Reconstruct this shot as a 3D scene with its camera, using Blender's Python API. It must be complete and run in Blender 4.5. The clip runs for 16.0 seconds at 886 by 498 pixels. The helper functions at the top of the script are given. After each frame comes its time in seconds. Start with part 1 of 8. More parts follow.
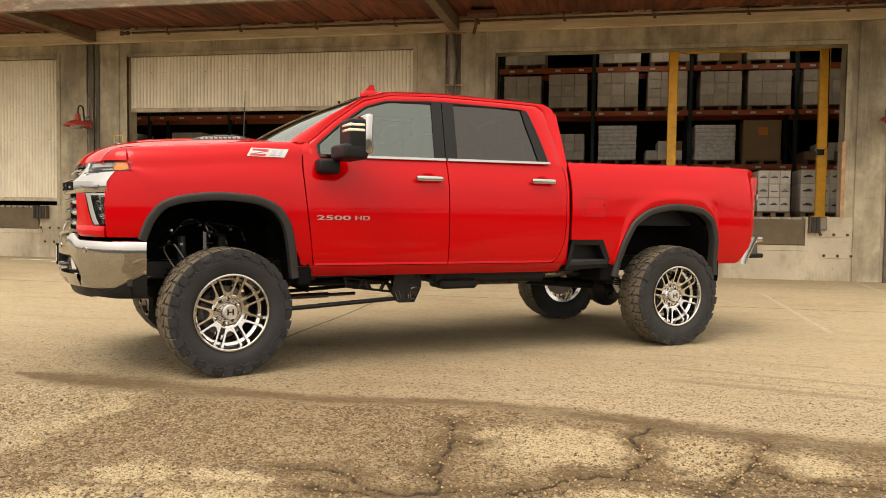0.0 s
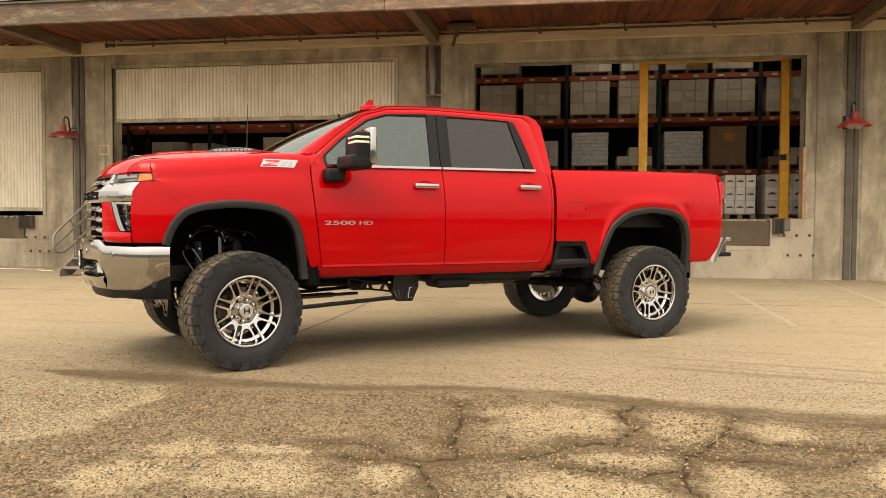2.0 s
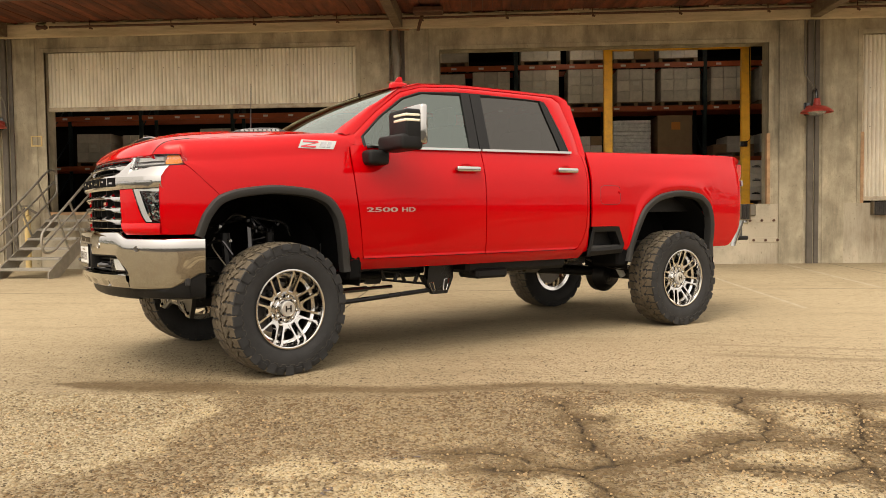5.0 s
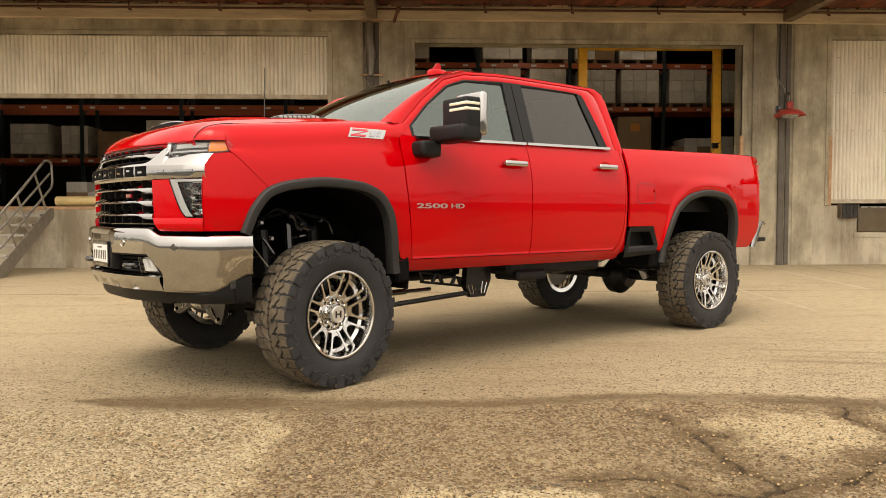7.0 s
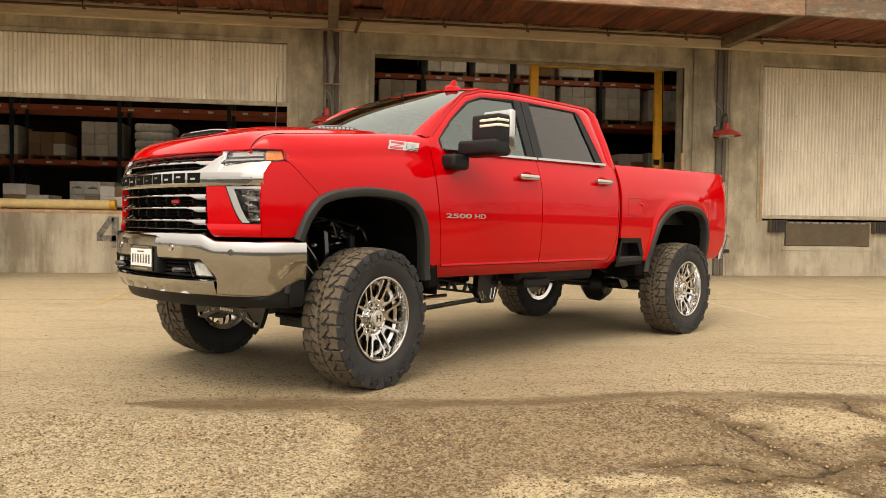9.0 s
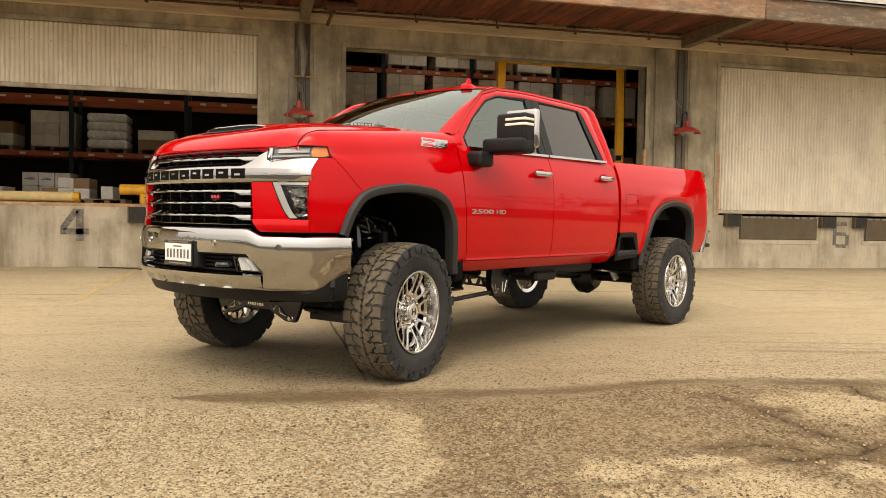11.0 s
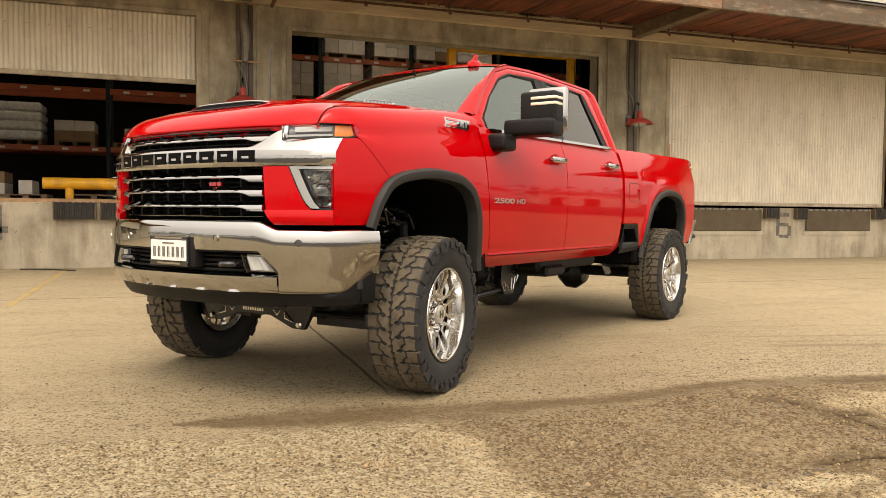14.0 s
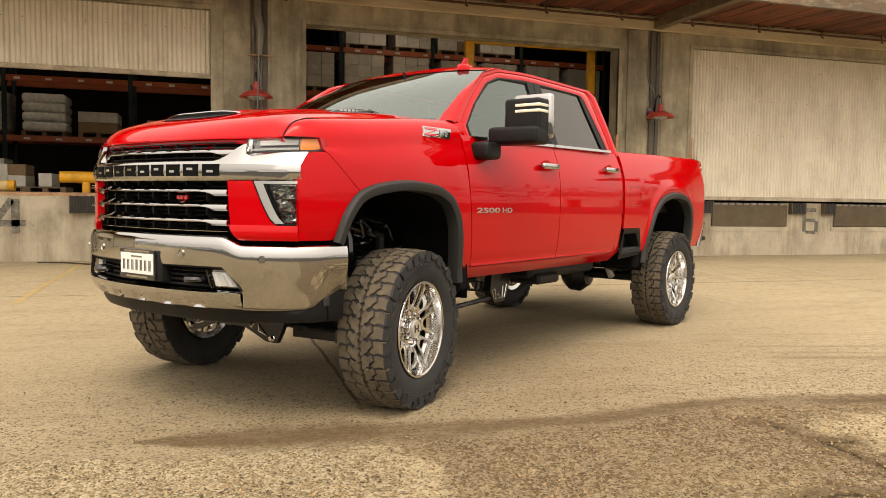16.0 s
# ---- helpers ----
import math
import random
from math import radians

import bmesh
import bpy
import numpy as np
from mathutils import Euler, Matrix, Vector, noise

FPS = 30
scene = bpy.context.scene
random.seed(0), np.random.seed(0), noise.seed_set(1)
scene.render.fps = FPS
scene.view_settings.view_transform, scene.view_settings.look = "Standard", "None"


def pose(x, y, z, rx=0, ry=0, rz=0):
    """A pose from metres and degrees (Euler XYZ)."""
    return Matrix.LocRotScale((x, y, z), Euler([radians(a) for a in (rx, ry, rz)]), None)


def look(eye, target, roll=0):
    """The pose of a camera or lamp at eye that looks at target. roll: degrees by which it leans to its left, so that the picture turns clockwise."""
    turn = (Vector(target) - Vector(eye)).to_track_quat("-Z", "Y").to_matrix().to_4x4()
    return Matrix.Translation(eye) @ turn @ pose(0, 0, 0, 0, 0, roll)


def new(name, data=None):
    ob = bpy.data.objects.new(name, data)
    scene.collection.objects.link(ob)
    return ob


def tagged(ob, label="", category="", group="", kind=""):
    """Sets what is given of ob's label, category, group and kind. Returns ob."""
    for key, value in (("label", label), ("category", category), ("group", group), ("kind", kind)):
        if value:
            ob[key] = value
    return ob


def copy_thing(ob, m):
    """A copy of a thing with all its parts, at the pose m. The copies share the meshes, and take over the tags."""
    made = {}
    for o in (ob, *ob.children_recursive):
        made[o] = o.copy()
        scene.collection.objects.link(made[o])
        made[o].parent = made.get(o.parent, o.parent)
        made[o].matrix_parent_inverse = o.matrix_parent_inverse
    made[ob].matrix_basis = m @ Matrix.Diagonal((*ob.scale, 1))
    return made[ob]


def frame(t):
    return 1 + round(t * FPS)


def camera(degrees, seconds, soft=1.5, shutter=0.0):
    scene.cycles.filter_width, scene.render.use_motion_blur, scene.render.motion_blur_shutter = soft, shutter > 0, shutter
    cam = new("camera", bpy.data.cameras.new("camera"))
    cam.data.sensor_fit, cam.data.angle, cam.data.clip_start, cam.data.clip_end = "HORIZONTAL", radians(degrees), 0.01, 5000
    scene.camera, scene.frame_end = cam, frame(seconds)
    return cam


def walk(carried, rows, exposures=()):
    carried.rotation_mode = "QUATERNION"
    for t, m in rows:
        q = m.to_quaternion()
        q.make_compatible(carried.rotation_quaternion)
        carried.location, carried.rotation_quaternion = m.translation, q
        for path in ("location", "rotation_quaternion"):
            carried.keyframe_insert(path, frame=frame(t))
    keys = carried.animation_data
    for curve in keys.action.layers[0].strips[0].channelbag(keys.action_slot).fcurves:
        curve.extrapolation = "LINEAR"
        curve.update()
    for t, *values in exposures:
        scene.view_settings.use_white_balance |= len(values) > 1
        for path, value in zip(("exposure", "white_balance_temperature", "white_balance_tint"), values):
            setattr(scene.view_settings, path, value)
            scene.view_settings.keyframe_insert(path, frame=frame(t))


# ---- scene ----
cam = camera(59.3, 16.0, 0.4)
PATH = [
    (0, (-0.014, -0.07, 1.179), (-0.413, 1.887, 1.089), 0.9),
    (0.5, (-0.133, -0.19, 1.174), (-0.504, 1.773, 1.088), 0.9),
    (1, (-0.165, -0.319, 1.178), (-0.515, 1.648, 1.097), 0.7),
    (1.5, (-0.116, -0.477, 1.169), (-0.454, 1.493, 1.094), 0.5),
    (2, (-0.123, -0.612, 1.16), (-0.451, 1.36, 1.087), 0.3),
    (2.5, (-0.236, -0.688, 1.151), (-0.549, 1.287, 1.078), 0.1),
    (3, (-0.464, -0.738, 1.139), (-0.754, 1.239, 1.064), -0.2),
    (3.5, (-0.657, -0.695, 1.11), (-0.91, 1.288, 1.033), -0.4),
    (4, (-0.864, -0.513, 1.093), (-1.066, 1.475, 1.013), -0.6),
    (6.5, (-1.857, 0.038, 1.093), (-1.832, 2.036, 0.999), -0.2),
    (7, (-2.126, 0.165, 1.082), (-2.048, 2.162, 0.992), -0.1),
    (7.5, (-2.307, 0.159, 1.064), (-2.166, 2.152, 0.979), -0.1),
    (8, (-2.49, 0.057, 1.051), (-2.287, 2.045, 0.974), 0.3),
    (8.5, (-2.696, 0.0, 1.071), (-2.442, 1.983, 0.999), 0.7),
    (9, (-2.933, -0.035, 1.083), (-2.637, 1.942, 1.017), 0.8),
    (11.3, (-3.658, -0.061, 1.094), (-3.178, 1.879, 1.009), 1.0),
    (11.5, (-3.703, -0.007, 1.084), (-3.205, 1.928, 0.999), 1.0),
    (12, (-3.766, 0.183, 1.058), (-3.225, 2.107, 0.975), 0.9),
    (12.5, (-3.81, 0.374, 1.039), (-3.228, 2.285, 0.955), 0.9),
    (13, (-3.9, 0.533, 0.992), (-3.282, 2.433, 0.91), 0.8),
    (13.5, (-4.022, 0.664, 1.002), (-3.375, 2.554, 0.916), 0.7),
    (14, (-4.092, 0.715, 1.052), (-3.434, 2.602, 0.96), 0.5),
    (14.5, (-4.125, 0.722, 1.086), (-3.474, 2.611, 0.984), 0.4),
    (15, (-4.068, 0.72, 1.123), (-3.436, 2.614, 1.011), 0.5),
    (15.5, (-3.907, 0.717, 1.173), (-3.301, 2.62, 1.053), 0.6),
    (16, (-3.746, 0.724, 1.204), (-3.167, 2.634, 1.077), 0.8),
]
walk(cam, [(t, look(eye, target, roll)) for t, eye, target, roll in PATH], exposures=[(0.0, 0.93, 7700, 14), (16.0, 0.91, 7700, 14)])


# ---- world, sun, exposure ----
SUN_ELEV, SUN_ROT = radians(58), radians(200)
world = bpy.data.worlds.new("overcast_sky")
scene.world = world
world.use_nodes = True
wn, wl = world.node_tree.nodes, world.node_tree.links
sky = wn.new("ShaderNodeTexSky")
sky.sky_type, sky.sun_disc = "NISHITA", False
sky.sun_elevation, sky.sun_rotation = SUN_ELEV, SUN_ROT
sky.air_density, sky.dust_density, sky.ozone_density = 1.0, 5.0, 1.0
grey = wn.new("ShaderNodeHueSaturation")
grey.inputs["Saturation"].default_value = 0.22
wl.new(sky.outputs["Color"], grey.inputs["Color"])
# overcast: the zenith is brighter than the horizon
tc, sx, gr = wn.new("ShaderNodeTexCoord"), wn.new("ShaderNodeSeparateXYZ"), wn.new("ShaderNodeMapRange")
wl.new(tc.outputs["Generated"], sx.inputs[0])
wl.new(sx.outputs["Z"], gr.inputs["Value"])
gr.inputs["To Min"].default_value, gr.inputs["To Max"].default_value = 1.05, 1.65
sc_ = wn.new("ShaderNodeVectorMath")
sc_.operation = "SCALE"
deck = wn.new("ShaderNodeMix")
deck.data_type = "RGBA"
deck.inputs["Factor"].default_value = 0.65
deck.inputs["B"].default_value = (4.3, 4.3, 4.25, 1)
wl.new(grey.outputs["Color"], deck.inputs["A"])
wl.new(deck.outputs["Result"], sc_.inputs[0])
wl.new(gr.outputs["Result"], sc_.inputs["Scale"])
wl.new(sc_.outputs[0], wn["Background"].inputs["Color"])
wn["Background"].inputs["Strength"].default_value = 0.15

sun_data = bpy.data.lights.new("sun", "SUN")
sun_data.energy, sun_data.angle, sun_data.color = 0.6, radians(30), (1.0, 0.93, 0.82)
sun = new("sun", sun_data)
sun.matrix_world = look((0, 0, 20), (5.5, 9.5, 0))


# ---- small build helpers ----
def B():
    return bmesh.new()


def link(name, bm, material, parent=None, label="", category="", group="", kind="", sharp=32, smooth=True):
    me = bpy.data.meshes.new(name)
    bm.to_mesh(me)
    bm.free()
    if smooth:
        me.shade_smooth()
        me.set_sharp_from_angle(angle=radians(sharp))
    if isinstance(material, (list, tuple)):
        for m in material:
            me.materials.append(m)
    else:
        me.materials.append(material)
    ob = new(name, me)
    if parent is not None:
        ob.parent = parent
    return tagged(ob, label, category, group, kind)


def part(name, bm, material, parent, label="", sharp=32, smooth=True):
    return link(name, bm, material, parent, label, sharp=sharp, smooth=smooth)


def again(ob, parent, m=None):
    """Another part on the same mesh."""
    o = new(ob.name.split(".")[0], ob.data)
    o.parent = parent
    if m is not None:
        o.matrix_basis = m
    if "label" in ob:
        o["label"] = ob["label"]
    return o


def empty(name, m, label, category, group=""):
    e = new(name)
    e.empty_display_size = 0.2
    e.matrix_basis = m
    return tagged(e, label, category, group)


def box(bm, lo, hi, bevel=0.0, m=None, seg=1):
    t = B() if bevel else bm
    r = bmesh.ops.create_cube(t, size=1.0)["verts"]
    c = [(a + b) / 2 for a, b in zip(lo, hi)]
    s = [abs(b - a) for a, b in zip(lo, hi)]
    for v in r:
        v.co = Vector((v.co.x * s[0] + c[0], v.co.y * s[1] + c[1], v.co.z * s[2] + c[2]))
    if bevel:
        bmesh.ops.bevel(t, geom=t.edges[:], offset=bevel, segments=seg, affect="EDGES", profile=0.5)
        merge(bm, t, m)
    elif m is not None:
        for v in r:
            v.co = m @ v.co


def merge(bm, t, m=None):
    vs = [bm.verts.new(m @ v.co if m is not None else v.co) for v in t.verts]
    t.verts.index_update()
    for f in t.faces:
        try:
            bm.faces.new([vs[v.index] for v in f.verts])
        except ValueError:
            pass
    t.free()


def prism(bm, pts, d, m=None):
    """Polygon pts (3D, planar) pushed along d."""
    d = Vector(d)
    M = m if m is not None else Matrix()
    a = [bm.verts.new(M @ Vector(p)) for p in pts]
    b = [bm.verts.new(M @ (Vector(p) + d)) for p in pts]
    bm.faces.new(a)
    bm.faces.new(b[::-1])
    n = len(pts)
    for i in range(n):
        bm.faces.new((a[i], b[i], b[(i + 1) % n], a[(i + 1) % n]))


def quads(bm, rows, close_u=False, close_v=False):
    """A sheet of quads from rows of points."""
    g = [[bm.verts.new(p) for p in r] for r in rows]
    nu, nv = len(g), len(g[0])
    for i in range(nu if close_u else nu - 1):
        for j in range(nv if close_v else nv - 1):
            try:
                bm.faces.new((g[i][j], g[(i + 1) % nu][j], g[(i + 1) % nu][(j + 1) % nv], g[i][(j + 1) % nv]))
            except ValueError:
                pass
    return g


def rim_lip(bm, d):
    """Turns the open border of a sheet over by d: the edge of pressed metal."""
    d = Vector(d)
    es = [e for e in bm.edges if e.is_boundary]
    r = bmesh.ops.extrude_edge_only(bm, edges=es)
    for v in r["geom"]:
        if isinstance(v, bmesh.types.BMVert):
            v.co += d


def lathe(bm, prof, n=32, m=None, a0=0.0, a1=360.0):
    """Profile of (radius, along) turned round the local y axis."""
    M = m if m is not None else Matrix()
    full = abs(a1 - a0) >= 359.9
    k = n if full else n + 1
    rows = []
    for i in range(k):
        a = radians(a0 + (a1 - a0) * i / n)
        rows.append([M @ Vector((r * math.cos(a), y, r * math.sin(a))) for r, y in prof])
    quads(bm, rows, close_u=full)


def tube(bm, pts, r, n=8, cap=True, closed=False):
    """A round bar along pts."""
    P = [Vector(p) for p in pts]
    rows = []
    up = None
    for i, p in enumerate(P):
        if closed:
            t = P[(i + 1) % len(P)] - P[i - 1]
        else:
            t = P[min(i + 1, len(P) - 1)] - P[max(i - 1, 0)]
        t.normalize()
        if up is None:
            up = Vector((0, 0, 1)) if abs(t.z) < 0.9 else Vector((1, 0, 0))
        s = t.cross(up).normalized()
        up = s.cross(t).normalized()
        rr = r[i] if isinstance(r, (list, tuple)) else r
        rows.append([p + rr * (math.cos(2 * math.pi * k / n) * s + math.sin(2 * math.pi * k / n) * up) for k in range(n)])
    g = quads(bm, rows, close_u=closed, close_v=True)
    if cap and not closed:
        bm.faces.new(g[0])
        bm.faces.new(g[-1][::-1])


def arc_pts(pts, rad, n=5):
    """Polyline with its corners rounded."""
    P = [Vector(p) for p in pts]
    out = [P[0]]
    for a, b, c in zip(P, P[1:], P[2:]):
        u, w = (a - b), (c - b)
        d = min(rad, u.length * 0.48, w.length * 0.48)
        p, q = b + u.normalized() * d, b + w.normalized() * d
        for i in range(n + 1):
            t = i / n
            out.append((1 - t) ** 2 * p + 2 * t * (1 - t) * b + t * t * q)
    out.append(P[-1])
    return out


def curve_at(table, x):
    """Smooth reading of a short table of (x, value)."""
    xs = [a for a, _ in table]
    vs = [b for _, b in table]
    if xs[0] > xs[-1]:
        xs, vs = xs[::-1], vs[::-1]
    n = len(xs)
    if x <= xs[0]:
        return vs[0]
    if x >= xs[-1]:
        return vs[-1]
    i = max(k for k in range(n) if xs[k] <= x)
    i = min(i, n - 2)
    d = [(vs[k + 1] - vs[k]) / (xs[k + 1] - xs[k]) for k in range(n - 1)]

    def slope(k):
        if k == 0:
            return d[0]
        if k == n - 1:
            return d[-1]
        return 0.0 if d[k - 1] * d[k] <= 0 else 2 * d[k - 1] * d[k] / (d[k - 1] + d[k])
    h = xs[i + 1] - xs[i]
    t = (x - xs[i]) / h
    return ((1 + 2 * t) * (1 - t) ** 2 * vs[i] + t * (1 - t) ** 2 * h * slope(i)
            + t * t * (3 - 2 * t) * vs[i + 1] + t * t * (t - 1) * h * slope(i + 1))


def span(a, b, n):
    return [a + (b - a) * i / n for i in range(n + 1)]


# ---- materials ----
def mat(name, color, rough=0.5, metal=0.0, coat=0.0, vary=0.0, vscale=3.0, bump=0.0, bscale=60.0, spec=0.5,
        stain=None, stain_amt=0.0, stain_scale=0.6, stretch=(1, 1, 1), rvary=0.0, island=0.0, trans=0.0, streak=None, streak_amt=0.0, pit=0.0):
    """A surface with colour drift at two sizes, stains, uneven gloss and fine relief."""
    m = bpy.data.materials.new(name)
    m.use_nodes = True
    N, L = m.node_tree.nodes, m.node_tree.links
    p = N["Principled BSDF"]
    p.inputs["Base Color"].default_value = (*color, 1)
    p.inputs["Roughness"].default_value = rough
    p.inputs["Metallic"].default_value = metal
    p.inputs["Coat Weight"].default_value = coat
    p.inputs["Coat Roughness"].default_value = 0.03
    p.inputs["Specular IOR Level"].default_value = spec
    p.inputs["Transmission Weight"].default_value = trans
    if not (vary or bump or stain or rvary or island):
        return m
    co = N.new("ShaderNodeTexCoord")
    mp = N.new("ShaderNodeMapping")
    mp.inputs["Scale"].default_value = stretch
    geo = N.new("ShaderNodeNewGeometry")
    L.new(geo.outputs["Position"], mp.inputs["Vector"])
    col = None
    if vary:
        a = N.new("ShaderNodeTexNoise")
        a.inputs["Scale"].default_value, a.inputs["Detail"].default_value, a.inputs["Roughness"].default_value = vscale, 8, 0.65
        L.new(mp.outputs["Vector"], a.inputs["Vector"])
        r = N.new("ShaderNodeValToRGB")
        lo = [max(0, c * (1 - vary)) for c in color]
        hi = [min(1, c * (1 + vary)) for c in color]
        r.color_ramp.elements[0].position, r.color_ramp.elements[1].position = 0.3, 0.7
        r.color_ramp.elements[0].color, r.color_ramp.elements[1].color = (*lo, 1), (*hi, 1)
        L.new(a.outputs["Fac"], r.inputs["Fac"])
        col = r.outputs["Color"]
    if stain:
        b = N.new("ShaderNodeTexNoise")
        b.inputs["Scale"].default_value, b.inputs["Detail"].default_value, b.inputs["Roughness"].default_value = stain_scale, 10, 0.7
        L.new(mp.outputs["Vector"], b.inputs["Vector"])
        r = N.new("ShaderNodeValToRGB")
        r.color_ramp.elements[0].position, r.color_ramp.elements[1].position = 0.48, 0.72
        r.color_ramp.elements[0].color, r.color_ramp.elements[1].color = (0, 0, 0, 1), (stain_amt,) * 3 + (1,)
        L.new(b.outputs["Fac"], r.inputs["Fac"])
        mx = N.new("ShaderNodeMix")
        mx.data_type = "RGBA"
        if col is not None:
            L.new(col, mx.inputs["A"])
        else:
            mx.inputs["A"].default_value = (*color, 1)
        mx.inputs["B"].default_value = (*stain, 1)
        L.new(r.outputs["Color"], mx.inputs["Factor"])
        col = mx.outputs["Result"]
    if streak:
        # run-off marks down the face, broken up by patches
        ms = N.new("ShaderNodeMapping")
        ms.inputs["Scale"].default_value = (2.4, 2.4, 0.30)
        L.new(geo.outputs["Position"], ms.inputs["Vector"])
        n1, n2 = N.new("ShaderNodeTexNoise"), N.new("ShaderNodeTexNoise")
        n1.inputs["Scale"].default_value, n1.inputs["Detail"].default_value, n1.inputs["Roughness"].default_value = 1.0, 9, 0.72
        n2.inputs["Scale"].default_value, n2.inputs["Detail"].default_value, n2.inputs["Roughness"].default_value = 0.55, 6, 0.6
        L.new(ms.outputs["Vector"], n1.inputs["Vector"])
        L.new(geo.outputs["Position"], n2.inputs["Vector"])
        mu = N.new("ShaderNodeMath")
        mu.operation = "MULTIPLY"
        L.new(n1.outputs["Fac"], mu.inputs[0])
        L.new(n2.outputs["Fac"], mu.inputs[1])
        r = N.new("ShaderNodeMapRange")
        r.inputs["From Min"].default_value, r.inputs["From Max"].default_value = 0.23, 0.36
        r.inputs["To Max"].default_value = streak_amt
        L.new(mu.outputs[0], r.inputs["Value"])
        mx = N.new("ShaderNodeMix")
        mx.data_type = "RGBA"
        L.new(col, mx.inputs["A"])
        mx.inputs["B"].default_value = (*streak, 1)
        L.new(r.outputs["Result"], mx.inputs["Factor"])
        col = mx.outputs["Result"]
    if pit:
        # small dark pits and chips
        v = N.new("ShaderNodeTexNoise")
        v.inputs["Scale"].default_value, v.inputs["Detail"].default_value, v.inputs["Roughness"].default_value = 17, 6, 0.8
        L.new(geo.outputs["Position"], v.inputs["Vector"])
        r = N.new("ShaderNodeMapRange")
        r.inputs["From Min"].default_value, r.inputs["From Max"].default_value = 0.60, 0.68
        r.inputs["To Max"].default_value = pit
        L.new(v.outputs["Fac"], r.inputs["Value"])
        mx = N.new("ShaderNodeMix")
        mx.data_type = "RGBA"
        L.new(col, mx.inputs["A"])
        mx.inputs["B"].default_value = (color[0] * 0.35, color[1] * 0.33, color[2] * 0.3, 1)
        L.new(r.outputs["Result"], mx.inputs["Factor"])
        col = mx.outputs["Result"]
    if island:
        oi = N.new("ShaderNodeObjectInfo")
        hs = N.new("ShaderNodeHueSaturation")
        mr = N.new("ShaderNodeMapRange")
        mr.inputs["To Min"].default_value, mr.inputs["To Max"].default_value = 1 - island, 1 + island
        add = N.new("ShaderNodeMath")
        add.operation = "ADD"
        frac = N.new("ShaderNodeMath")
        frac.operation = "FRACT"
        L.new(oi.outputs["Random"], add.inputs[0])
        L.new(geo.outputs["Random Per Island"], add.inputs[1])
        L.new(add.outputs[0], frac.inputs[0])
        L.new(frac.outputs[0], mr.inputs["Value"])
        L.new(mr.outputs["Result"], hs.inputs["Value"])
        if col is not None:
            L.new(col, hs.inputs["Color"])
        else:
            hs.inputs["Color"].default_value = (*color, 1)
        col = hs.outputs["Color"]
    if col is not None:
        L.new(col, p.inputs["Base Color"])
    if rvary:
        c = N.new("ShaderNodeTexNoise")
        c.inputs["Scale"].default_value, c.inputs["Detail"].default_value = vscale * 2.3, 6
        L.new(mp.outputs["Vector"], c.inputs["Vector"])
        mr = N.new("ShaderNodeMapRange")
        mr.inputs["From Min"].default_value, mr.inputs["From Max"].default_value = 0.3, 0.7
        mr.inputs["To Min"].default_value, mr.inputs["To Max"].default_value = max(0, rough - rvary), min(1, rough + rvary)
        L.new(c.outputs["Fac"], mr.inputs["Value"])
        L.new(mr.outputs["Result"], p.inputs["Roughness"])
    if bump:
        d = N.new("ShaderNodeTexNoise")
        d.inputs["Scale"].default_value, d.inputs["Detail"].default_value = bscale, 5
        L.new(mp.outputs["Vector"], d.inputs["Vector"])
        bp = N.new("ShaderNodeBump")
        bp.inputs["Strength"].default_value, bp.inputs["Distance"].default_value = bump, 0.01
        L.new(d.outputs["Fac"], bp.inputs["Height"])
        L.new(bp.outputs["Normal"], p.inputs["Normal"])
    return m


def glass(name, color, rough=0.0, ior=1.55, sheen=(1.0, 1.0, 1.0)):
    """Tinted pane: clear gloss over a partly dark see-through sheet."""
    m = bpy.data.materials.new(name)
    m.use_nodes = True
    N, L = m.node_tree.nodes, m.node_tree.links
    N.remove(N["Principled BSDF"])
    tr, gl, mx = N.new("ShaderNodeBsdfTransparent"), N.new("ShaderNodeBsdfGlossy"), N.new("ShaderNodeMixShader")
    fr = N.new("ShaderNodeFresnel")
    fr.inputs["IOR"].default_value = ior
    tr.inputs["Color"].default_value = (*color, 1)
    gl.inputs["Roughness"].default_value = rough
    gl.inputs["Color"].default_value = (*sheen, 1)
    L.new(fr.outputs["Fac"], mx.inputs["Fac"])
    L.new(tr.outputs["BSDF"], mx.inputs[1])
    L.new(gl.outputs["BSDF"], mx.inputs[2])
    L.new(mx.outputs["Shader"], N["Material Output"].inputs["Surface"])
    return m


RED = mat("red_car_paint", (0.475, 0.0008, 0.0035), 0.42, 0.0, 1.0, vary=0.03, vscale=2.0, spec=0.0)
RED.node_tree.nodes["Principled BSDF"].inputs["Coat IOR"].default_value = 1.34
CHROME = mat("chrome", (0.48, 0.475, 0.46), 0.05, 1.0, rvary=0.025, vscale=4.0)
CHROME_RIM = mat("polished_wheel", (0.62, 0.615, 0.60), 0.13, 1.0, rvary=0.03, vscale=30)
BLACK = mat("black_plastic", (0.008, 0.008, 0.008), 0.5, bump=0.15, bscale=500, spec=0.22)
FLARE = mat("dark_grey_plastic", (0.026, 0.026, 0.025), 0.55, bump=0.1, bscale=600, spec=0.3)
GLOSSBLACK = mat("gloss_black", (0.01, 0.01, 0.011), 0.15, coat=0.6)
STEEL = mat("black_steel", (0.010, 0.010, 0.011), 0.35, 0.0, rvary=0.12, spec=0.35)
WELLB = mat("wheel_well_black", (0.005, 0.005, 0.005), 0.5, spec=0.15)
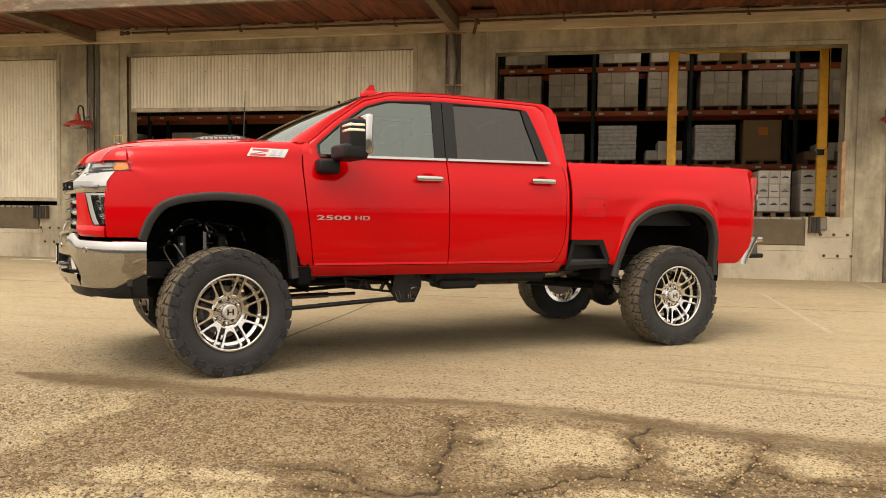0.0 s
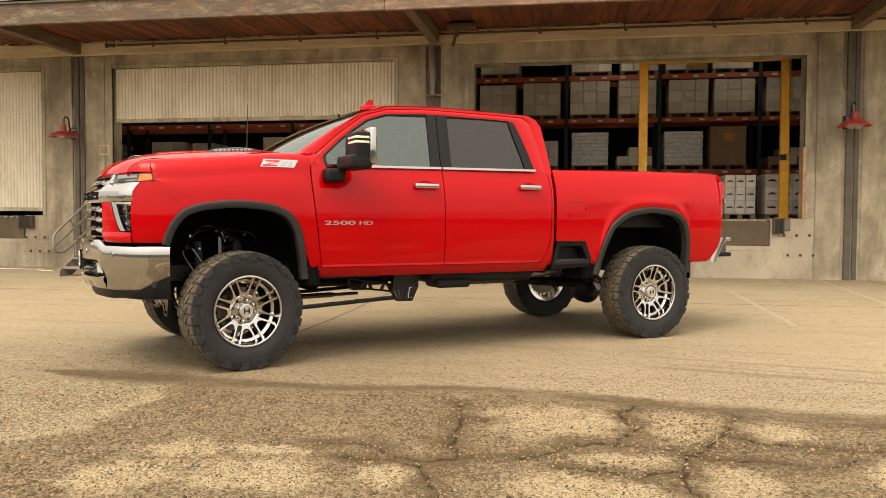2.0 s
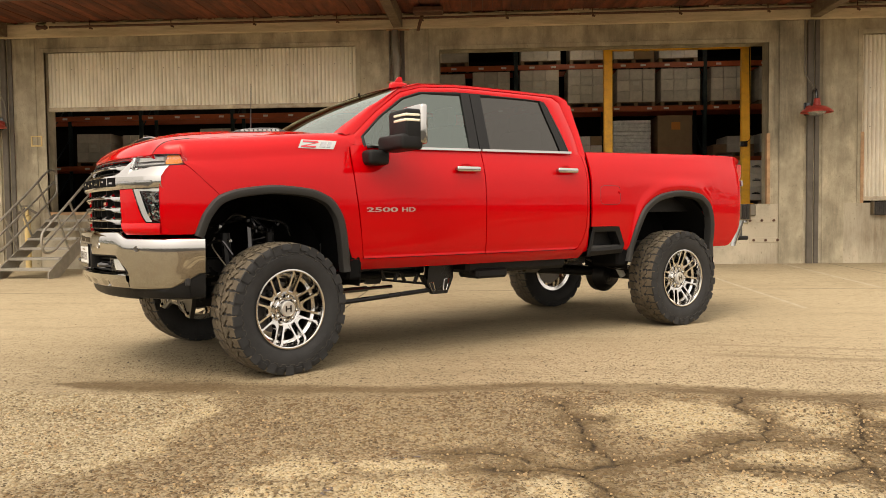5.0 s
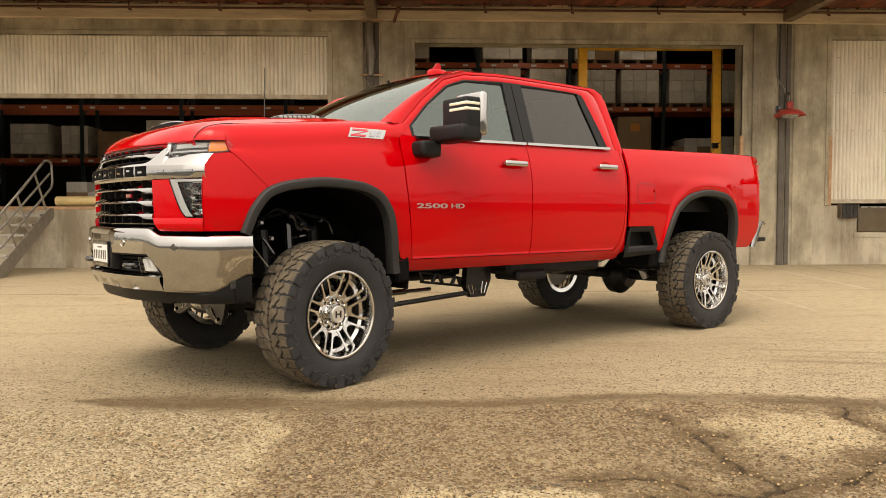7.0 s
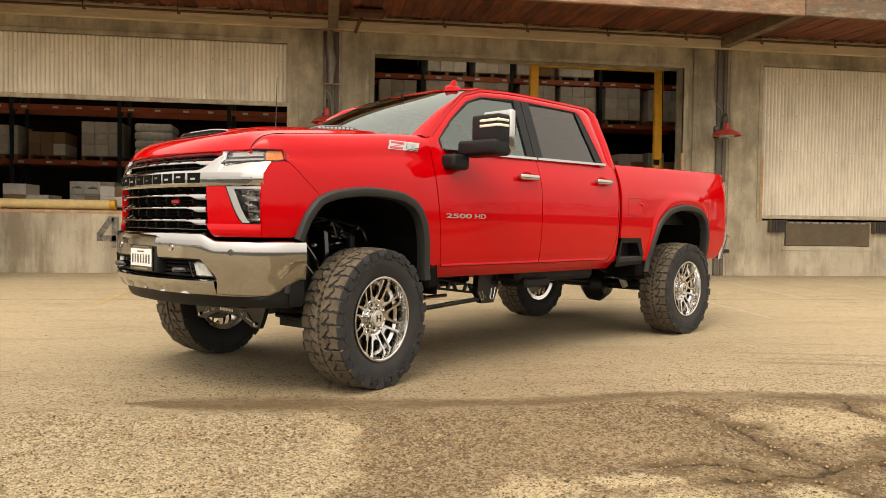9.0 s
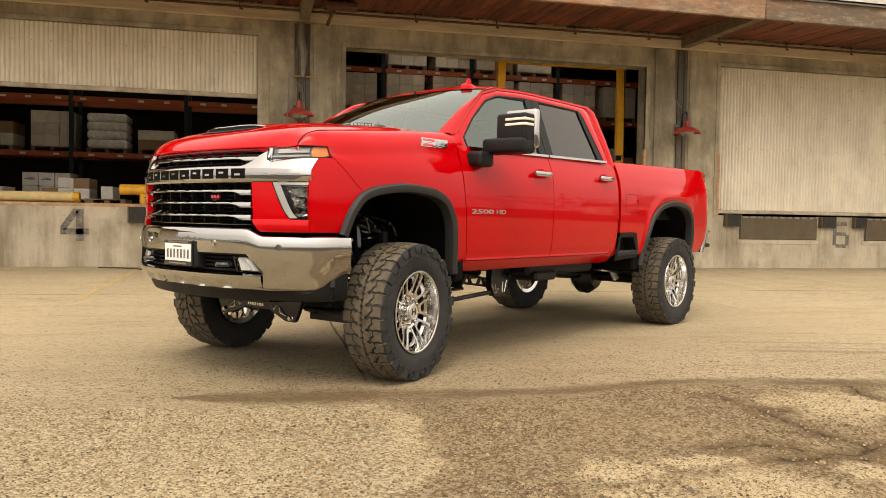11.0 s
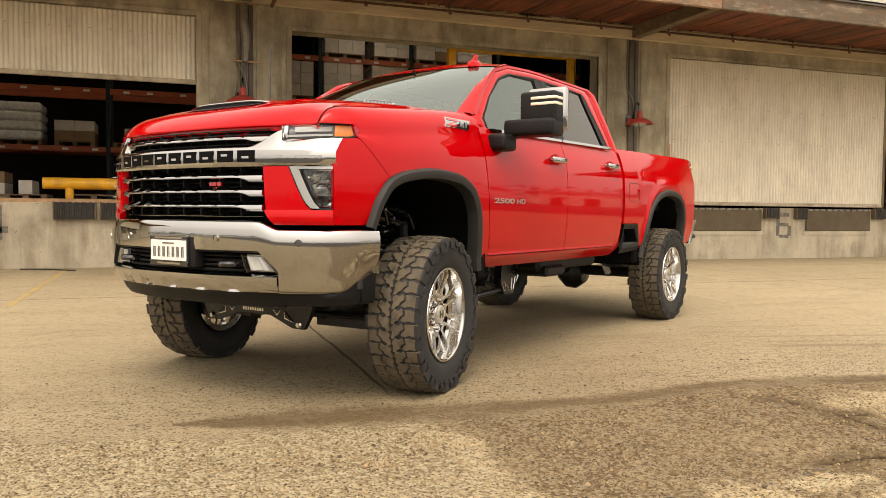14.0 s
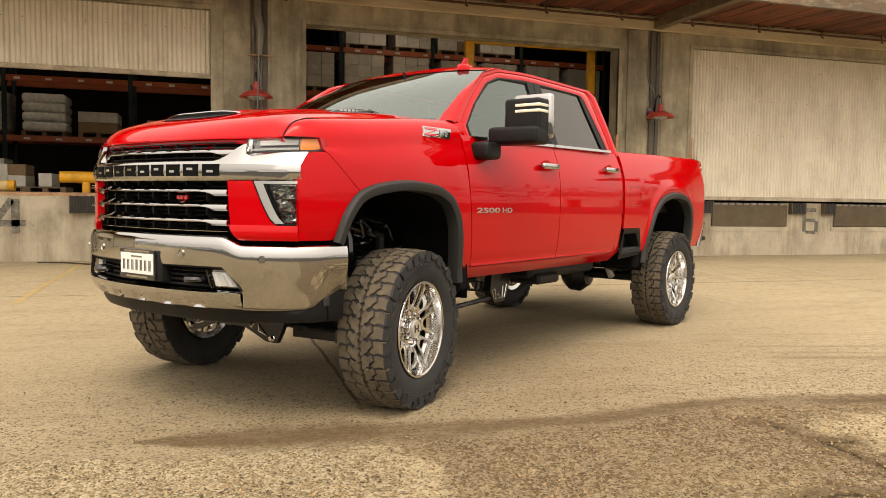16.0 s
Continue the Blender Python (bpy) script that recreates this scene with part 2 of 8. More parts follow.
DARK = mat("dark_liner", (0.006, 0.006, 0.006), 0.9, bump=0.2, bscale=80, spec=0.08)
RUBBER = mat("tyre_rubber", (0.025, 0.0255, 0.026), 0.7, vary=0.2, vscale=10, bump=0.2, bscale=200, spec=0.3)
TREAD = mat("dusty_tread_rubber", (0.105, 0.083, 0.054), 0.9, vary=0.5, vscale=18, bump=0.5, bscale=120, stain=(0.035, 0.030, 0.024), stain_amt=0.8, stain_scale=9)
AMBER = mat("amber_lens", (0.95, 0.27, 0.005), 0.12, coat=0.5)
TAILRED = mat("tail_lens", (0.55, 0.012, 0.025), 0.1, coat=1.0)
LAMPIN = mat("lamp_housing", (0.13, 0.13, 0.13), 0.3, 0.6)
LAMPGREY = mat("lamp_silver", (0.45, 0.46, 0.47), 0.2, 0.8)
WHITE = mat("white_plastic", (0.75, 0.75, 0.73), 0.35)
LENS = glass("lamp_lens", (0.93, 0.94, 0.94), 0.0, 1.4)
GLASS_F = glass("cab_glass", (0.24, 0.30, 0.27), 0.0, 2.2, (0.84, 0.97, 0.90))
GLASS_R = glass("privacy_glass", (0.05, 0.055, 0.05), 0.0, 1.68, (1.0, 0.97, 0.90))
GLASS_W = glass("windscreen_glass", (0.36, 0.43, 0.39), 0.0, 2.6, (0.86, 0.97, 0.92))
CABIN = mat("cabin_trim", (0.10, 0.10, 0.10), 0.8, vary=0.2, vscale=6)
SEATC = mat("seat_leather", (0.05, 0.05, 0.05), 0.6, vary=0.2, vscale=9)
EXHAUST = mat("exhaust_steel", (0.42, 0.39, 0.35), 0.35, 1.0, vary=0.2, vscale=8, rvary=0.15)

CONC = mat("wall_concrete", (0.430, 0.375, 0.265), 0.85, streak=(0.11, 0.092, 0.062), streak_amt=0.62, pit=0.75, vary=0.28, vscale=2.6, bump=0.4, bscale=45, stain=(0.19, 0.165, 0.115), stain_amt=0.65, stain_scale=2.2, stretch=(1.2, 1.2, 0.8))
CONC_L = mat("dock_concrete", (0.47, 0.415, 0.31), 0.88, streak=(0.20, 0.155, 0.10), streak_amt=0.8, pit=0.85, vary=0.30, vscale=2.6, bump=0.3, bscale=40, stain=(0.28, 0.24, 0.18), stain_amt=0.6, stain_scale=1.3, stretch=(1, 1, 0.7))
DOORRAIL = mat("door_rail_cream", (0.50, 0.43, 0.31), 0.6, pit=0.6, vary=0.25, vscale=4, stain=(0.20, 0.12, 0.06), stain_amt=0.8, stain_scale=3)
CORR = mat("corrugated_cream", (0.82, 0.76, 0.62), 0.48, streak=(0.42, 0.34, 0.23), streak_amt=0.22, rvary=0.12, vary=0.10, vscale=1.4, stain=(0.50, 0.43, 0.31), stain_amt=0.45, stain_scale=1.6, stretch=(1.4, 1.4, 0.8))
CREAM = mat("cream_timber", (0.56, 0.47, 0.315), 0.75, pit=0.5, vary=0.28, vscale=2.5, stain=(0.30, 0.20, 0.11), stain_amt=0.5, stain_scale=1.8, stretch=(0.4, 2, 3), bump=0.2, bscale=60)


def peeling(name, wood, paint, rust, cover, rusty):
    """Old timber with paint flaking off in long scabs, grey and rust-brown beneath."""
    m = bpy.data.materials.new(name)
    m.use_nodes = True
    N, L = m.node_tree.nodes, m.node_tree.links
    p = N["Principled BSDF"]
    geo = N.new("ShaderNodeNewGeometry")

    def mask(scale, stretch, lo, hi, detail=10, rough=0.72):
        mp, n, r = N.new("ShaderNodeMapping"), N.new("ShaderNodeTexNoise"), N.new("ShaderNodeMapRange")
        mp.inputs["Scale"].default_value = stretch
        L.new(geo.outputs["Position"], mp.inputs["Vector"])
        n.inputs["Scale"].default_value, n.inputs["Detail"].default_value, n.inputs["Roughness"].default_value = scale, detail, rough
        L.new(mp.outputs["Vector"], n.inputs["Vector"])
        r.inputs["From Min"].default_value, r.inputs["From Max"].default_value = lo, hi
        L.new(n.outputs["Fac"], r.inputs["Value"])
        return r.outputs["Result"]

    def mix(f, a_, b_):
        x = N.new("ShaderNodeMix")
        x.data_type = "RGBA"
        for k, v in (("Factor", f), ("A", a_), ("B", b_)):
            if isinstance(v, tuple):
                x.inputs[k].default_value = (*v, 1)
            else:
                L.new(v, x.inputs[k])
        return x.outputs["Result"]
    grain = mask(9, (0.5, 1, 5), 0.3, 0.7)
    base = mix(grain, tuple(c * 0.55 for c in wood), wood)
    base = mix(mask(2.4, (0.6, 1, 1.6), 0.58 - rusty, 0.78 - rusty, 12, 0.8), base, rust)
    flake = mask(4.2, (0.45, 1, 1.6), 0.58 - cover, 0.74 - cover, 12, 0.8)
    col = mix(flake, base, mix(grain, tuple(c * 0.72 for c in paint), paint))
    col = mix(mask(15, (1, 1, 1.4), 0.62, 0.70), col, tuple(c * 0.35 for c in wood))
    L.new(col, p.inputs["Base Color"])
    p.inputs["Roughness"].default_value = 0.85
    bp = N.new("ShaderNodeBump")
    bp.inputs["Strength"].default_value, bp.inputs["Distance"].default_value = 0.5, 0.01
    L.new(flake, bp.inputs["Height"])
    L.new(bp.outputs["Normal"], p.inputs["Normal"])
    return m


FASCIA = peeling("worn_fascia", (0.155, 0.115, 0.078), (0.36, 0.285, 0.19), (0.26, 0.115, 0.05), 0.08, 0.08)
FASCIA_R = peeling("salmon_fascia", (0.23, 0.16, 0.105), (0.43, 0.28, 0.175), (0.33, 0.145, 0.07), 0.13, 0.12)
FASCIA_T = peeling("tan_fascia", (0.22, 0.165, 0.105), (0.36, 0.28, 0.18), (0.25, 0.13, 0.07), 0.16, 0.04)
GUTTER = mat("drip_edge_paint", (0.50, 0.49, 0.44), 0.6, vary=0.12, vscale=3, stain=(0.30, 0.26, 0.20), stain_amt=0.6, stain_scale=2)
BOARD = mat("red_brown_boards", (0.150, 0.040, 0.016), 0.75, vary=0.6, vscale=3, stain=(0.05, 0.022, 0.014), stain_amt=0.8, stain_scale=2.0, stretch=(3, 0.5, 1), bump=0.4, bscale=30, island=0.40)
BEAMT = peeling("weathered_beam", (0.20, 0.145, 0.09), (0.34, 0.265, 0.17), (0.17, 0.085, 0.04), 0.06, 0.04)
RUSTPIPE = mat("rusty_pipe", (0.10, 0.045, 0.025), 0.75, vary=0.4, vscale=9, bump=0.2, bscale=90)
DOWNPIPE = mat("dark_downpipe", (0.10, 0.085, 0.065), 0.6, vary=0.25, vscale=5)
CONDUIT = mat("grey_conduit", (0.22, 0.195, 0.155), 0.45, 0.5, vary=0.15, vscale=7)
LAMPRED = mat("red_lamp_enamel", (0.42, 0.05, 0.035), 0.45, vary=0.2, vscale=8, rvary=0.1)
YELLOW = mat("yellow_steel", (0.72, 0.36, 0.02), 0.5, vary=0.12, vscale=5, stain=(0.25, 0.13, 0.03), stain_amt=0.6, stain_scale=4)
PALEYEL = mat("faded_yellow_steel", (0.66, 0.50, 0.22), 0.6, vary=0.15, vscale=5, stain=(0.35, 0.25, 0.12), stain_amt=0.5, stain_scale=4)
RACKO = mat("rack_orange", (0.42, 0.090, 0.030), 0.5, vary=0.15, vscale=4)
RACKB = mat("rack_green", (0.024, 0.036, 0.036), 0.5, vary=0.2, vscale=4, spec=0.2)
CARTON = mat("grey_white_carton", (0.66, 0.60, 0.50), 0.42, vary=0.12, vscale=7, island=0.16, rvary=0.2, bump=0.25, bscale=14)
CARTONB = mat("brown_carton", (0.30, 0.19, 0.10), 0.85, vary=0.1, vscale=5, island=0.12)
WRAP = mat("wrapped_sacks", (0.85, 0.82, 0.76), 0.22, vary=0.2, vscale=9, bump=0.6, bscale=25, rvary=0.15)
PALLET = mat("pallet_wood", (0.25, 0.17, 0.10), 0.85, vary=0.25, vscale=6)
LABELM = mat("paper_label", (0.70, 0.67, 0.58), 0.7)
ORANGEL = mat("orange_label", (0.75, 0.28, 0.06), 0.7)
# near-black so that the indoor shade sits in the colour
INNER = mat("warehouse_shade", (0.022, 0.018, 0.014), 0.9, vary=0.3, vscale=1.0, spec=0.08)
STEELDECK = mat("dock_plate_steel", (0.13, 0.10, 0.06), 0.6, 0.3, vary=0.2, vscale=4, stain=(0.12, 0.07, 0.04), stain_amt=0.6, stain_scale=3)
RUBBERB = mat("dock_bumper_rubber", (0.035, 0.032, 0.028), 0.85, vary=0.3, vscale=9, bump=0.4, bscale=60)
TRIMRUST = mat("rusty_edge_steel", (0.45, 0.28, 0.15), 0.75, vary=0.3, vscale=6, stain=(0.25, 0.10, 0.05), stain_amt=0.7, stain_scale=5)
STAIRM = mat("galvanised_stair", (0.30, 0.28, 0.24), 0.5, 0.5, vary=0.15, vscale=6, rvary=0.1)
INK = mat("faded_stencil", (0.13, 0.12, 0.10), 0.9, vary=0.5, vscale=14, stain=(0.40, 0.36, 0.28), stain_amt=0.7, stain_scale=9)
LINEP = mat("worn_line_paint", (0.37, 0.31, 0.21), 0.85, vary=0.2, vscale=8, stain=(0.29, 0.235, 0.15), stain_amt=1.0, stain_scale=7)
LINEY = mat("worn_yellow_paint", (0.40, 0.275, 0.095), 0.85, vary=0.2, vscale=8, stain=(0.29, 0.235, 0.15), stain_amt=1.0, stain_scale=5)


# ---- building ----
WALL_Y, DOOR_Y, BACK_Y = 14.72, 14.86, 24.6
DOCK, DOOR_TOP, OPEN_TOP, WALL_TOP = 1.23, 4.36, 4.24, 5.9
COLS = [-18.35, -10.60, -2.85, 4.90, 12.65, 20.40]


def slab(name, lo, hi, material, label, bevel=0.0, category="wall"):
    bm = B()
    box(bm, lo, hi, bevel)
    return link(name, bm, material, label=label, category=category, kind="structure")


# front wall: dock base, piers between openings, lintel above
OPENINGS = [(-17.6, -11.52, DOOR_TOP), (-9.84, -3.68, DOOR_TOP), (-2.07, 4.09, OPEN_TOP), (5.80, 11.90, DOOR_TOP), (13.5, 19.6, DOOR_TOP)]
PITS = [(1.6, 3.51), (6.35, 8.27), (9.50, 11.42), (-16.0, -14.1), (-13.55, -11.95)]


def dock_base():
    xs = sorted([-26.0, 26.0] + [e for p in PITS for e in p])
    low = 0.62
    slab("wall_dock_base", (-26, WALL_Y, -0.3), (26, WALL_Y + 0.34, low), CONC_L, "stained cream concrete foot of the dock wall")
    for a, b in zip(xs[::2], xs[1::2]):
        slab("wall_dock", (a, WALL_Y, low), (b, WALL_Y + 0.34, DOCK), CONC_L, "stained cream concrete dock wall between leveller pits")
    for a, b in PITS:
        slab("trim_pit_sill", (a - 0.06, WALL_Y - 0.012, low + 0.002), (b + 0.06, WALL_Y + 0.278, low + 0.10), CONC_L, "worn concrete sill of a leveller pit", 0.006, "sill")
        slab("wall_pit", (a, WALL_Y + 0.28, low), (b, WALL_Y + 0.34, DOCK - 0.01), CONC_L, "dark concrete back of a leveller pit")


dock_base()
bm = B()
edges = [-26.0] + [e for a, b, _ in OPENINGS for e in (a, b)] + [26.0]
for a, b in zip(edges[::2], edges[1::2]):
    box(bm, (a, WALL_Y, DOCK), (b, WALL_Y + 0.34, 4.30))
for (a, b, top) in OPENINGS:
    box(bm, (a, WALL_Y, top), (b, WALL_Y + 0.34, 4.30)) if top < 4.30 else None
box(bm, (-26, WALL_Y, 4.36), (26, WALL_Y + 0.34, WALL_TOP))
for a, b in zip(edges[::2], edges[1::2]):
    box(bm, (a, WALL_Y, 4.30), (b, WALL_Y + 0.34, 4.36))
box(bm, (-2.07, WALL_Y, 4.30), (4.09, WALL_Y + 0.34, 4.36))
link("wall_front", bm, CONC, label="weathered grey-brown concrete warehouse front wall", category="wall", kind="structure", smooth=False)
# shallow pilaster strips beside the drain pipes
for n, c in enumerate(COLS):
    bm = B()
    box(bm, (c - 0.62, WALL_Y - 0.035, 0.0), (c - 0.17, WALL_Y - 0.002, 4.63), 0.008)
    box(bm, (c + 0.17, WALL_Y - 0.02, 0.0), (c + 0.58, WALL_Y - 0.002, 4.63), 0.008)
    link("trim_pilaster", bm, CONC, label="flat concrete pilaster strip on the wall", category="pilaster", group="wall pilasters", kind="structure")
# thin raised frames round the openings
for (a, b, top) in OPENINGS:
    bm = B()
    box(bm, (a - 0.09, WALL_Y - 0.02, DOCK), (a, WALL_Y + 0.06, top + 0.08), 0.006)
    box(bm, (b, WALL_Y - 0.02, DOCK), (b + 0.09, WALL_Y + 0.06, top + 0.08), 0.006)
    box(bm, (a, WALL_Y - 0.02, top), (b, WALL_Y + 0.06, top + 0.08), 0.006)
    link("trim_opening", bm, CONC, label="concrete surround of a dock opening", category="trim", kind="structure")
# salmon steel guards on the lower jambs
for x in (4.09, 5.80):
    bm = B()
    s = 0.030
    box(bm, (x - s, WALL_Y - 0.03, DOCK), (x + s, WALL_Y - 0.021, 2.55), 0.003)
    box(bm, (x - s, WALL_Y - 0.021, DOCK), (x - s + 0.008, WALL_Y + 0.05, 2.55))
    link("trim_jamb_guard", bm, TRIMRUST, label="rusty salmon steel angle guarding a door jamb", category="corner guard", kind="structure")

# inside of the warehouse, its shade put into the near-black colour
slab("floor_warehouse", (-26, WALL_Y + 0.34, 0.9), (26, BACK_Y, DOCK - 0.004), INNER, "concrete warehouse floor, near-black to carry the indoor shade", category="floor")
slab("wall_back", (-26, BACK_Y, 0.5), (26, BACK_Y + 0.3, 6.1), INNER, "rear wall inside the warehouse, near-black to carry the indoor shade")
slab("wall_west", (-26.3, WALL_Y, 0.0), (-26.0, BACK_Y, 6.1), INNER, "end wall inside the warehouse, near-black to carry the indoor shade")
slab("wall_east", (26.0, WALL_Y, 0.0), (26.3, BACK_Y, 6.1), INNER, "end wall inside the warehouse, near-black to carry the indoor shade")
slab("ceiling", (-26, WALL_Y, 5.9), (26, BACK_Y, 6.1), INNER, "warehouse ceiling, near-black to carry the indoor shade", category="ceiling")
# dock edge angle
bm = B()
box(bm, (-9.84, WALL_Y - 0.012, DOCK - 0.055), (-3.68, WALL_Y - 0.002, DOCK + 0.006), 0.002)
box(bm, (-9.84, WALL_Y - 0.012, DOCK), (-3.68, WALL_Y + 0.2, DOCK + 0.006))
link("trim_dock_edge", bm, TRIMRUST, label="rusty salmon steel angle along the dock edge", category="dock edge", kind="structure")


def corrugated(name, x0, x1, z0, z1, pitch=0.077, amp=0.040, label=""):
    """Roll door leaf of ribbed sheet with a bottom rail."""
    bm = B()
    n = int((x1 - x0) / pitch)
    pitch = (x1 - x0) / n
    pts = []
    for i in range(n):
        x = x0 + i * pitch
        for k in range(8):
            pts.append((x + pitch * k / 8, DOOR_Y - amp * abs(math.sin(math.pi * k / 8)) ** 0.55))
    pts.append((x1, DOOR_Y))
    quads(bm, [[(x, y, z0 + 0.10), (x, y, z1)] for x, y in pts])
    quads(bm, [[(x, DOOR_Y + 0.03, z0 + 0.10), (x, DOOR_Y + 0.03, z1)] for x in (x0, x1)])
    door = link(name, bm, CORR, label=label, category="dock door", kind="structure", sharp=40)
    bm = B()
    box(bm, (x0, DOOR_Y - 0.035, z0 + 0.02), (x1, DOOR_Y + 0.03, z0 + 0.10), 0.006)
    part("bottom_rail", bm, DOORRAIL, door, "dirty cream bottom rail")
    bm = B()
    for i in range(2, n - 1, 4):
        for zz in (z1 - 0.32, z1 - 0.98, z1 - 1.7):
            if zz > z0 + 0.3:
                box(bm, (x0 + i * pitch + 0.031, DOOR_Y - amp - 0.005, zz - 0.007), (x0 + i * pitch + 0.045, DOOR_Y - amp + 0.003, zz + 0.006))
    part("rivets", bm, DOWNPIPE, door, smooth=False)
    return door


corrugated("door_1", -17.6, -11.52, 1.30, DOOR_TOP, label="closed cream corrugated metal dock door")
corrugated("door_2", -9.84, -3.68, 3.20, DOOR_TOP, label="half-raised cream corrugated metal dock door, open below")
corrugated("door_3", 5.80, 11.90, 1.25, DOOR_TOP, label="closed cream corrugated metal dock door")
corrugated("door_4", 13.5, 19.6, 1.25, DOOR_TOP, label="closed cream corrugated metal dock door")

# dock levellers
for a, b in PITS:
    bm = B()
    box(bm, (a + 0.015, WALL_Y - 0.03, 0.73), (b - 0.015, WALL_Y + 0.0, DOCK - 0.05), 0.006)
    lev = link("dock_leveller", bm, STEELDECK, label="brown steel dock leveller hung in its wall pit", category="dock leveller", group="dock levellers")
    bm = B()
    for k in range(9):
        z = 0.80 + k * 0.042
        box(bm, (a + 0.03, WALL_Y - 0.036, z), (b - 0.03, WALL_Y - 0.029, z + 0.012))
    part("ribs", bm, STEELDECK, lev, smooth=False)
    n = 10
    w = (b - a - 0.1) / n
    for k in range(n):
        bm = B()
        x = a + 0.05 + k * w
        box(bm, (x, WALL_Y - 0.045, DOCK - 0.052), (x + w * 0.62, WALL_Y + 0.02, DOCK - 0.012), 0.006)
        part("hinge_knuckle", bm, STAIRM, lev)
# rubber dock bumpers: laminated pads
BUMPERS = [(5.97, 6.33, 1.0, 1.25), (8.30, 8.68, 1.0, 1.23), (9.16, 9.48, 1.0, 1.23), (11.45, 11.8, 1.0, 1.23), (3.55, 3.74, 0.95, 1.23),
           (-5.90, -5.26, 0.90, 1.18), (-5.20, -4.56, 0.90, 1.18), (-12.05, -11.72, 0.95, 1.22), (-14.1, -13.75, 0.95, 1.22)]
for i, (a, b, z0, z1) in enumerate(BUMPERS):
    bm = B()
    n = max(5, int((b - a) / 0.035))
    w = (b - a) / n
    box(bm, (a + 0.01, WALL_Y - 0.09, z0 + 0.02), (b - 0.01, WALL_Y - 0.003, z1 - 0.02))
    pads = []
    for k in range(n):
        t = B()
        box(t, (a + k * w + 0.002, WALL_Y - 0.11 - 0.006 * (k % 2), z0 + 0.004 * (k % 2)), (a + (k + 1) * w - 0.002, WALL_Y - 0.004, z1 - 0.004 * (k % 3)), 0.004)
        pads.append(t)
    d = link("dock_bumper", bm, RUBBERB, label="worn black laminated rubber dock bumper on the wall", category="dock bumper", group="dock bumpers")
    for t in pads:
        part("rubber_pad", t, RUBBERB, d)
    for x in (a, b - 0.02):
        bm = B()
        box(bm, (x, WALL_Y - 0.118, z0 - 0.004), (x + 0.02, WALL_Y - 0.002, z1 + 0.004), 0.003)
        part("end_plate", bm, STEELDECK, d)


def stencil(name, strokes, x, z, w, h, label):
    """A dock number painted on the wall from stencil strokes in unit space."""
    bm = B()
    for x0, z0, x1, z1, t in strokes:
        a, b = Vector((x0 * w, 0, z0 * h)), Vector((x1 * w, 0, z1 * h))
        d = (b - a).normalized()
        s = Vector((-d.z, 0, d.x)) * t * w / 2
        o = Vector((x, WALL_Y - 0.003, z))
        prism(bm, [o + a - s, o + b - s, o + b + s, o + a + s], (0, -0.003, 0))
    return link(name, bm, INK, label=label, category="dock number", smooth=False)


stencil("dock_number", [(0.72, 0.0, 0.72, 1.0, 0.28), (0.60, 0.98, 0.08, 0.38, 0.24), (0.0, 0.30, 1.05, 0.30, 0.24)], -7.02, 0.56, 0.44, 0.56, "faded black stencilled numeral 4 on the dock wall")
stencil("dock_number", [(0.12, 0.08, 0.12, 0.92, 0.22), (0.88, 0.08, 0.88, 0.50, 0.22), (0.2, 0.95, 0.85, 0.95, 0.2), (0.2, 0.54, 0.82, 0.54, 0.18), (0.2, 0.05, 0.82, 0.05, 0.18)], 8.68, 0.57, 0.42, 0.54, "faded black stencilled numeral 6 on the dock wall")
# bolt plates with rusty bolts on the dock wall
for cx, cz in ((3.98, 0.92), (4.05, 0.55), (-11.7, 0.75), (-11.6, 0.45)):
    bm = B()
    box(bm, (cx - 0.30, WALL_Y - 0.012, cz - 0.05), (cx + 0.30, WALL_Y - 0.003, cz + 0.05), 0.006)
    pl = link("wall_plate", bm, CONC_L, label="concrete patch with rusty bolts on the dock wall", category="plate", group="wall plates")
    for k in (-0.22, 0.0, 0.22):
        bm = B()
        lathe(bm, [(0.0, -0.025), (0.022, -0.025), (0.026, -0.01), (0.026, 0.0)], 8, Matrix.Translation((cx + k, WALL_Y - 0.012, cz)))
        part("bolt", bm, RUSTPIPE, pl)
# broken concrete corner with a steel block beside the open bay
bm = B()
box(bm, (3.62, WALL_Y - 0.05, 1.0), (3.86, WALL_Y - 0.003, 1.23), 0.02)
link("steel_block", bm, CONDUIT, label="grey worn steel corner block under the yellow post", category="block")


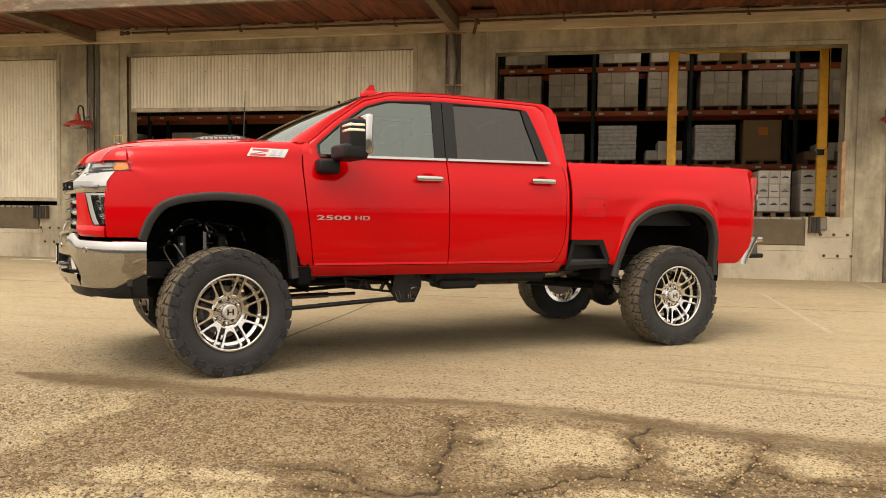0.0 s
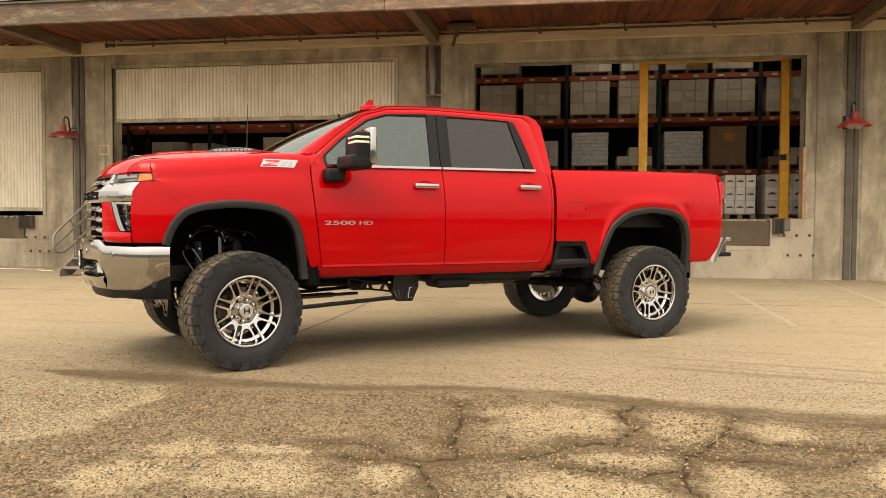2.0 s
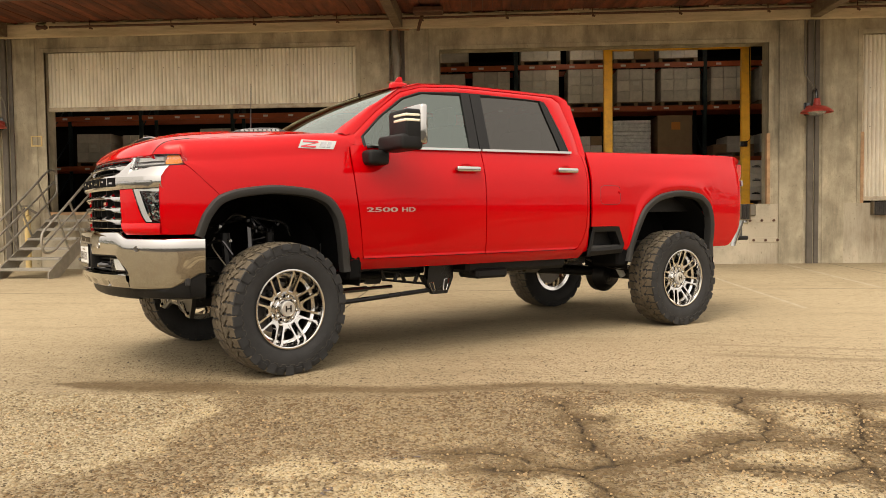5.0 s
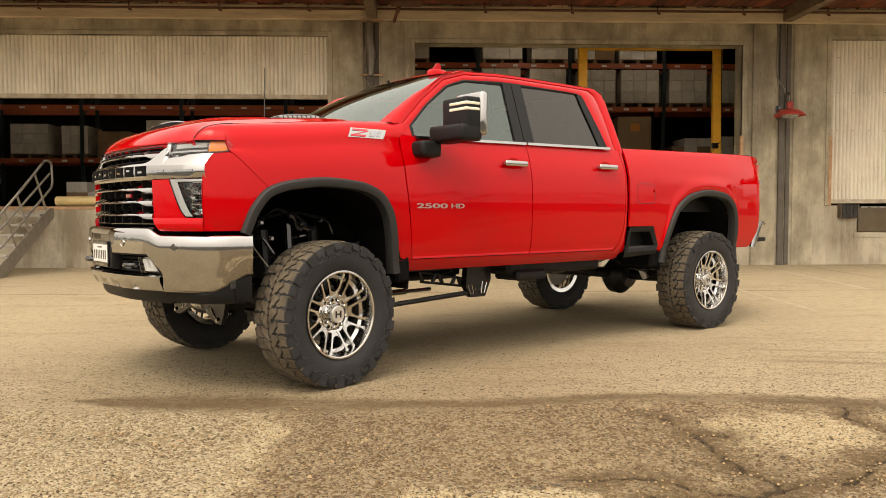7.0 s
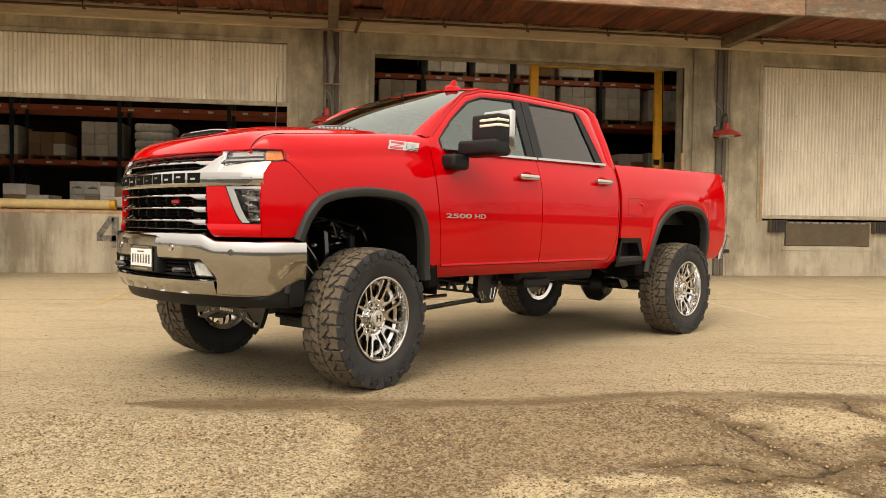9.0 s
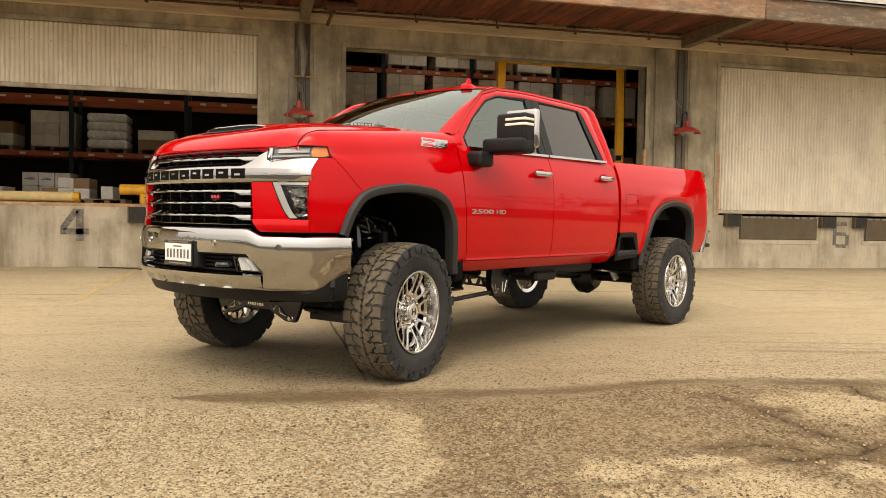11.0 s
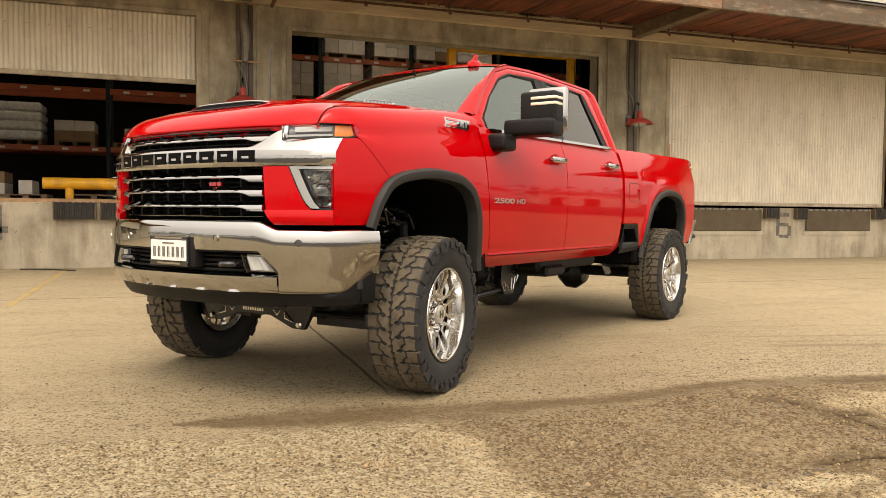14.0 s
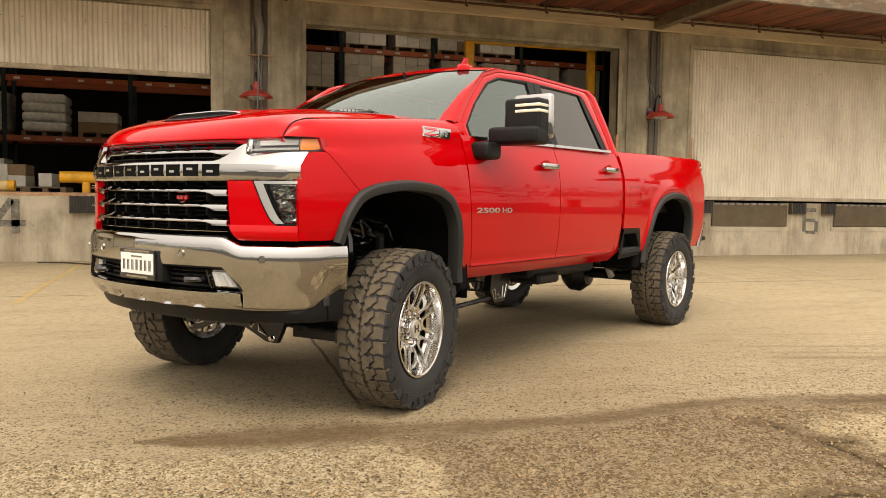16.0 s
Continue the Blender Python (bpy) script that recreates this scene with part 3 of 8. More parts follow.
# canopy
def canopy():
    y0, y1 = 12.0, WALL_Y
    bm = B()
    box(bm, (-26, WALL_Y - 0.09, 4.64), (26, WALL_Y - 0.003, 4.90), 0.01)
    link("trim_ledger", bm, CREAM, label="stained cream timber ledger along the wall", category="ledger", kind="structure")
    # roof boards, each laid across from ledger to fascia
    bm = B()
    x = -26.0
    rng = random.Random(5)
    while x < 26:
        w = rng.uniform(0.17, 0.21)
        dz = rng.uniform(-0.006, 0.006)
        e = rng.uniform(0.0, 0.05)
        za, zb = 4.93 + dz, 4.86 + dz
        prism(bm, [(x, y1 - 0.01 - e * 0.3, za), (x + w - 0.008, y1 - 0.01 - e * 0.3, za), (x + w - 0.008, y0 + 0.06, zb), (x, y0 + 0.06, zb)], (0, 0, 0.03))
        x += w
    link("canopy_ceiling", bm, BOARD, label="red-brown weathered board ceiling of the dock canopy", category="ceiling", kind="structure", smooth=False)
    bm = B()
    box(bm, (-26, y0 - 0.1, 4.97), (26, y1, 5.03))
    link("canopy_roof", bm, DOWNPIPE, label="flat canopy roof over the docks", category="roof", kind="structure")
    # ragged splinters of board ends above the ledger
    bm = B()
    for i in range(420):
        x = rng.uniform(-16, 14)
        h = rng.uniform(0.01, 0.035)
        box(bm, (x, WALL_Y - 0.10, 4.90), (x + rng.uniform(0.03, 0.2), WALL_Y - 0.085, 4.90 + h))
    link("trim_board_ends", bm, CREAM, label="ragged pale board ends above the ledger", category="trim", kind="structure", smooth=False)
    cuts = [-26, -10.9, -3.2, 4.87, 13.2, 26]
    for k, (a, b) in enumerate(zip(cuts, cuts[1:])):
        bm = B()
        box(bm, (a + 0.004, y0 - 0.06, 4.60), (b - 0.004, y0 + 0.02, 4.99), 0.012)
        link("trim_fascia", bm, FASCIA_R if k == 2 else FASCIA_T if k == 0 else FASCIA, label="faded salmon timber fascia board of the canopy" if k == 2 else "weathered peeling timber fascia board of the canopy", category="fascia", kind="structure")
        bm = B()
        box(bm, (a + 0.004, y0 - 0.10, 4.99), (b - 0.004, y0 + 0.02, 5.13), 0.01)
        link("trim_gutter", bm, GUTTER, label="pale metal drip edge of the canopy roof", category="trim", kind="structure")
    for c in COLS:
        bm = B()
        prism(bm, [(c - 0.09, WALL_Y - 0.01, 4.66), (c - 0.09, WALL_Y - 0.01, 4.925), (c - 0.09, y0, 4.855), (c - 0.09, y0, 4.64)], (0.18, 0, 0))
        bmesh.ops.bevel(bm, geom=bm.edges[:], offset=0.01, segments=1, affect="EDGES")
        link("canopy_beam", bm, BEAMT, label="weathered timber beam under the canopy", category="beam", group="canopy beams", kind="structure")


canopy()
# sprinkler pipe with hangers and a capped end, in front of the ledger
bm = B()
pipe_z = 4.80
tube(bm, [(-9.6, WALL_Y - 0.20, pipe_z), (26, WALL_Y - 0.20, pipe_z + 0.02)], 0.022, 8)
sp = link("sprinkler_pipe", bm, RUSTPIPE, label="thin rusty sprinkler pipe along the canopy ledger", category="pipe")
bm = B()
lathe(bm, [(0.0, -0.10), (0.03, -0.10), (0.045, -0.06), (0.03, 0.0), (0.04, 0.05), (0.05, 0.10), (0.0, 0.10)], 10, Matrix.Translation((-9.75, WALL_Y - 0.20, pipe_z)) @ pose(0, 0, 0, 0, 0, 90))
part("end_valve", bm, RUSTPIPE, sp)
for i, x in enumerate(span(-8.8, 15.2, 15)):
    bm = B()
    tube(bm, [(x, WALL_Y - 0.20, pipe_z - 0.05), (x, WALL_Y - 0.20, 4.94)], 0.010, 6)
    tube(bm, [(x, WALL_Y - 0.20, pipe_z - 0.02), (x + 0.05, WALL_Y - 0.2, pipe_z - 0.05)], 0.018, 6)
    part("hanger", bm, RUSTPIPE, sp)
# drain pipes in the column lines, conduit beside them
for c in COLS:
    bm = B()
    box(bm, (c - 0.115, WALL_Y - 0.055, 0.10), (c + 0.0, WALL_Y - 0.004, 4.63), 0.012)
    box(bm, (c + 0.03, WALL_Y - 0.03, 0.10), (c + 0.115, WALL_Y - 0.004, 4.63), 0.008)
    dp = link("drain_pipe", bm, DOWNPIPE, label="dark square drain pipe down the wall", category="pipe", group="drain pipes")
    bm = B()
    tube(bm, arc_pts([(c - 0.17, WALL_Y - 0.05, 4.63), (c - 0.17, WALL_Y - 0.05, 3.62), (c - 0.02, WALL_Y - 0.075, 3.40), (c + 0.0, WALL_Y - 0.075, 3.0)], 0.12), 0.014, 6)
    link("conduit", bm, CONDUIT, label="pale bent electrical conduit on the wall", category="conduit", group="conduits")
# broken collector and stub of the middle drain
bm = B()
tube(bm, [(-2.90, WALL_Y - 0.13, 4.60), (-2.90, WALL_Y - 0.13, 4.28), (-2.86, WALL_Y - 0.13, 4.05), (-2.88, WALL_Y - 0.13, 3.62)], [0.06, 0.075, 0.085, 0.05], 10)
link("pipe_collector", bm, CONDUIT, label="battered grey pipe collector on the middle drain", category="pipe")
for x, z in ((-2.85, 3.62), (-2.85, 4.60)):
    bm = B()
    box(bm, (x - 0.22, WALL_Y - 0.10, z), (x + 0.22, WALL_Y - 0.08, z + 0.03), 0.004)
    link("pipe_strap", bm, TRIMRUST, label="rusty steel strap round the drain pipe", category="strap", group="pipe straps")
bm = B()
box(bm, (-2.5, 13.9, 4.76), (-1.95, 14.2, 4.86), 0.02)
tube(bm, [(-2.35, 14.2, 4.76), (-2.40, 14.34, 4.68), (-2.45, 14.46, 4.56)], 0.032, 8)
link("flood_lamp", bm, RUSTPIPE, label="rusty box lamp bracket under the canopy", category="lamp")


def wall_lamp(x):
    """Red enamel barn lamp on a goose neck with a bulb below."""
    e = empty("wall_lamp", pose(x, WALL_Y, 2.97), "red enamel gooseneck barn lamp on the wall", "lamp", "wall lamps")
    bm = B()
    box(bm, (-0.09, -0.075, -0.11), (0.03, -0.057, 0.13), 0.01)
    part("back_box", bm, GLOSSBLACK, e)
    bm = B()
    lathe(bm, [(0.0, 0.0), (0.07, 0.0), (0.075, -0.05), (0.05, -0.08), (0.05, -0.13), (0.0, -0.135)], 14, Matrix.Translation((0.0, -0.06, 0.0)))
    part("mount", bm, LAMPRED, e)
    bm = B()
    tube(bm, arc_pts([(0.0, -0.18, 0.02), (0.0, -0.22, 0.05), (0.0, -0.26, 0.33), (0.0, -0.40, 0.34), (0.0, -0.43, 0.10)], 0.12, 6), 0.017, 8)
    part("gooseneck", bm, GLOSSBLACK, e)
    bm = B()
    M = pose(0.0, -0.43, 0.0, 90, 0, 0)
    lathe(bm, [(0.045, 0.16), (0.05, 0.15), (0.065, 0.03), (0.14, 0.01), (0.24, -0.05), (0.275, -0.085), (0.28, -0.10), (0.27, -0.10), (0.22, -0.06), (0.05, 0.0)], 24, M)
    part("shade", bm, LAMPRED, e)
    bm = B()
    lathe(bm, [(0.0, -0.16), (0.06, -0.155), (0.12, -0.13), (0.16, -0.09), (0.0, -0.08)], 16, M)
    part("bulb_guard", bm, LAMPGREY, e)
    return e


lamp0 = wall_lamp(-2.85 - 0.10)
for c in (-10.60, 4.90):
    copy_thing(lamp0, pose(c - 0.10, WALL_Y, 2.97))
# outlet plate on the pier
bm = B()
for lo, hi in (((-10.15, 2.53), (-9.92, 2.555)), ((-10.15, 2.715), (-9.92, 2.74)), ((-10.15, 2.555), (-10.12, 2.715)), ((-9.95, 2.555), (-9.92, 2.715))):
    box(bm, (lo[0], WALL_Y - 0.03, lo[1]), (hi[0], WALL_Y - 0.003, hi[1]), 0.004)
ob = link("outlet_plate", bm, PALEYEL, label="small empty yellowed sign frame on the pier", category="sign frame")

# yellow gate frame inside the open bay
gy = 15.65
e = empty("gate_frame", pose(0, gy, DOCK), "yellow painted steel post frame inside the open bay", "gate frame")
for x in (1.26, 3.97):
    bm = B()
    box(bm, (x - 0.085, -0.06, 0.0), (x + 0.085, 0.06, 3.20), 0.008)
    part("post", bm, YELLOW, e)
    bm = B()
    box(bm, (x - 0.14, -0.12, 0.0), (x + 0.14, 0.12, 0.025), 0.005)
    part("foot_plate", bm, YELLOW, e)
bm = B()
box(bm, (1.17, -0.065, 3.10), (4.06, 0.055, 3.20), 0.008)
part("header", bm, YELLOW, e)
bm = B()
box(bm, (3.85, -0.085, 1.15), (3.99, -0.062, 1.26), 0.008, pose(0, 0, 0))
tube(bm, [(4.02, -0.07, 3.1), (4.05, -0.07, 1.3), (3.92, -0.07, 1.18)], 0.008, 5)
part("pull_cord", bm, GLOSSBLACK, e)

# guard pipes behind the dock edge
for x0, x1, zc, m, lab, r in ((-8.77, -6.86, 1.335, PALEYEL, "faded yellow guard pipe lying on the dock edge", 0.088), (-6.09, -4.0, 1.49, YELLOW, "yellow guard pipe on a short stub at the dock edge", 0.098)):
    bm = B()
    prof = [(0.0, 0.0), (r * 0.9, 0.0), (r, 0.01)]
    L_ = x1 - x0
    lathe(bm, prof + [(r, L_ - 0.01), (r * 0.9, L_), (0.0, L_)], 18, Matrix.Translation((x0, 15.0, zc)) @ pose(0, 0, 0, 0, 0, -90))
    g = link("guard_pipe", bm, m, label=lab, category="pipe")
    if zc > 1.4:
        for xx in (-5.69, -4.3):
            bm = B()
            tube(bm, [(xx, 15.0, DOCK), (xx, 15.0, zc)], 0.065, 14)
            part("stub", bm, m, g)
    else:
        bm = B()
        tube(bm, [(x1 + 0.0, 15.0, zc), (x1 + 0.10, 15.0, zc)], r * 1.02, 16)
        part("end_cap", bm, YELLOW, g)


# steel stair to the dock
def stair():
    e = empty("steel_stair", pose(0, 0, 0), "grey galvanised steel stair with pipe rails against the dock", "stair")
    xl, xr = -9.65, -8.70
    # six open treads climbing towards the dock
    for k in range(6):
        y, z = 12.74 + 0.295 * k, 0.25 + 0.168 * k
        bm = B()
        box(bm, (xl + 0.012, y, z - 0.035), (xr - 0.012, y + 0.26, z), 0.004)
        box(bm, (xl + 0.012, y - 0.004, z - 0.045), (xr - 0.012, y + 0.012, z + 0.004), 0.003)
        part("tread", bm, STAIRM, e)
    for x in (xl, xr):
        bm = B()
        prism(bm, [(x - 0.01, 12.64, 0.02), (x - 0.01, 12.88, 0.02), (x - 0.01, 14.70, 1.02), (x - 0.01, 14.70, 1.20), (x - 0.01, 14.55, 1.20), (x - 0.01, 12.64, 0.18)], (0.02, 0, 0))
        part("stringer", bm, STAIRM, e)
        bm = B()
        loop = [(13.6, 1.53), (14.42, 2.05), (14.68, 2.05), (14.70, 1.60), (12.80, 0.52), (12.50, 0.52), (12.46, 0.84), (13.6, 1.53)]
        tube(bm, arc_pts([(x, y, z) for y, z in loop], 0.13, 5), 0.021, 8)
        part("handrail", bm, STAIRM, e)
        bm = B()
        tube(bm, [(x, 12.54, 0.66), (x, 14.60, 1.83)], 0.018, 8)
        part("midrail", bm, STAIRM, e)
        for ya, za, yb, zb in ((12.98, 1.15, 13.36, 0.50), (13.40, 1.41, 13.79, 0.78), (14.03, 1.80, 14.43, 1.15)):
            bm = B()
            tube(bm, [(x, ya, za), (x, yb, zb)], 0.019, 8)
            part("baluster", bm, STAIRM, e)
    # yellow hydrant post behind the rail
    bm = B()
    lathe(bm, [(0.0, 0.0), (0.055, 0.0), (0.055, 0.98), (0.07, 0.99), (0.07, 1.08), (0.03, 1.1), (0.03, 1.26), (0.0, 1.26)], 12, pose(-10.16, 14.50, 0.08, 90, 0, 0))
    h = link("standpipe", bm, PALEYEL, label="faded yellow standpipe with a dark valve wheel", category="standpipe")
    bm = B()
    tube(bm, [(-10.38, 14.50, 1.20), (-10.16, 14.50, 1.32), (-9.94, 14.50, 1.20)], 0.025, 6)
    tube(bm, [(-10.28, 14.50, 1.36), (-10.04, 14.50, 1.36)], 0.012, 6)
    part("valve", bm, DOWNPIPE, h)


stair()


# racks and pallets
RACK_Y = 21.6


def pallet(name_x, y, z, kind, w, h, rng, d=1.0):
    """A pallet with its load, standing on z."""
    labels = {"cartons": "shrink-wrapped pallet of pale grey cartons on the rack", "sacks": "pallet of wrapped silvery sacks on the rack", "brown": "tall brown carton on a pallet on the rack", "small": "low stack of small pale boxes on the rack"}
    e = empty("pallet_load", pose(name_x, y, z), labels[kind], "pallet load", "rack pallets")
    bm = B()
    box(bm, (-w / 2, -0.02, 0.085), (w / 2, d, 0.105))
    pal = part("pallet", bm, PALLET, e, smooth=False)
    for k in (-w / 2, -0.05, w / 2 - 0.1):
        bm = B()
        box(bm, (k, 0.0, 0.0), (k + 0.1, d, 0.085))
        part("runner", bm, PALLET, pal, smooth=False)
    z0 = 0.108
    if kind == "brown":
        bm = B()
        box(bm, (-w / 2 + 0.02, 0.02, z0), (w / 2 - 0.02, d, z0 + h), 0.01)
        part("carton", bm, CARTONB, e)
        bm = B()
        box(bm, (-0.1, 0.008, z0 + h * 0.62), (0.14, 0.018, z0 + h * 0.82))
        part("label", bm, ORANGEL, e)
    elif kind == "sacks":
        puffy = name_x < -5
        n = 4 if puffy else 9
        for k in range(n):
            bm = B()
            zz = z0 + h * k / n
            box(bm, (-w / 2 + 0.015 * rng.random(), 0.0, zz), (w / 2 - 0.015 * rng.random(), d, zz + h / n - 0.002), 0.07 if puffy else 0.022, seg=3 if puffy else 2)
            part("sack_layer", bm, WRAP, e)
    else:
        cols = 3 if kind == "cartons" else rng.choice((2, 3))
        rows_ = max(1, round(h / 0.27))
        cw, ch = w / cols, h / rows_
        for r in range(rows_):
            for c in range(cols):
                if kind == "small" and r == rows_ - 1 and rng.random() < 0.45:
                    continue
                bm = B()
                j = rng.uniform(-0.008, 0.008)
                box(bm, (-w / 2 + c * cw + 0.004, 0.0 + abs(j), z0 + r * ch + 0.002), (-w / 2 + (c + 1) * cw - 0.004, d, z0 + (r + 1) * ch - 0.002), 0.006)
                ct = part("carton", bm, CARTONB if kind == "small" and rng.random() < 0.5 else CARTON, e)
                if d < 0.9 and kind == "cartons":
                    bm = B()
                    xc, zc = -w / 2 + (c + 0.5) * cw, z0 + (r + 0.45) * ch
                    box(bm, (xc - cw * 0.32, abs(j) - 0.004, zc), (xc + cw * 0.32, abs(j) - 0.001, zc + 0.022))
                    box(bm, (xc - cw * 0.14, abs(j) - 0.004, zc + 0.028), (xc + cw * 0.20, abs(j) - 0.001, zc + 0.044))
                    part("printed_bar", bm, GLOSSBLACK, ct, smooth=False)
        if kind == "cartons" and rng.random() < 0.6:
            bm = B()
            box(bm, (-0.08, -0.012, z0 + h * 0.5), (0.08, -0.004, z0 + h * 0.62))
            part("label", bm, LABELM, e)
    return e


def racks():
    rng = random.Random(11)
    # levels: top faces of the beams
    levels = [2.60, 4.02, 5.20]
    ups = [-16.3, -13.65, -11.0, -8.35, -5.55, -2.95, -0.33, 2.20, 4.82, 7.45]
    for x in ups:
        e = empty("rack_upright", pose(x, RACK_Y, DOCK), "dark green steel pallet rack upright frame", "rack upright", "rack uprights")
        for y in (0.0, 1.05):
            bm = B()
            box(bm, (-0.05, y - 0.045, 0.0), (0.05, y + 0.045, 4.62), 0.006)
            part("post", bm, RACKB, e)
        for k in range(4):
            bm = B()
            tube(bm, [(0, 0, 0.3 + k * 1.05), (0, 1.05, 0.3 + (k + 0.9) * 1.05)], 0.018, 5)
            part("brace", bm, RACKB, e)
    for a, b in zip(ups, ups[1:]):
        for z in levels:
            for y in (RACK_Y - 0.05, RACK_Y + 1.05):
                bm = B()
                box(bm, (a + 0.052, y - 0.03, z - 0.14), (b - 0.052, y + 0.03, z), 0.006)
                bb = link("rack_beam", bm, RACKO, label="orange-red steel pallet rack beam", category="rack beam", group="rack beams")
                if y < RACK_Y:
                    for k in range(4):
                        bm = B()
                        x = a + (b - a) * (k + 0.5 + rng.uniform(-0.2, 0.2)) / 4
                        box(bm, (x - 0.07, y - 0.036, z - 0.10), (x + 0.07, y - 0.031, z - 0.045))
                        part("label", bm, LABELM, bb, smooth=False)
    y = RACK_Y
    fixed = [(-2.26, 4.03, "cartons", 1.02, 0.86), (-1.02, 4.03, "cartons", 1.04, 0.90), (0.31, 4.03, "cartons", 1.08, 0.94), (1.60, 4.03, "cartons", 1.02, 0.95), (2.96, 4.03, "cartons", 1.04, 0.90), (4.16, 4.03, "cartons", 1.06, 0.90), (5.5, 4.03, "cartons", 1.05, 0.92), (6.8, 4.03, "cartons", 1.05, 0.90),
             (-2.3, 2.61, "small", 1.0, 0.7), (-0.95, 2.61, "cartons", 0.8, 0.7), (0.33, 2.61, "sacks", 1.02, 0.92), (1.55, 2.61, "small", 0.95, 0.5), (2.85, 2.61, "sacks", 1.04, 0.92), (4.02, 2.61, "brown", 0.98, 1.04), (5.6, 2.61, "small", 1.1, 0.45), (6.8, 2.61, "small", 1.0, 0.5),
             (-2.2, 5.21, "small", 1.1, 0.55), (0.35, 5.21, "cartons", 1.1, 0.4), (1.65, 5.21, "cartons", 1.0, 0.5), (2.9, 5.21, "small", 1.1, 0.5), (4.1, 5.21, "cartons", 1.05, 0.45),
             (-8.80, 2.61, "cartons", 1.0, 0.90), (-7.50, 2.61, "sacks", 0.98, 0.90), (-11.2, 2.61, "cartons", 0.7, 0.75), (-10.15, 2.61, "small", 0.9, 0.6), (-6.3, 2.61, "small", 0.9, 0.5), (-5.05, 2.61, "small", 0.8, 0.35), (-4.0, 2.61, "small", 0.8, 0.55), (-12.4, 2.61, "cartons", 1.0, 0.8), (-14.6, 2.61, "sacks", 1.0, 0.8)]
    for x, z, kind, w, h in fixed:
        pallet(x, y - 0.02, z + 0.002, kind, w, h, rng)
    # loads on the floor
    floor = [(3.35, 16.6, "cartons", 0.62, 0.82), (4.25, 16.6, "cartons", 0.8, 0.84), (2.4, 16.8, "cartons", 0.9, 0.8), (0.9, 18.0, "small", 1.0, 0.6), (-9.1, 17.2, "small", 0.9, 0.45), (-7.45, 17.0, "small", 0.9, 0.42), (-5.4, 15.9, "small", 0.9, 0.28), (-6.6, 16.6, "small", 0.7, 0.25), (-4.4, 16.2, "cartons", 0.9, 0.3), (-8.3, 19.0, "cartons", 1.0, 0.6)]
    for x, yy, kind, w, h in floor:
        p = pallet(x, yy, DOCK - 0.003, kind, w, h, rng, 0.8)
        p["label"] = {"cartons": "stacked pale cartons on the warehouse floor", "small": "loose stack of small pale boxes on the floor"}[kind]
        p["group"] = "floor boxes"


racks()


# fluorescent battens under the warehouse ceiling
TUBE = bpy.data.materials.new("lit_tube")
TUBE.use_nodes = True
TUBE.node_tree.nodes["Principled BSDF"].inputs["Emission Color"].default_value = (1.0, 0.93, 0.80, 1)
TUBE.node_tree.nodes["Principled BSDF"].inputs["Emission Strength"].default_value = 17.0
for x, y in ((-14.7, 19.5), (-8.4, 19.5), (-4.9, 19.5), (1.0, 19.5), (4.6, 19.5), (-11.5, 19.5)):
    bm = B()
    box(bm, (x - 0.62, y - 0.09, 5.80), (x + 0.62, y + 0.09, 5.88), 0.01)
    f = link("strip_light", bm, CONDUIT, label="lit fluorescent strip light under the warehouse ceiling", category="strip light", group="strip lights")
    bm = B()
    tube(bm, [(x - 0.58, y, 5.775), (x + 0.58, y, 5.775)], 0.024, 8)
    part("tube", bm, TUBE, f)


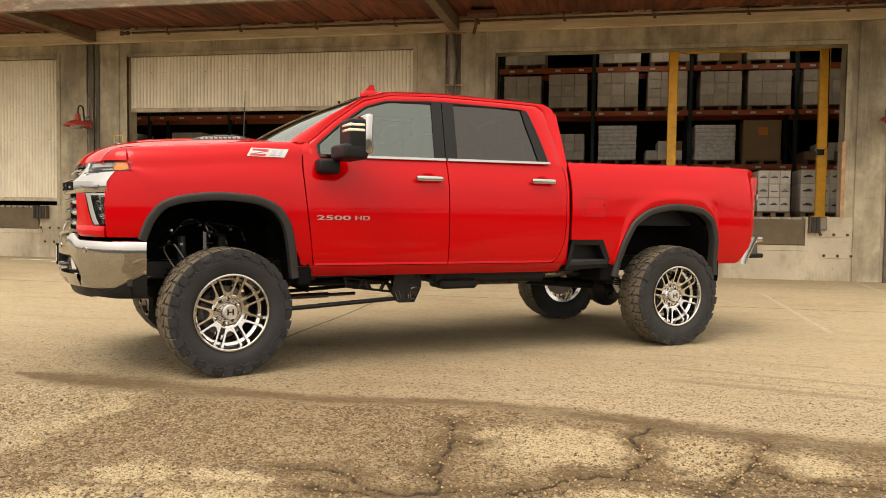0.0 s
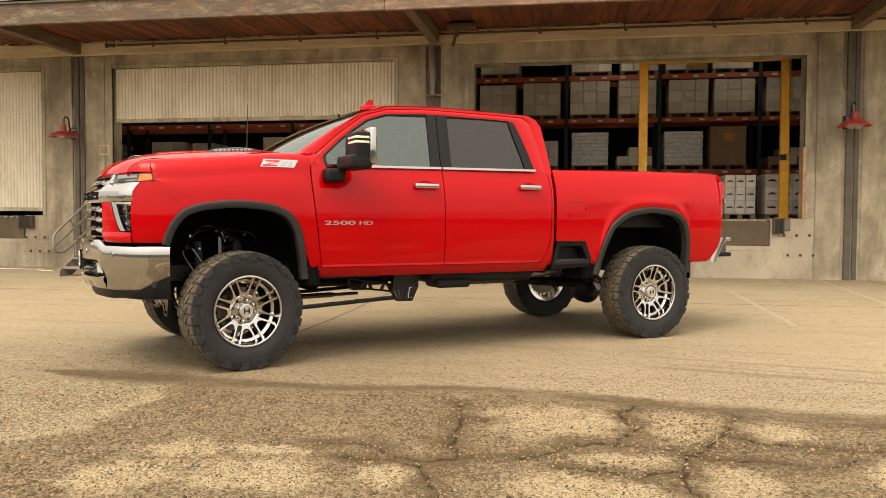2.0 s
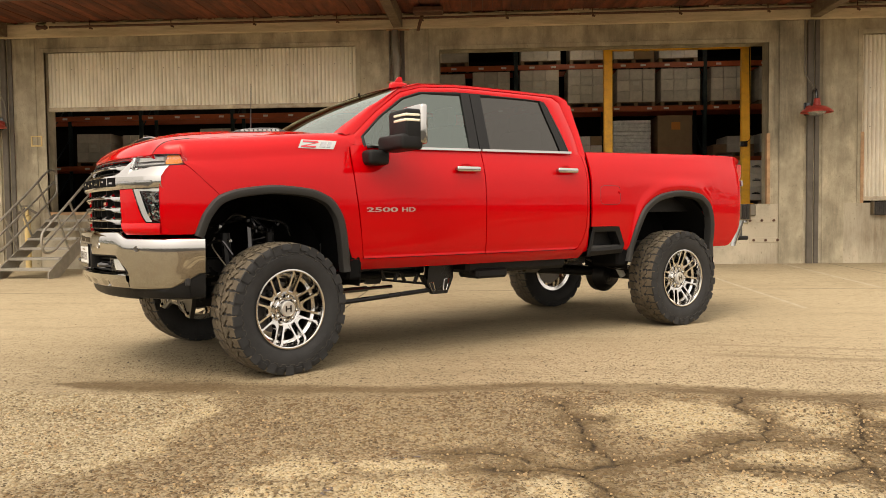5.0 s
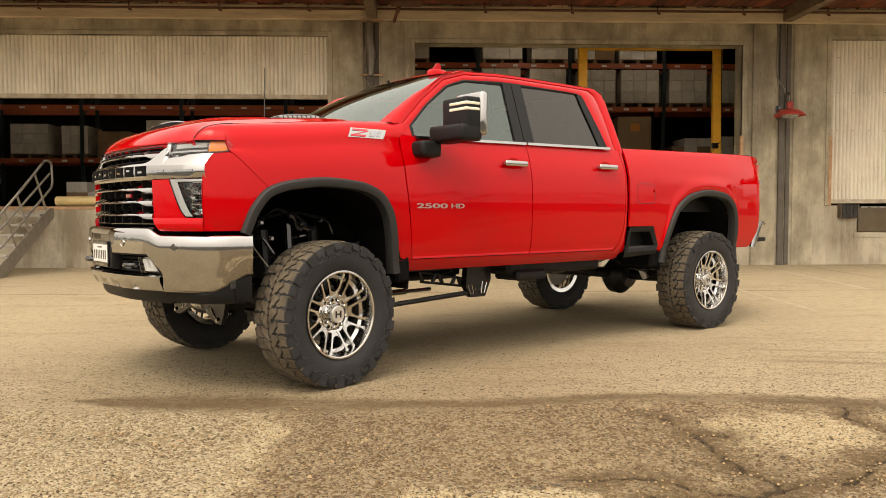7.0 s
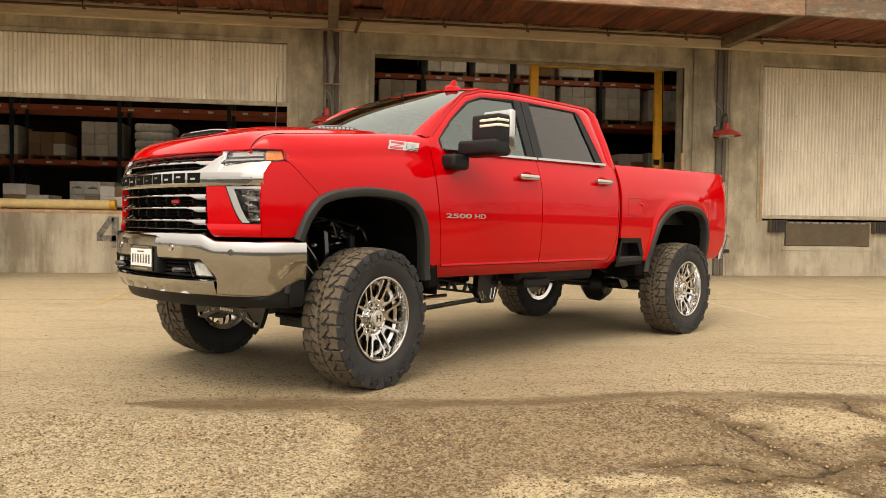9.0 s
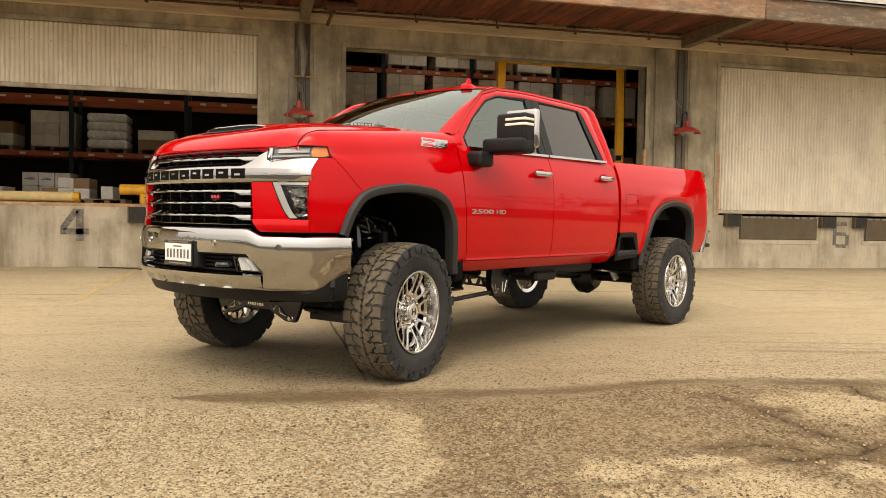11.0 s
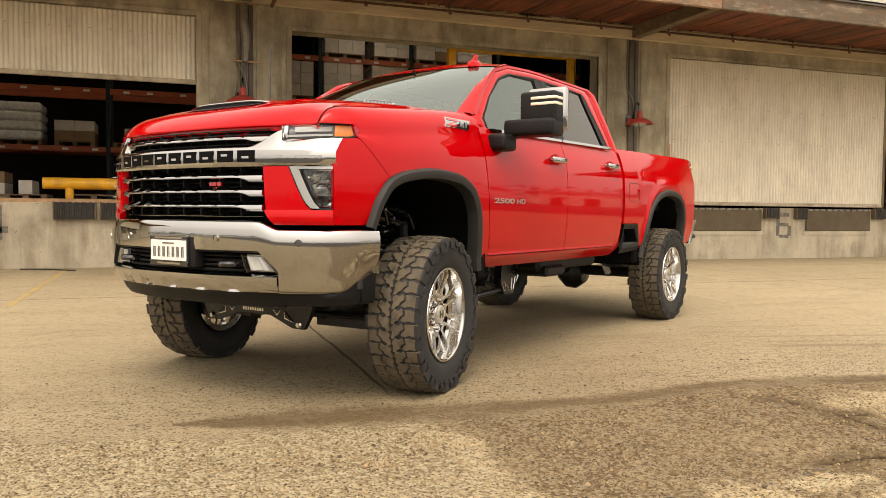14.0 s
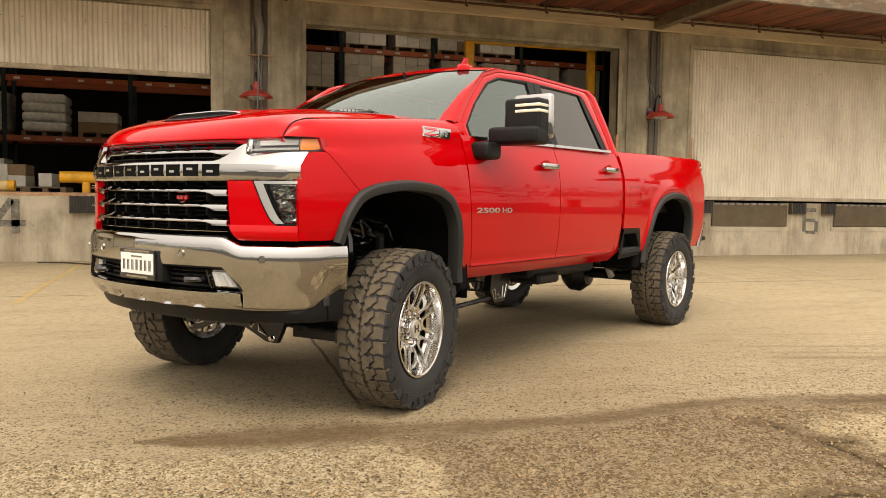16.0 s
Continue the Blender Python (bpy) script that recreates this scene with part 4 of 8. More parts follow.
# ---- ground ----
def ground_material():
    """Pale concrete slab behind, old exposed-aggregate paving in front, with joints, stains and cracks."""
    m = bpy.data.materials.new("yard_ground")
    m.use_nodes = True
    N, L = m.node_tree.nodes, m.node_tree.links
    p = N["Principled BSDF"]
    geo = N.new("ShaderNodeNewGeometry")
    sep = N.new("ShaderNodeSeparateXYZ")
    L.new(geo.outputs["Position"], sep.inputs[0])

    def noise_(scale, detail=8, rough=0.6, vec=None, dist=0.0):
        n = N.new("ShaderNodeTexNoise")
        n.inputs["Scale"].default_value, n.inputs["Detail"].default_value = scale, detail
        n.inputs["Roughness"].default_value, n.inputs["Distortion"].default_value = rough, dist
        L.new(vec or geo.outputs["Position"], n.inputs["Vector"])
        return n.outputs["Fac"]

    def ramp(fac, a, b, ca=(0, 0, 0), cb=(1, 1, 1)):
        r = N.new("ShaderNodeValToRGB")
        r.color_ramp.elements[0].position, r.color_ramp.elements[1].position = a, b
        r.color_ramp.elements[0].color, r.color_ramp.elements[1].color = (*ca, 1), (*cb, 1)
        L.new(fac, r.inputs["Fac"])
        return r.outputs["Color"]

    def mix(fac, a, b, blend="MIX"):
        x = N.new("ShaderNodeMix")
        x.data_type, x.blend_type = "RGBA", blend
        for sock, v in (("Factor", fac), ("A", a), ("B", b)):
            if isinstance(v, tuple):
                x.inputs[sock].default_value = (*v, 1)
            elif isinstance(v, float):
                x.inputs[sock].default_value = v
            else:
                L.new(v, x.inputs[sock])
        return x.outputs["Result"]

    def math_(op, a, b=0.0, c=None):
        n = N.new("ShaderNodeMath")
        n.operation = op
        for i, v in enumerate((a, b, c)):
            if v is None:
                continue
            if isinstance(v, (int, float)):
                n.inputs[i].default_value = v
            else:
                L.new(v, n.inputs[i])
        return n.outputs[0]

    X, Y = sep.outputs["X"], sep.outputs["Y"]
    def field(name):
        n = N.new("ShaderNodeAttribute")
        n.attribute_name = name
        return n.outputs["Fac"]

    wob = math_("MULTIPLY", math_("SUBTRACT", noise_(1.6, 8, 0.70), 0.5), 0.75)
    rag = math_("SUBTRACT", noise_(5.5, 9, 0.75), 0.5)
    old = N.new("ShaderNodeMapRange")
    old.inputs["From Min"].default_value, old.inputs["From Max"].default_value = 0.05, -0.05
    L.new(math_("ADD", field("paving_edge"), math_("ADD", math_("MULTIPLY", wob, 0.35), math_("MULTIPLY", rag, 0.35))), old.inputs["Value"])
    is_old = old.outputs["Result"]
    # concrete slab
    big = noise_(0.35, 6, 0.6)
    fine = noise_(14, 8, 0.75)
    conc = mix(ramp(big, 0.35, 0.68), (0.262, 0.207, 0.127), (0.350, 0.287, 0.185))
    pale = N.new("ShaderNodeMapRange")
    pale.inputs["From Min"].default_value, pale.inputs["From Max"].default_value = -1.5, 2.5
    pale.inputs["To Max"].default_value = 0.55
    L.new(math_("ADD", X, math_("MULTIPLY", wob, 1.2)), pale.inputs["Value"])
    conc = mix(pale.outputs["Result"], conc, (0.44, 0.365, 0.235))
    west = N.new("ShaderNodeMapRange")
    west.inputs["From Min"].default_value, west.inputs["From Max"].default_value = -3.6, -6.0
    west.inputs["To Max"].default_value = 0.50
    L.new(math_("ADD", X, math_("MULTIPLY", wob, 2.0)), west.inputs["Value"])
    conc = mix(west.outputs["Result"], conc, (0.44, 0.365, 0.235))
    conc = mix(ramp(noise_(48, 6, 0.8), 0.36, 0.52), mix(0.38, conc, (0.150, 0.112, 0.064)), conc)
    conc = mix(ramp(fine, 0.38, 0.52), mix(0.42, conc, (0.168, 0.126, 0.070)), conc)
    st = N.new("ShaderNodeMapping")
    st.inputs["Scale"].default_value = (0.5, 1.6, 1)
    L.new(geo.outputs["Position"], st.inputs["Vector"])
    conc = mix(ramp(noise_(1.5, 9, 0.74, st.outputs["Vector"]), 0.50, 0.72, (0, 0, 0), (0.50, 0.50, 0.50)), conc, (0.175, 0.130, 0.073))
    # dark grit specks, denser near the old paving
    near = N.new("ShaderNodeMapRange")
    near.inputs["From Min"].default_value, near.inputs["From Max"].default_value = 8.5, 4.8
    near.inputs["To Min"].default_value, near.inputs["To Max"].default_value = 0.10, 0.29
    L.new(Y, near.inputs["Value"])

    def specks(scale, limit):
        v = N.new("ShaderNodeTexVoronoi")
        v.inputs["Scale"].default_value = scale
        L.new(geo.outputs["Position"], v.inputs["Vector"])
        return math_("LESS_THAN", math_("ADD", v.outputs["Distance"], math_("MULTIPLY", math_("SUBTRACT", noise_(scale * 0.5, 3), 0.5), 0.5)), limit)
    conc = mix(math_("MULTIPLY", specks(34, near.outputs["Result"]), 0.75), conc, (0.070, 0.049, 0.028))
    conc = mix(math_("MULTIPLY", specks(75, math_("MULTIPLY", near.outputs["Result"], 1.1)), 0.6), conc, (0.085, 0.060, 0.034))
    # slab joints
    jx = math_("LESS_THAN", math_("ABSOLUTE", math_("ADD", math_("ADD", X, 2.9), math_("MULTIPLY", wob, 0.10))), 0.013)
    jx2 = math_("LESS_THAN", math_("ABSOLUTE", math_("ADD", math_("SUBTRACT", X, 5.2), math_("MULTIPLY", wob, 0.10))), 0.010)
    jy = math_("LESS_THAN", math_("ABSOLUTE", math_("ADD", math_("SUBTRACT", Y, 10.55), math_("MULTIPLY", wob, 0.12))), 0.014)
    joint = math_("MAXIMUM", math_("MAXIMUM", jx, jx2), jy)
    fade = N.new("ShaderNodeMapRange")
    fade.inputs["From Min"].default_value, fade.inputs["From Max"].default_value = 4.9, 5.3
    L.new(Y, fade.inputs["Value"])
    joint = math_("MULTIPLY", joint, fade.outputs["Result"])
    conc = mix(math_("MULTIPLY", joint, 0.8), conc, (0.063, 0.045, 0.025))
    # old paving: pale cement full of pits and pebbles, browner in wide patches
    peb = N.new("ShaderNodeTexVoronoi")
    peb.inputs["Scale"].default_value = 64
    L.new(geo.outputs["Position"], peb.inputs["Vector"])
    hs = N.new("ShaderNodeHueSaturation")
    hs.inputs["Saturation"].default_value = 0.0
    L.new(peb.outputs["Color"], hs.inputs["Color"])
    side_ = N.new("ShaderNodeMapRange")
    side_.inputs["From Min"].default_value, side_.inputs["From Max"].default_value = -3.0, -2.75
    L.new(math_("ADD", X, math_("ADD", math_("MULTIPLY", wob, 0.25), math_("MULTIPLY", rag, 0.35))), side_.inputs["Value"])
    ragged = math_("ADD", math_("MULTIPLY", rag, 1.5), math_("MULTIPLY", math_("SUBTRACT", noise_(24, 5, 0.7), 0.5), 0.5))
    patch = ramp(math_("ADD", field("pale_patch"), ragged), -0.05, 0.40)
    tone = ramp(math_("ADD", noise_(1.1, 7, 0.7), math_("MULTIPLY", rag, 0.4)), 0.40, 0.62)
    brown = mix(tone, (0.136, 0.087, 0.039), (0.225, 0.154, 0.075))
    brown = mix(ramp(math_("ADD", noise_(2.6, 8, 0.72), math_("MULTIPLY", rag, 0.3)), 0.44, 0.62, (0, 0, 0), (0.75, 0.75, 0.75)), brown, (0.100, 0.056, 0.023))
    brown = mix(ramp(noise_(4.1, 6, 0.7), 0.56, 0.68, (0, 0, 0), (0.6, 0.6, 0.6)), brown, (0.330, 0.235, 0.120))
    body = mix(patch, brown, mix(side_.outputs["Result"], mix(tone, (0.235, 0.174, 0.094), (0.325, 0.250, 0.140)), (0.415, 0.318, 0.174)))
    body = mix(ramp(noise_(22, 7, 0.80), 0.36, 0.50), mix(0.55, body, (0.091, 0.063, 0.032)), body)
    # dark brown between pebbles paints in the shade of their gaps
    body = mix(ramp(peb.outputs["Distance"], 0.42, 0.78, (0, 0, 0), (0.62, 0.62, 0.62)), body, (0.078, 0.052, 0.025))
    body = mix(math_("MULTIPLY", ramp(hs.outputs["Color"], 0.60, 0.98, (0, 0, 0), (0.80, 0.80, 0.80)), math_("ADD", 0.55, math_("MULTIPLY", patch, 0.45))), body, (0.434, 0.371, 0.245))
    pits = math_("MAXIMUM", math_("MAXIMUM", specks(17, 0.10), specks(36, 0.20)), specks(70, 0.25))
    body = mix(math_("MULTIPLY", pits, 0.88), body, (0.048, 0.032, 0.016))
    # cracks with a brown margin of washed-out fines
    near_crack = math_("ADD", field("crack_gap"), math_("MULTIPLY", math_("SUBTRACT", noise_(16, 6, 0.75), 0.5), 0.035))
    crack = ramp(near_crack, 0.0, 0.013, (1, 1, 1), (0, 0, 0))
    halo = ramp(math_("ADD", field("crack_gap"), math_("MULTIPLY", rag, 0.34)), 0.0, 0.15, (0.85, 0.85, 0.85), (0, 0, 0))
    body = mix(halo, body, (0.100, 0.066, 0.030))
    body = mix(math_("MULTIPLY", crack, 0.75), body, (0.026, 0.018, 0.011))
    # damp brown streak along the joint
    damp = N.new("ShaderNodeMapRange")
    damp.inputs["From Min"].default_value, damp.inputs["From Max"].default_value = -0.25, 0.55
    L.new(math_("ADD", field("damp_streak"), math_("ADD", math_("MULTIPLY", rag, 2.4), math_("MULTIPLY", math_("SUBTRACT", noise_(1.3, 6, 0.7, st.outputs["Vector"]), 0.5), 1.6))), damp.inputs["Value"])
    # tyre smears on the slab beside the old paving
    run = math_("ADD", math_("ADD", Y, math_("MULTIPLY", X, 0.22)), math_("MULTIPLY", wob, 0.10))
    after = N.new("ShaderNodeMapRange")
    after.inputs["From Min"].default_value, after.inputs["From Max"].default_value = 0.35, 0.75
    L.new(X, after.inputs["Value"])
    for at, half, amt in ((5.87, 0.075, 0.55), (6.06, 0.03, 0.35), (6.35, 0.06, 0.45), (6.95, 0.04, 0.25)):
        sm = N.new("ShaderNodeMapRange")
        sm.inputs["From Min"].default_value, sm.inputs["From Max"].default_value = half, half * 0.3
        sm.inputs["To Max"].default_value = amt
        L.new(math_("ABSOLUTE", math_("SUBTRACT", run, at)), sm.inputs["Value"])
        conc = mix(math_("MULTIPLY", math_("MULTIPLY", sm.outputs["Result"], after.outputs["Result"]), math_("ADD", 0.35, noise_(7, 6, 0.7))), conc, (0.135, 0.100, 0.058))
    col = mix(is_old, conc, body)
    # unseen ground behind and far east, darkened to deepen the paint's reflections
    far_ = N.new("ShaderNodeMapRange")
    far_.inputs["From Min"].default_value, far_.inputs["From Max"].default_value = 2.6, 5.0
    L.new(math_("ADD", math_("MAXIMUM", math_("MULTIPLY", Y, -1.0), math_("SUBTRACT", X, 15.0)), wob), far_.inputs["Value"])
    far_dark = mix(ramp(noise_(0.25, 6, 0.6), 0.35, 0.65), (0.045, 0.041, 0.035), (0.075, 0.067, 0.055))
    col = mix(far_.outputs["Result"], col, far_dark)
    col = mix(math_("MULTIPLY", math_("MULTIPLY", damp.outputs["Result"], ramp(noise_(17, 8, 0.8), 0.36, 0.60, (0.60, 0.60, 0.60), (0.95, 0.95, 0.95))), ramp(noise_(2.4, 9, 0.75, st.outputs["Vector"]), 0.40, 0.54, (0.65, 0.65, 0.65), (1, 1, 1))), col, (0.080, 0.049, 0.019))
    L.new(col, p.inputs["Base Color"])
    p.inputs["Roughness"].default_value = 0.88
    p.inputs["Specular IOR Level"].default_value = 0.25
    # relief
    h1 = math_("MULTIPLY", math_("SUBTRACT", math_("SUBTRACT", 1.0, peb.outputs["Distance"]), pits), is_old)
    h2 = math_("MULTIPLY", noise_(60, 4, 0.6), 0.6)
    h = math_("SUBTRACT", math_("ADD", h1, h2), math_("MULTIPLY", math_("MAXIMUM", joint, math_("MULTIPLY", crack, is_old)), 1.6))
    bp = N.new("ShaderNodeBump")
    bp.inputs["Strength"].default_value, bp.inputs["Distance"].default_value = 0.9, 0.016
    L.new(h, bp.inputs["Height"])
    L.new(bp.outputs["Normal"], p.inputs["Normal"])
    return m


def ground_z(x, y):
    t = min(1.0, max(0.0, (y - 8.6) / (WALL_Y - 8.6)))
    z = 0.105 * t
    if y < 4.7:
        z += 0.006 * noise.noise((x * 1.3, y * 1.3, 3.0)) - 0.004
    return z


def lattice(ix, iy, seed):
    """A repeatable random number in 0..1 for each whole grid point."""
    v = np.sin(ix * 127.1 + iy * 311.7 + seed * 74.7) * 43758.5453
    return v - np.floor(v)


def soft_noise(x, y, seed):
    """Smooth value noise, about -0.5 to 0.5."""
    ix, iy = np.floor(x), np.floor(y)
    u, v = x - ix, y - iy
    u, v = u * u * (3 - 2 * u), v * v * (3 - 2 * v)
    a = lattice(ix, iy, seed) * (1 - u) + lattice(ix + 1, iy, seed) * u
    b = lattice(ix, iy + 1, seed) * (1 - u) + lattice(ix + 1, iy + 1, seed) * u
    return a * (1 - v) + b * v - 0.5


def stones(x, y, seed):
    """Rounded lumps: height 0..1 of the nearest of scattered points, with a size of its own each."""
    best = np.full(x.shape, 9.0)
    ix, iy = np.floor(x), np.floor(y)
    for dx in (-1, 0, 1):
        for dy in (-1, 0, 1):
            jx, jy = ix + dx, iy + dy
            px, py = jx + lattice(jx, jy, seed), jy + lattice(jx, jy, seed + 1)
            d = np.hypot(x - px, y - py) / (0.45 + 0.55 * lattice(jx, jy, seed + 2))
            best = np.minimum(best, d)
    return np.sqrt(np.maximum(0.0, 1 - best * best))


# edge of the old paving, and the damp streak that follows it: (x, y) and (x, y, half width)
PAVING_EDGE = [(-9.0, 5.1), (-4.9, 4.68), (-4.4, 4.56), (-3.9, 4.46), (-3.1, 4.42), (-2.3, 4.40), (-1.7, 4.42), (-0.9, 4.62), (-0.2, 4.55), (0.45, 4.40), (1.0, 4.26), (1.8, 4.12), (3.2, 3.9), (8.0, 3.3)]
STREAK = [(-4.10, 4.72, 0.02), (-3.75, 4.68, 0.16), (-3.35, 4.64, 0.25), (-2.7, 4.55, 0.17), (-1.8, 4.53, 0.11), (-0.9, 4.70, 0.09), (-0.2, 4.65, 0.11), (0.45, 4.48, 0.12), (1.0, 4.35, 0.16), (1.8, 4.2, 0.22), (3.2, 4.0, 0.3)]
# pale slabs left between the cracks: centre and half sizes
PALE = [(-0.25, 3.93, 0.50, 0.42), (0.52, 3.95, 0.27, 0.38), (1.0, 3.9, 0.22, 0.26), (0.12, 3.24, 0.32, 0.13), (-0.06, 2.74, 0.42, 0.33), (0.62, 2.95, 0.20, 0.28), (-0.93, 2.8, 0.18, 0.22),
        (-2.05, 3.05, 0.22, 0.20), (-1.55, 2.70, 0.38, 0.26), (-2.12, 2.58, 0.27, 0.30), (-1.60, 3.09, 0.28, 0.08), (1.55, 3.2, 0.42, 0.34), (2.1, 3.7, 0.5, 0.28), (1.1, 2.5, 0.3, 0.35)]
CRACKS = [[(-0.84, 4.35), (-0.78, 4.0), (-0.74, 3.7), (-0.76, 3.45), (-0.70, 3.10)], [(-0.78, 3.86), (-0.60, 3.85)],
          [(-0.70, 3.09), (-0.38, 3.22), (-0.12, 3.43), (0.18, 3.52), (0.45, 3.45), (0.64, 3.37), (0.95, 3.30), (1.3, 3.42)], [(0.27, 4.42), (0.20, 4.1), (0.23, 3.83), (0.13, 3.48)],
          [(0.88, 4.34), (0.80, 4.05), (0.70, 3.77), (0.47, 3.42)], [(0.72, 3.77), (0.9, 3.66), (1.15, 3.62), (1.5, 3.65)], [(0.44, 3.42), (0.40, 3.1), (0.42, 2.75), (0.36, 2.3)],
          [(-0.15, 3.10), (0.05, 3.06), (0.23, 3.04), (0.42, 3.18)], [(-1.47, 3.30), (-1.22, 3.27), (-0.98, 3.11), (-0.70, 3.09)], [(-1.27, 3.07), (-0.81, 3.03), (-0.66, 2.62), (-0.62, 2.2)]]


def to_line(x, y, pts):
    """Distance of every (x, y) from a broken line."""
    best = np.full(x.shape, 9.0)
    for (xa, ya), (xb, yb) in zip(pts, pts[1:]):
        f = np.clip(((x - xa) * (xb - xa) + (y - ya) * (yb - ya)) / ((xb - xa) ** 2 + (yb - ya) ** 2), 0, 1)
        best = np.minimum(best, np.hypot(x - xa - f * (xb - xa), y - ya - f * (yb - ya)))
    return best


def ground():
    """One sheet to the horizon, fine and lumpy where the old paving is passed."""
    xs = np.array([-900, -300, -120, -60, -30] + [-20 + 0.4 * i for i in range(33)] + list(np.arange(-6.9, 3.4, 0.0115)) + [3.6 + 0.4 * i for i in range(42)] + [30, 60, 120, 300, 900])
    ys = np.array([-900, -300, -120, -60, -30, -15, -8, -4, -2, 0, 1.0] + list(np.arange(1.75, 4.85, 0.0115)) + list(np.arange(4.9, 15.2, 0.25)) + [40, 120, 900])
    X, Y = np.meshgrid(xs, ys, indexing="ij")
    Z = 0.105 * np.clip((Y - 8.6) / (WALL_Y - 8.6), 0, 1)
    Z[(Y > 16)] = -0.25
    wx, wy = X + 0.10 * soft_noise(X * 6, Y * 6, 1) + 0.04 * soft_noise(X * 19, Y * 19, 2), Y + 0.10 * soft_noise(X * 6, Y * 6, 3) + 0.04 * soft_noise(X * 19, Y * 19, 4)
    edge = Y - np.interp(X, [p[0] for p in PAVING_EDGE], [p[1] for p in PAVING_EDGE])
    sx = [p[0] for p in STREAK]
    damp = np.clip(1 - np.abs(Y - np.interp(X, sx, [p[1] for p in STREAK])) / np.interp(X, sx, [p[2] for p in STREAK]), -1, 1)
    damp[X < STREAK[0][0]] = -1
    pale = np.full(X.shape, -1.0)
    for cx, cy, rx, ry in PALE:
        pale = np.maximum(pale, 1 - np.hypot((wx - cx) / rx, (wy - cy) / ry))
    west_edge = -2.84 + 0.34 * soft_noise(X * 1.4, Y * 1.4, 11) + 0.20 * soft_noise(X * 4, Y * 4, 12) - wx
    pale = np.maximum(pale, np.clip(west_edge * 3.5, -1, 0.55) - 2.2 * np.exp(-((X + 2.75) / 0.35) ** 2 - ((Y - 2.5) / 0.4) ** 2))
    gap = np.full(X.shape, 9.0)
    for c in CRACKS:
        gap = np.minimum(gap, to_line(wx, wy, c))
    gap = np.clip(gap, 0, 0.5)
    worn = np.clip(-edge / 0.12, 0, 1) * np.clip((3.3 - X) / 0.3, 0, 1) * np.clip((X + 6.8) / 0.3, 0, 1) * np.clip((Y - 1.8) / 0.1, 0, 1)
    lump = 0.0065 * stones(X / 0.034, Y / 0.034, 5) + 0.0095 * stones(X / 0.062, Y / 0.062, 9) * (soft_noise(X * 3, Y * 3, 6) > -0.1) + 0.004 * soft_noise(X / 0.09, Y / 0.09, 7) + 0.010 * soft_noise(X * 1.6, Y * 1.6, 8)
    Z += worn * (lump - 0.010 - 0.010 * np.exp(-(gap / 0.018) ** 2))
    nx, ny = X.shape
    me = bpy.data.meshes.new("ground")
    me.vertices.add(nx * ny)
    me.vertices.foreach_set("co", np.stack([X, Y, Z], -1).astype(np.float32).ravel())
    i = (np.arange(nx - 1)[:, None] * ny + np.arange(ny - 1)[None, :]).ravel()
    quad = np.stack([i, i + ny, i + ny + 1, i + 1], -1).astype(np.int32)
    me.loops.add(quad.size)
    me.loops.foreach_set("vertex_index", quad.ravel())
    me.polygons.add(len(quad))
    me.polygons.foreach_set("loop_start", np.arange(0, quad.size, 4, dtype=np.int32))
    me.update(calc_edges=True)
    me.polygons.foreach_set("use_smooth", np.ones(len(quad), dtype=bool))
    for name, values in (("paving_edge", np.clip(edge, -3, 3)), ("damp_streak", damp), ("pale_patch", pale), ("crack_gap", gap)):
        me.attributes.new(name, "FLOAT", "POINT").data.foreach_set("value", values.astype(np.float32).ravel())
    me.materials.append(ground_material())
    tagged(new("ground", me), "worn tan concrete yard with old cracked aggregate paving", "ground", kind="structure")


ground()


def line(name, pts, w, material, label):
    """A worn painted line lying on the ground."""
    bm = B()
    rng = random.Random(len(pts) + int(pts[0][0] * 10))
    (xa, ya), (xb, yb) = pts
    n = 40
    rows = []
    for i in range(n + 1):
        f = i / n
        x, y = xa + (xb - xa) * f, ya + (yb - ya) * f
        k = w / 2 * rng.uniform(0.75, 1.1)
        rows.append([(x - k, y, ground_z(x, y) + 0.004), (x + k, y, ground_z(x, y) + 0.004)])
    quads(bm, rows)
    link(name, bm, material, label=label, category="road marking", group="parking lines", kind="structure", smooth=False)


for pts, m, lab in (([(4.33, 14.6), (4.15, 10.6)], LINEP, "worn pale painted parking line"), ([(2.35, 12.2), (2.35, 8.6)], LINEP, "faint worn pale parking line"),
                    ([(6.46, 14.6), (6.25, 11.0)], LINEP, "worn pale painted parking line"), ([(9.6, 14.6), (9.15, 12.0)], LINEP, "worn pale painted parking line"),
                    ([(-5.68, 14.5), (-5.73, 10.0)], LINEY, "worn yellow painted parking line")):
    line("road_line", pts, 0.07, m, lab)


def tar_strip(pts, w):
    """A dark sealed crack in the old paving."""
    rng = random.Random(21)
    bm = B()
    rows = []
    for i in range(25):
        f = i / 24
        x, y = pts[0][0] + (pts[1][0] - pts[0][0]) * f, pts[0][1] + (pts[1][1] - pts[0][1]) * f
        d = Vector((pts[1][1] - pts[0][1], pts[0][0] - pts[1][0])).normalized()
        k = w * rng.uniform(0.45, 1.1) * min(1.0, 8 * f + 0.2, 8 * (1 - f) + 0.2)
        o = rng.uniform(-0.003, 0.003)
        rows.append([(x + d.x * (o + e * k), y + d.y * (o + e * k), ground_z(x, y) - 0.001) for e in (-1, 1)])
    quads(bm, rows)
    link("tar_strip", bm, mat("old_tar", (0.080, 0.064, 0.054), 0.8, vary=0.3, vscale=20), label="short dark tar-filled crack in the old paving", category="tar strip", group="tar strips", kind="structure", smooth=False)


tar_strip([(-1.93, 2.30), (-1.86, 2.86)], 0.015)
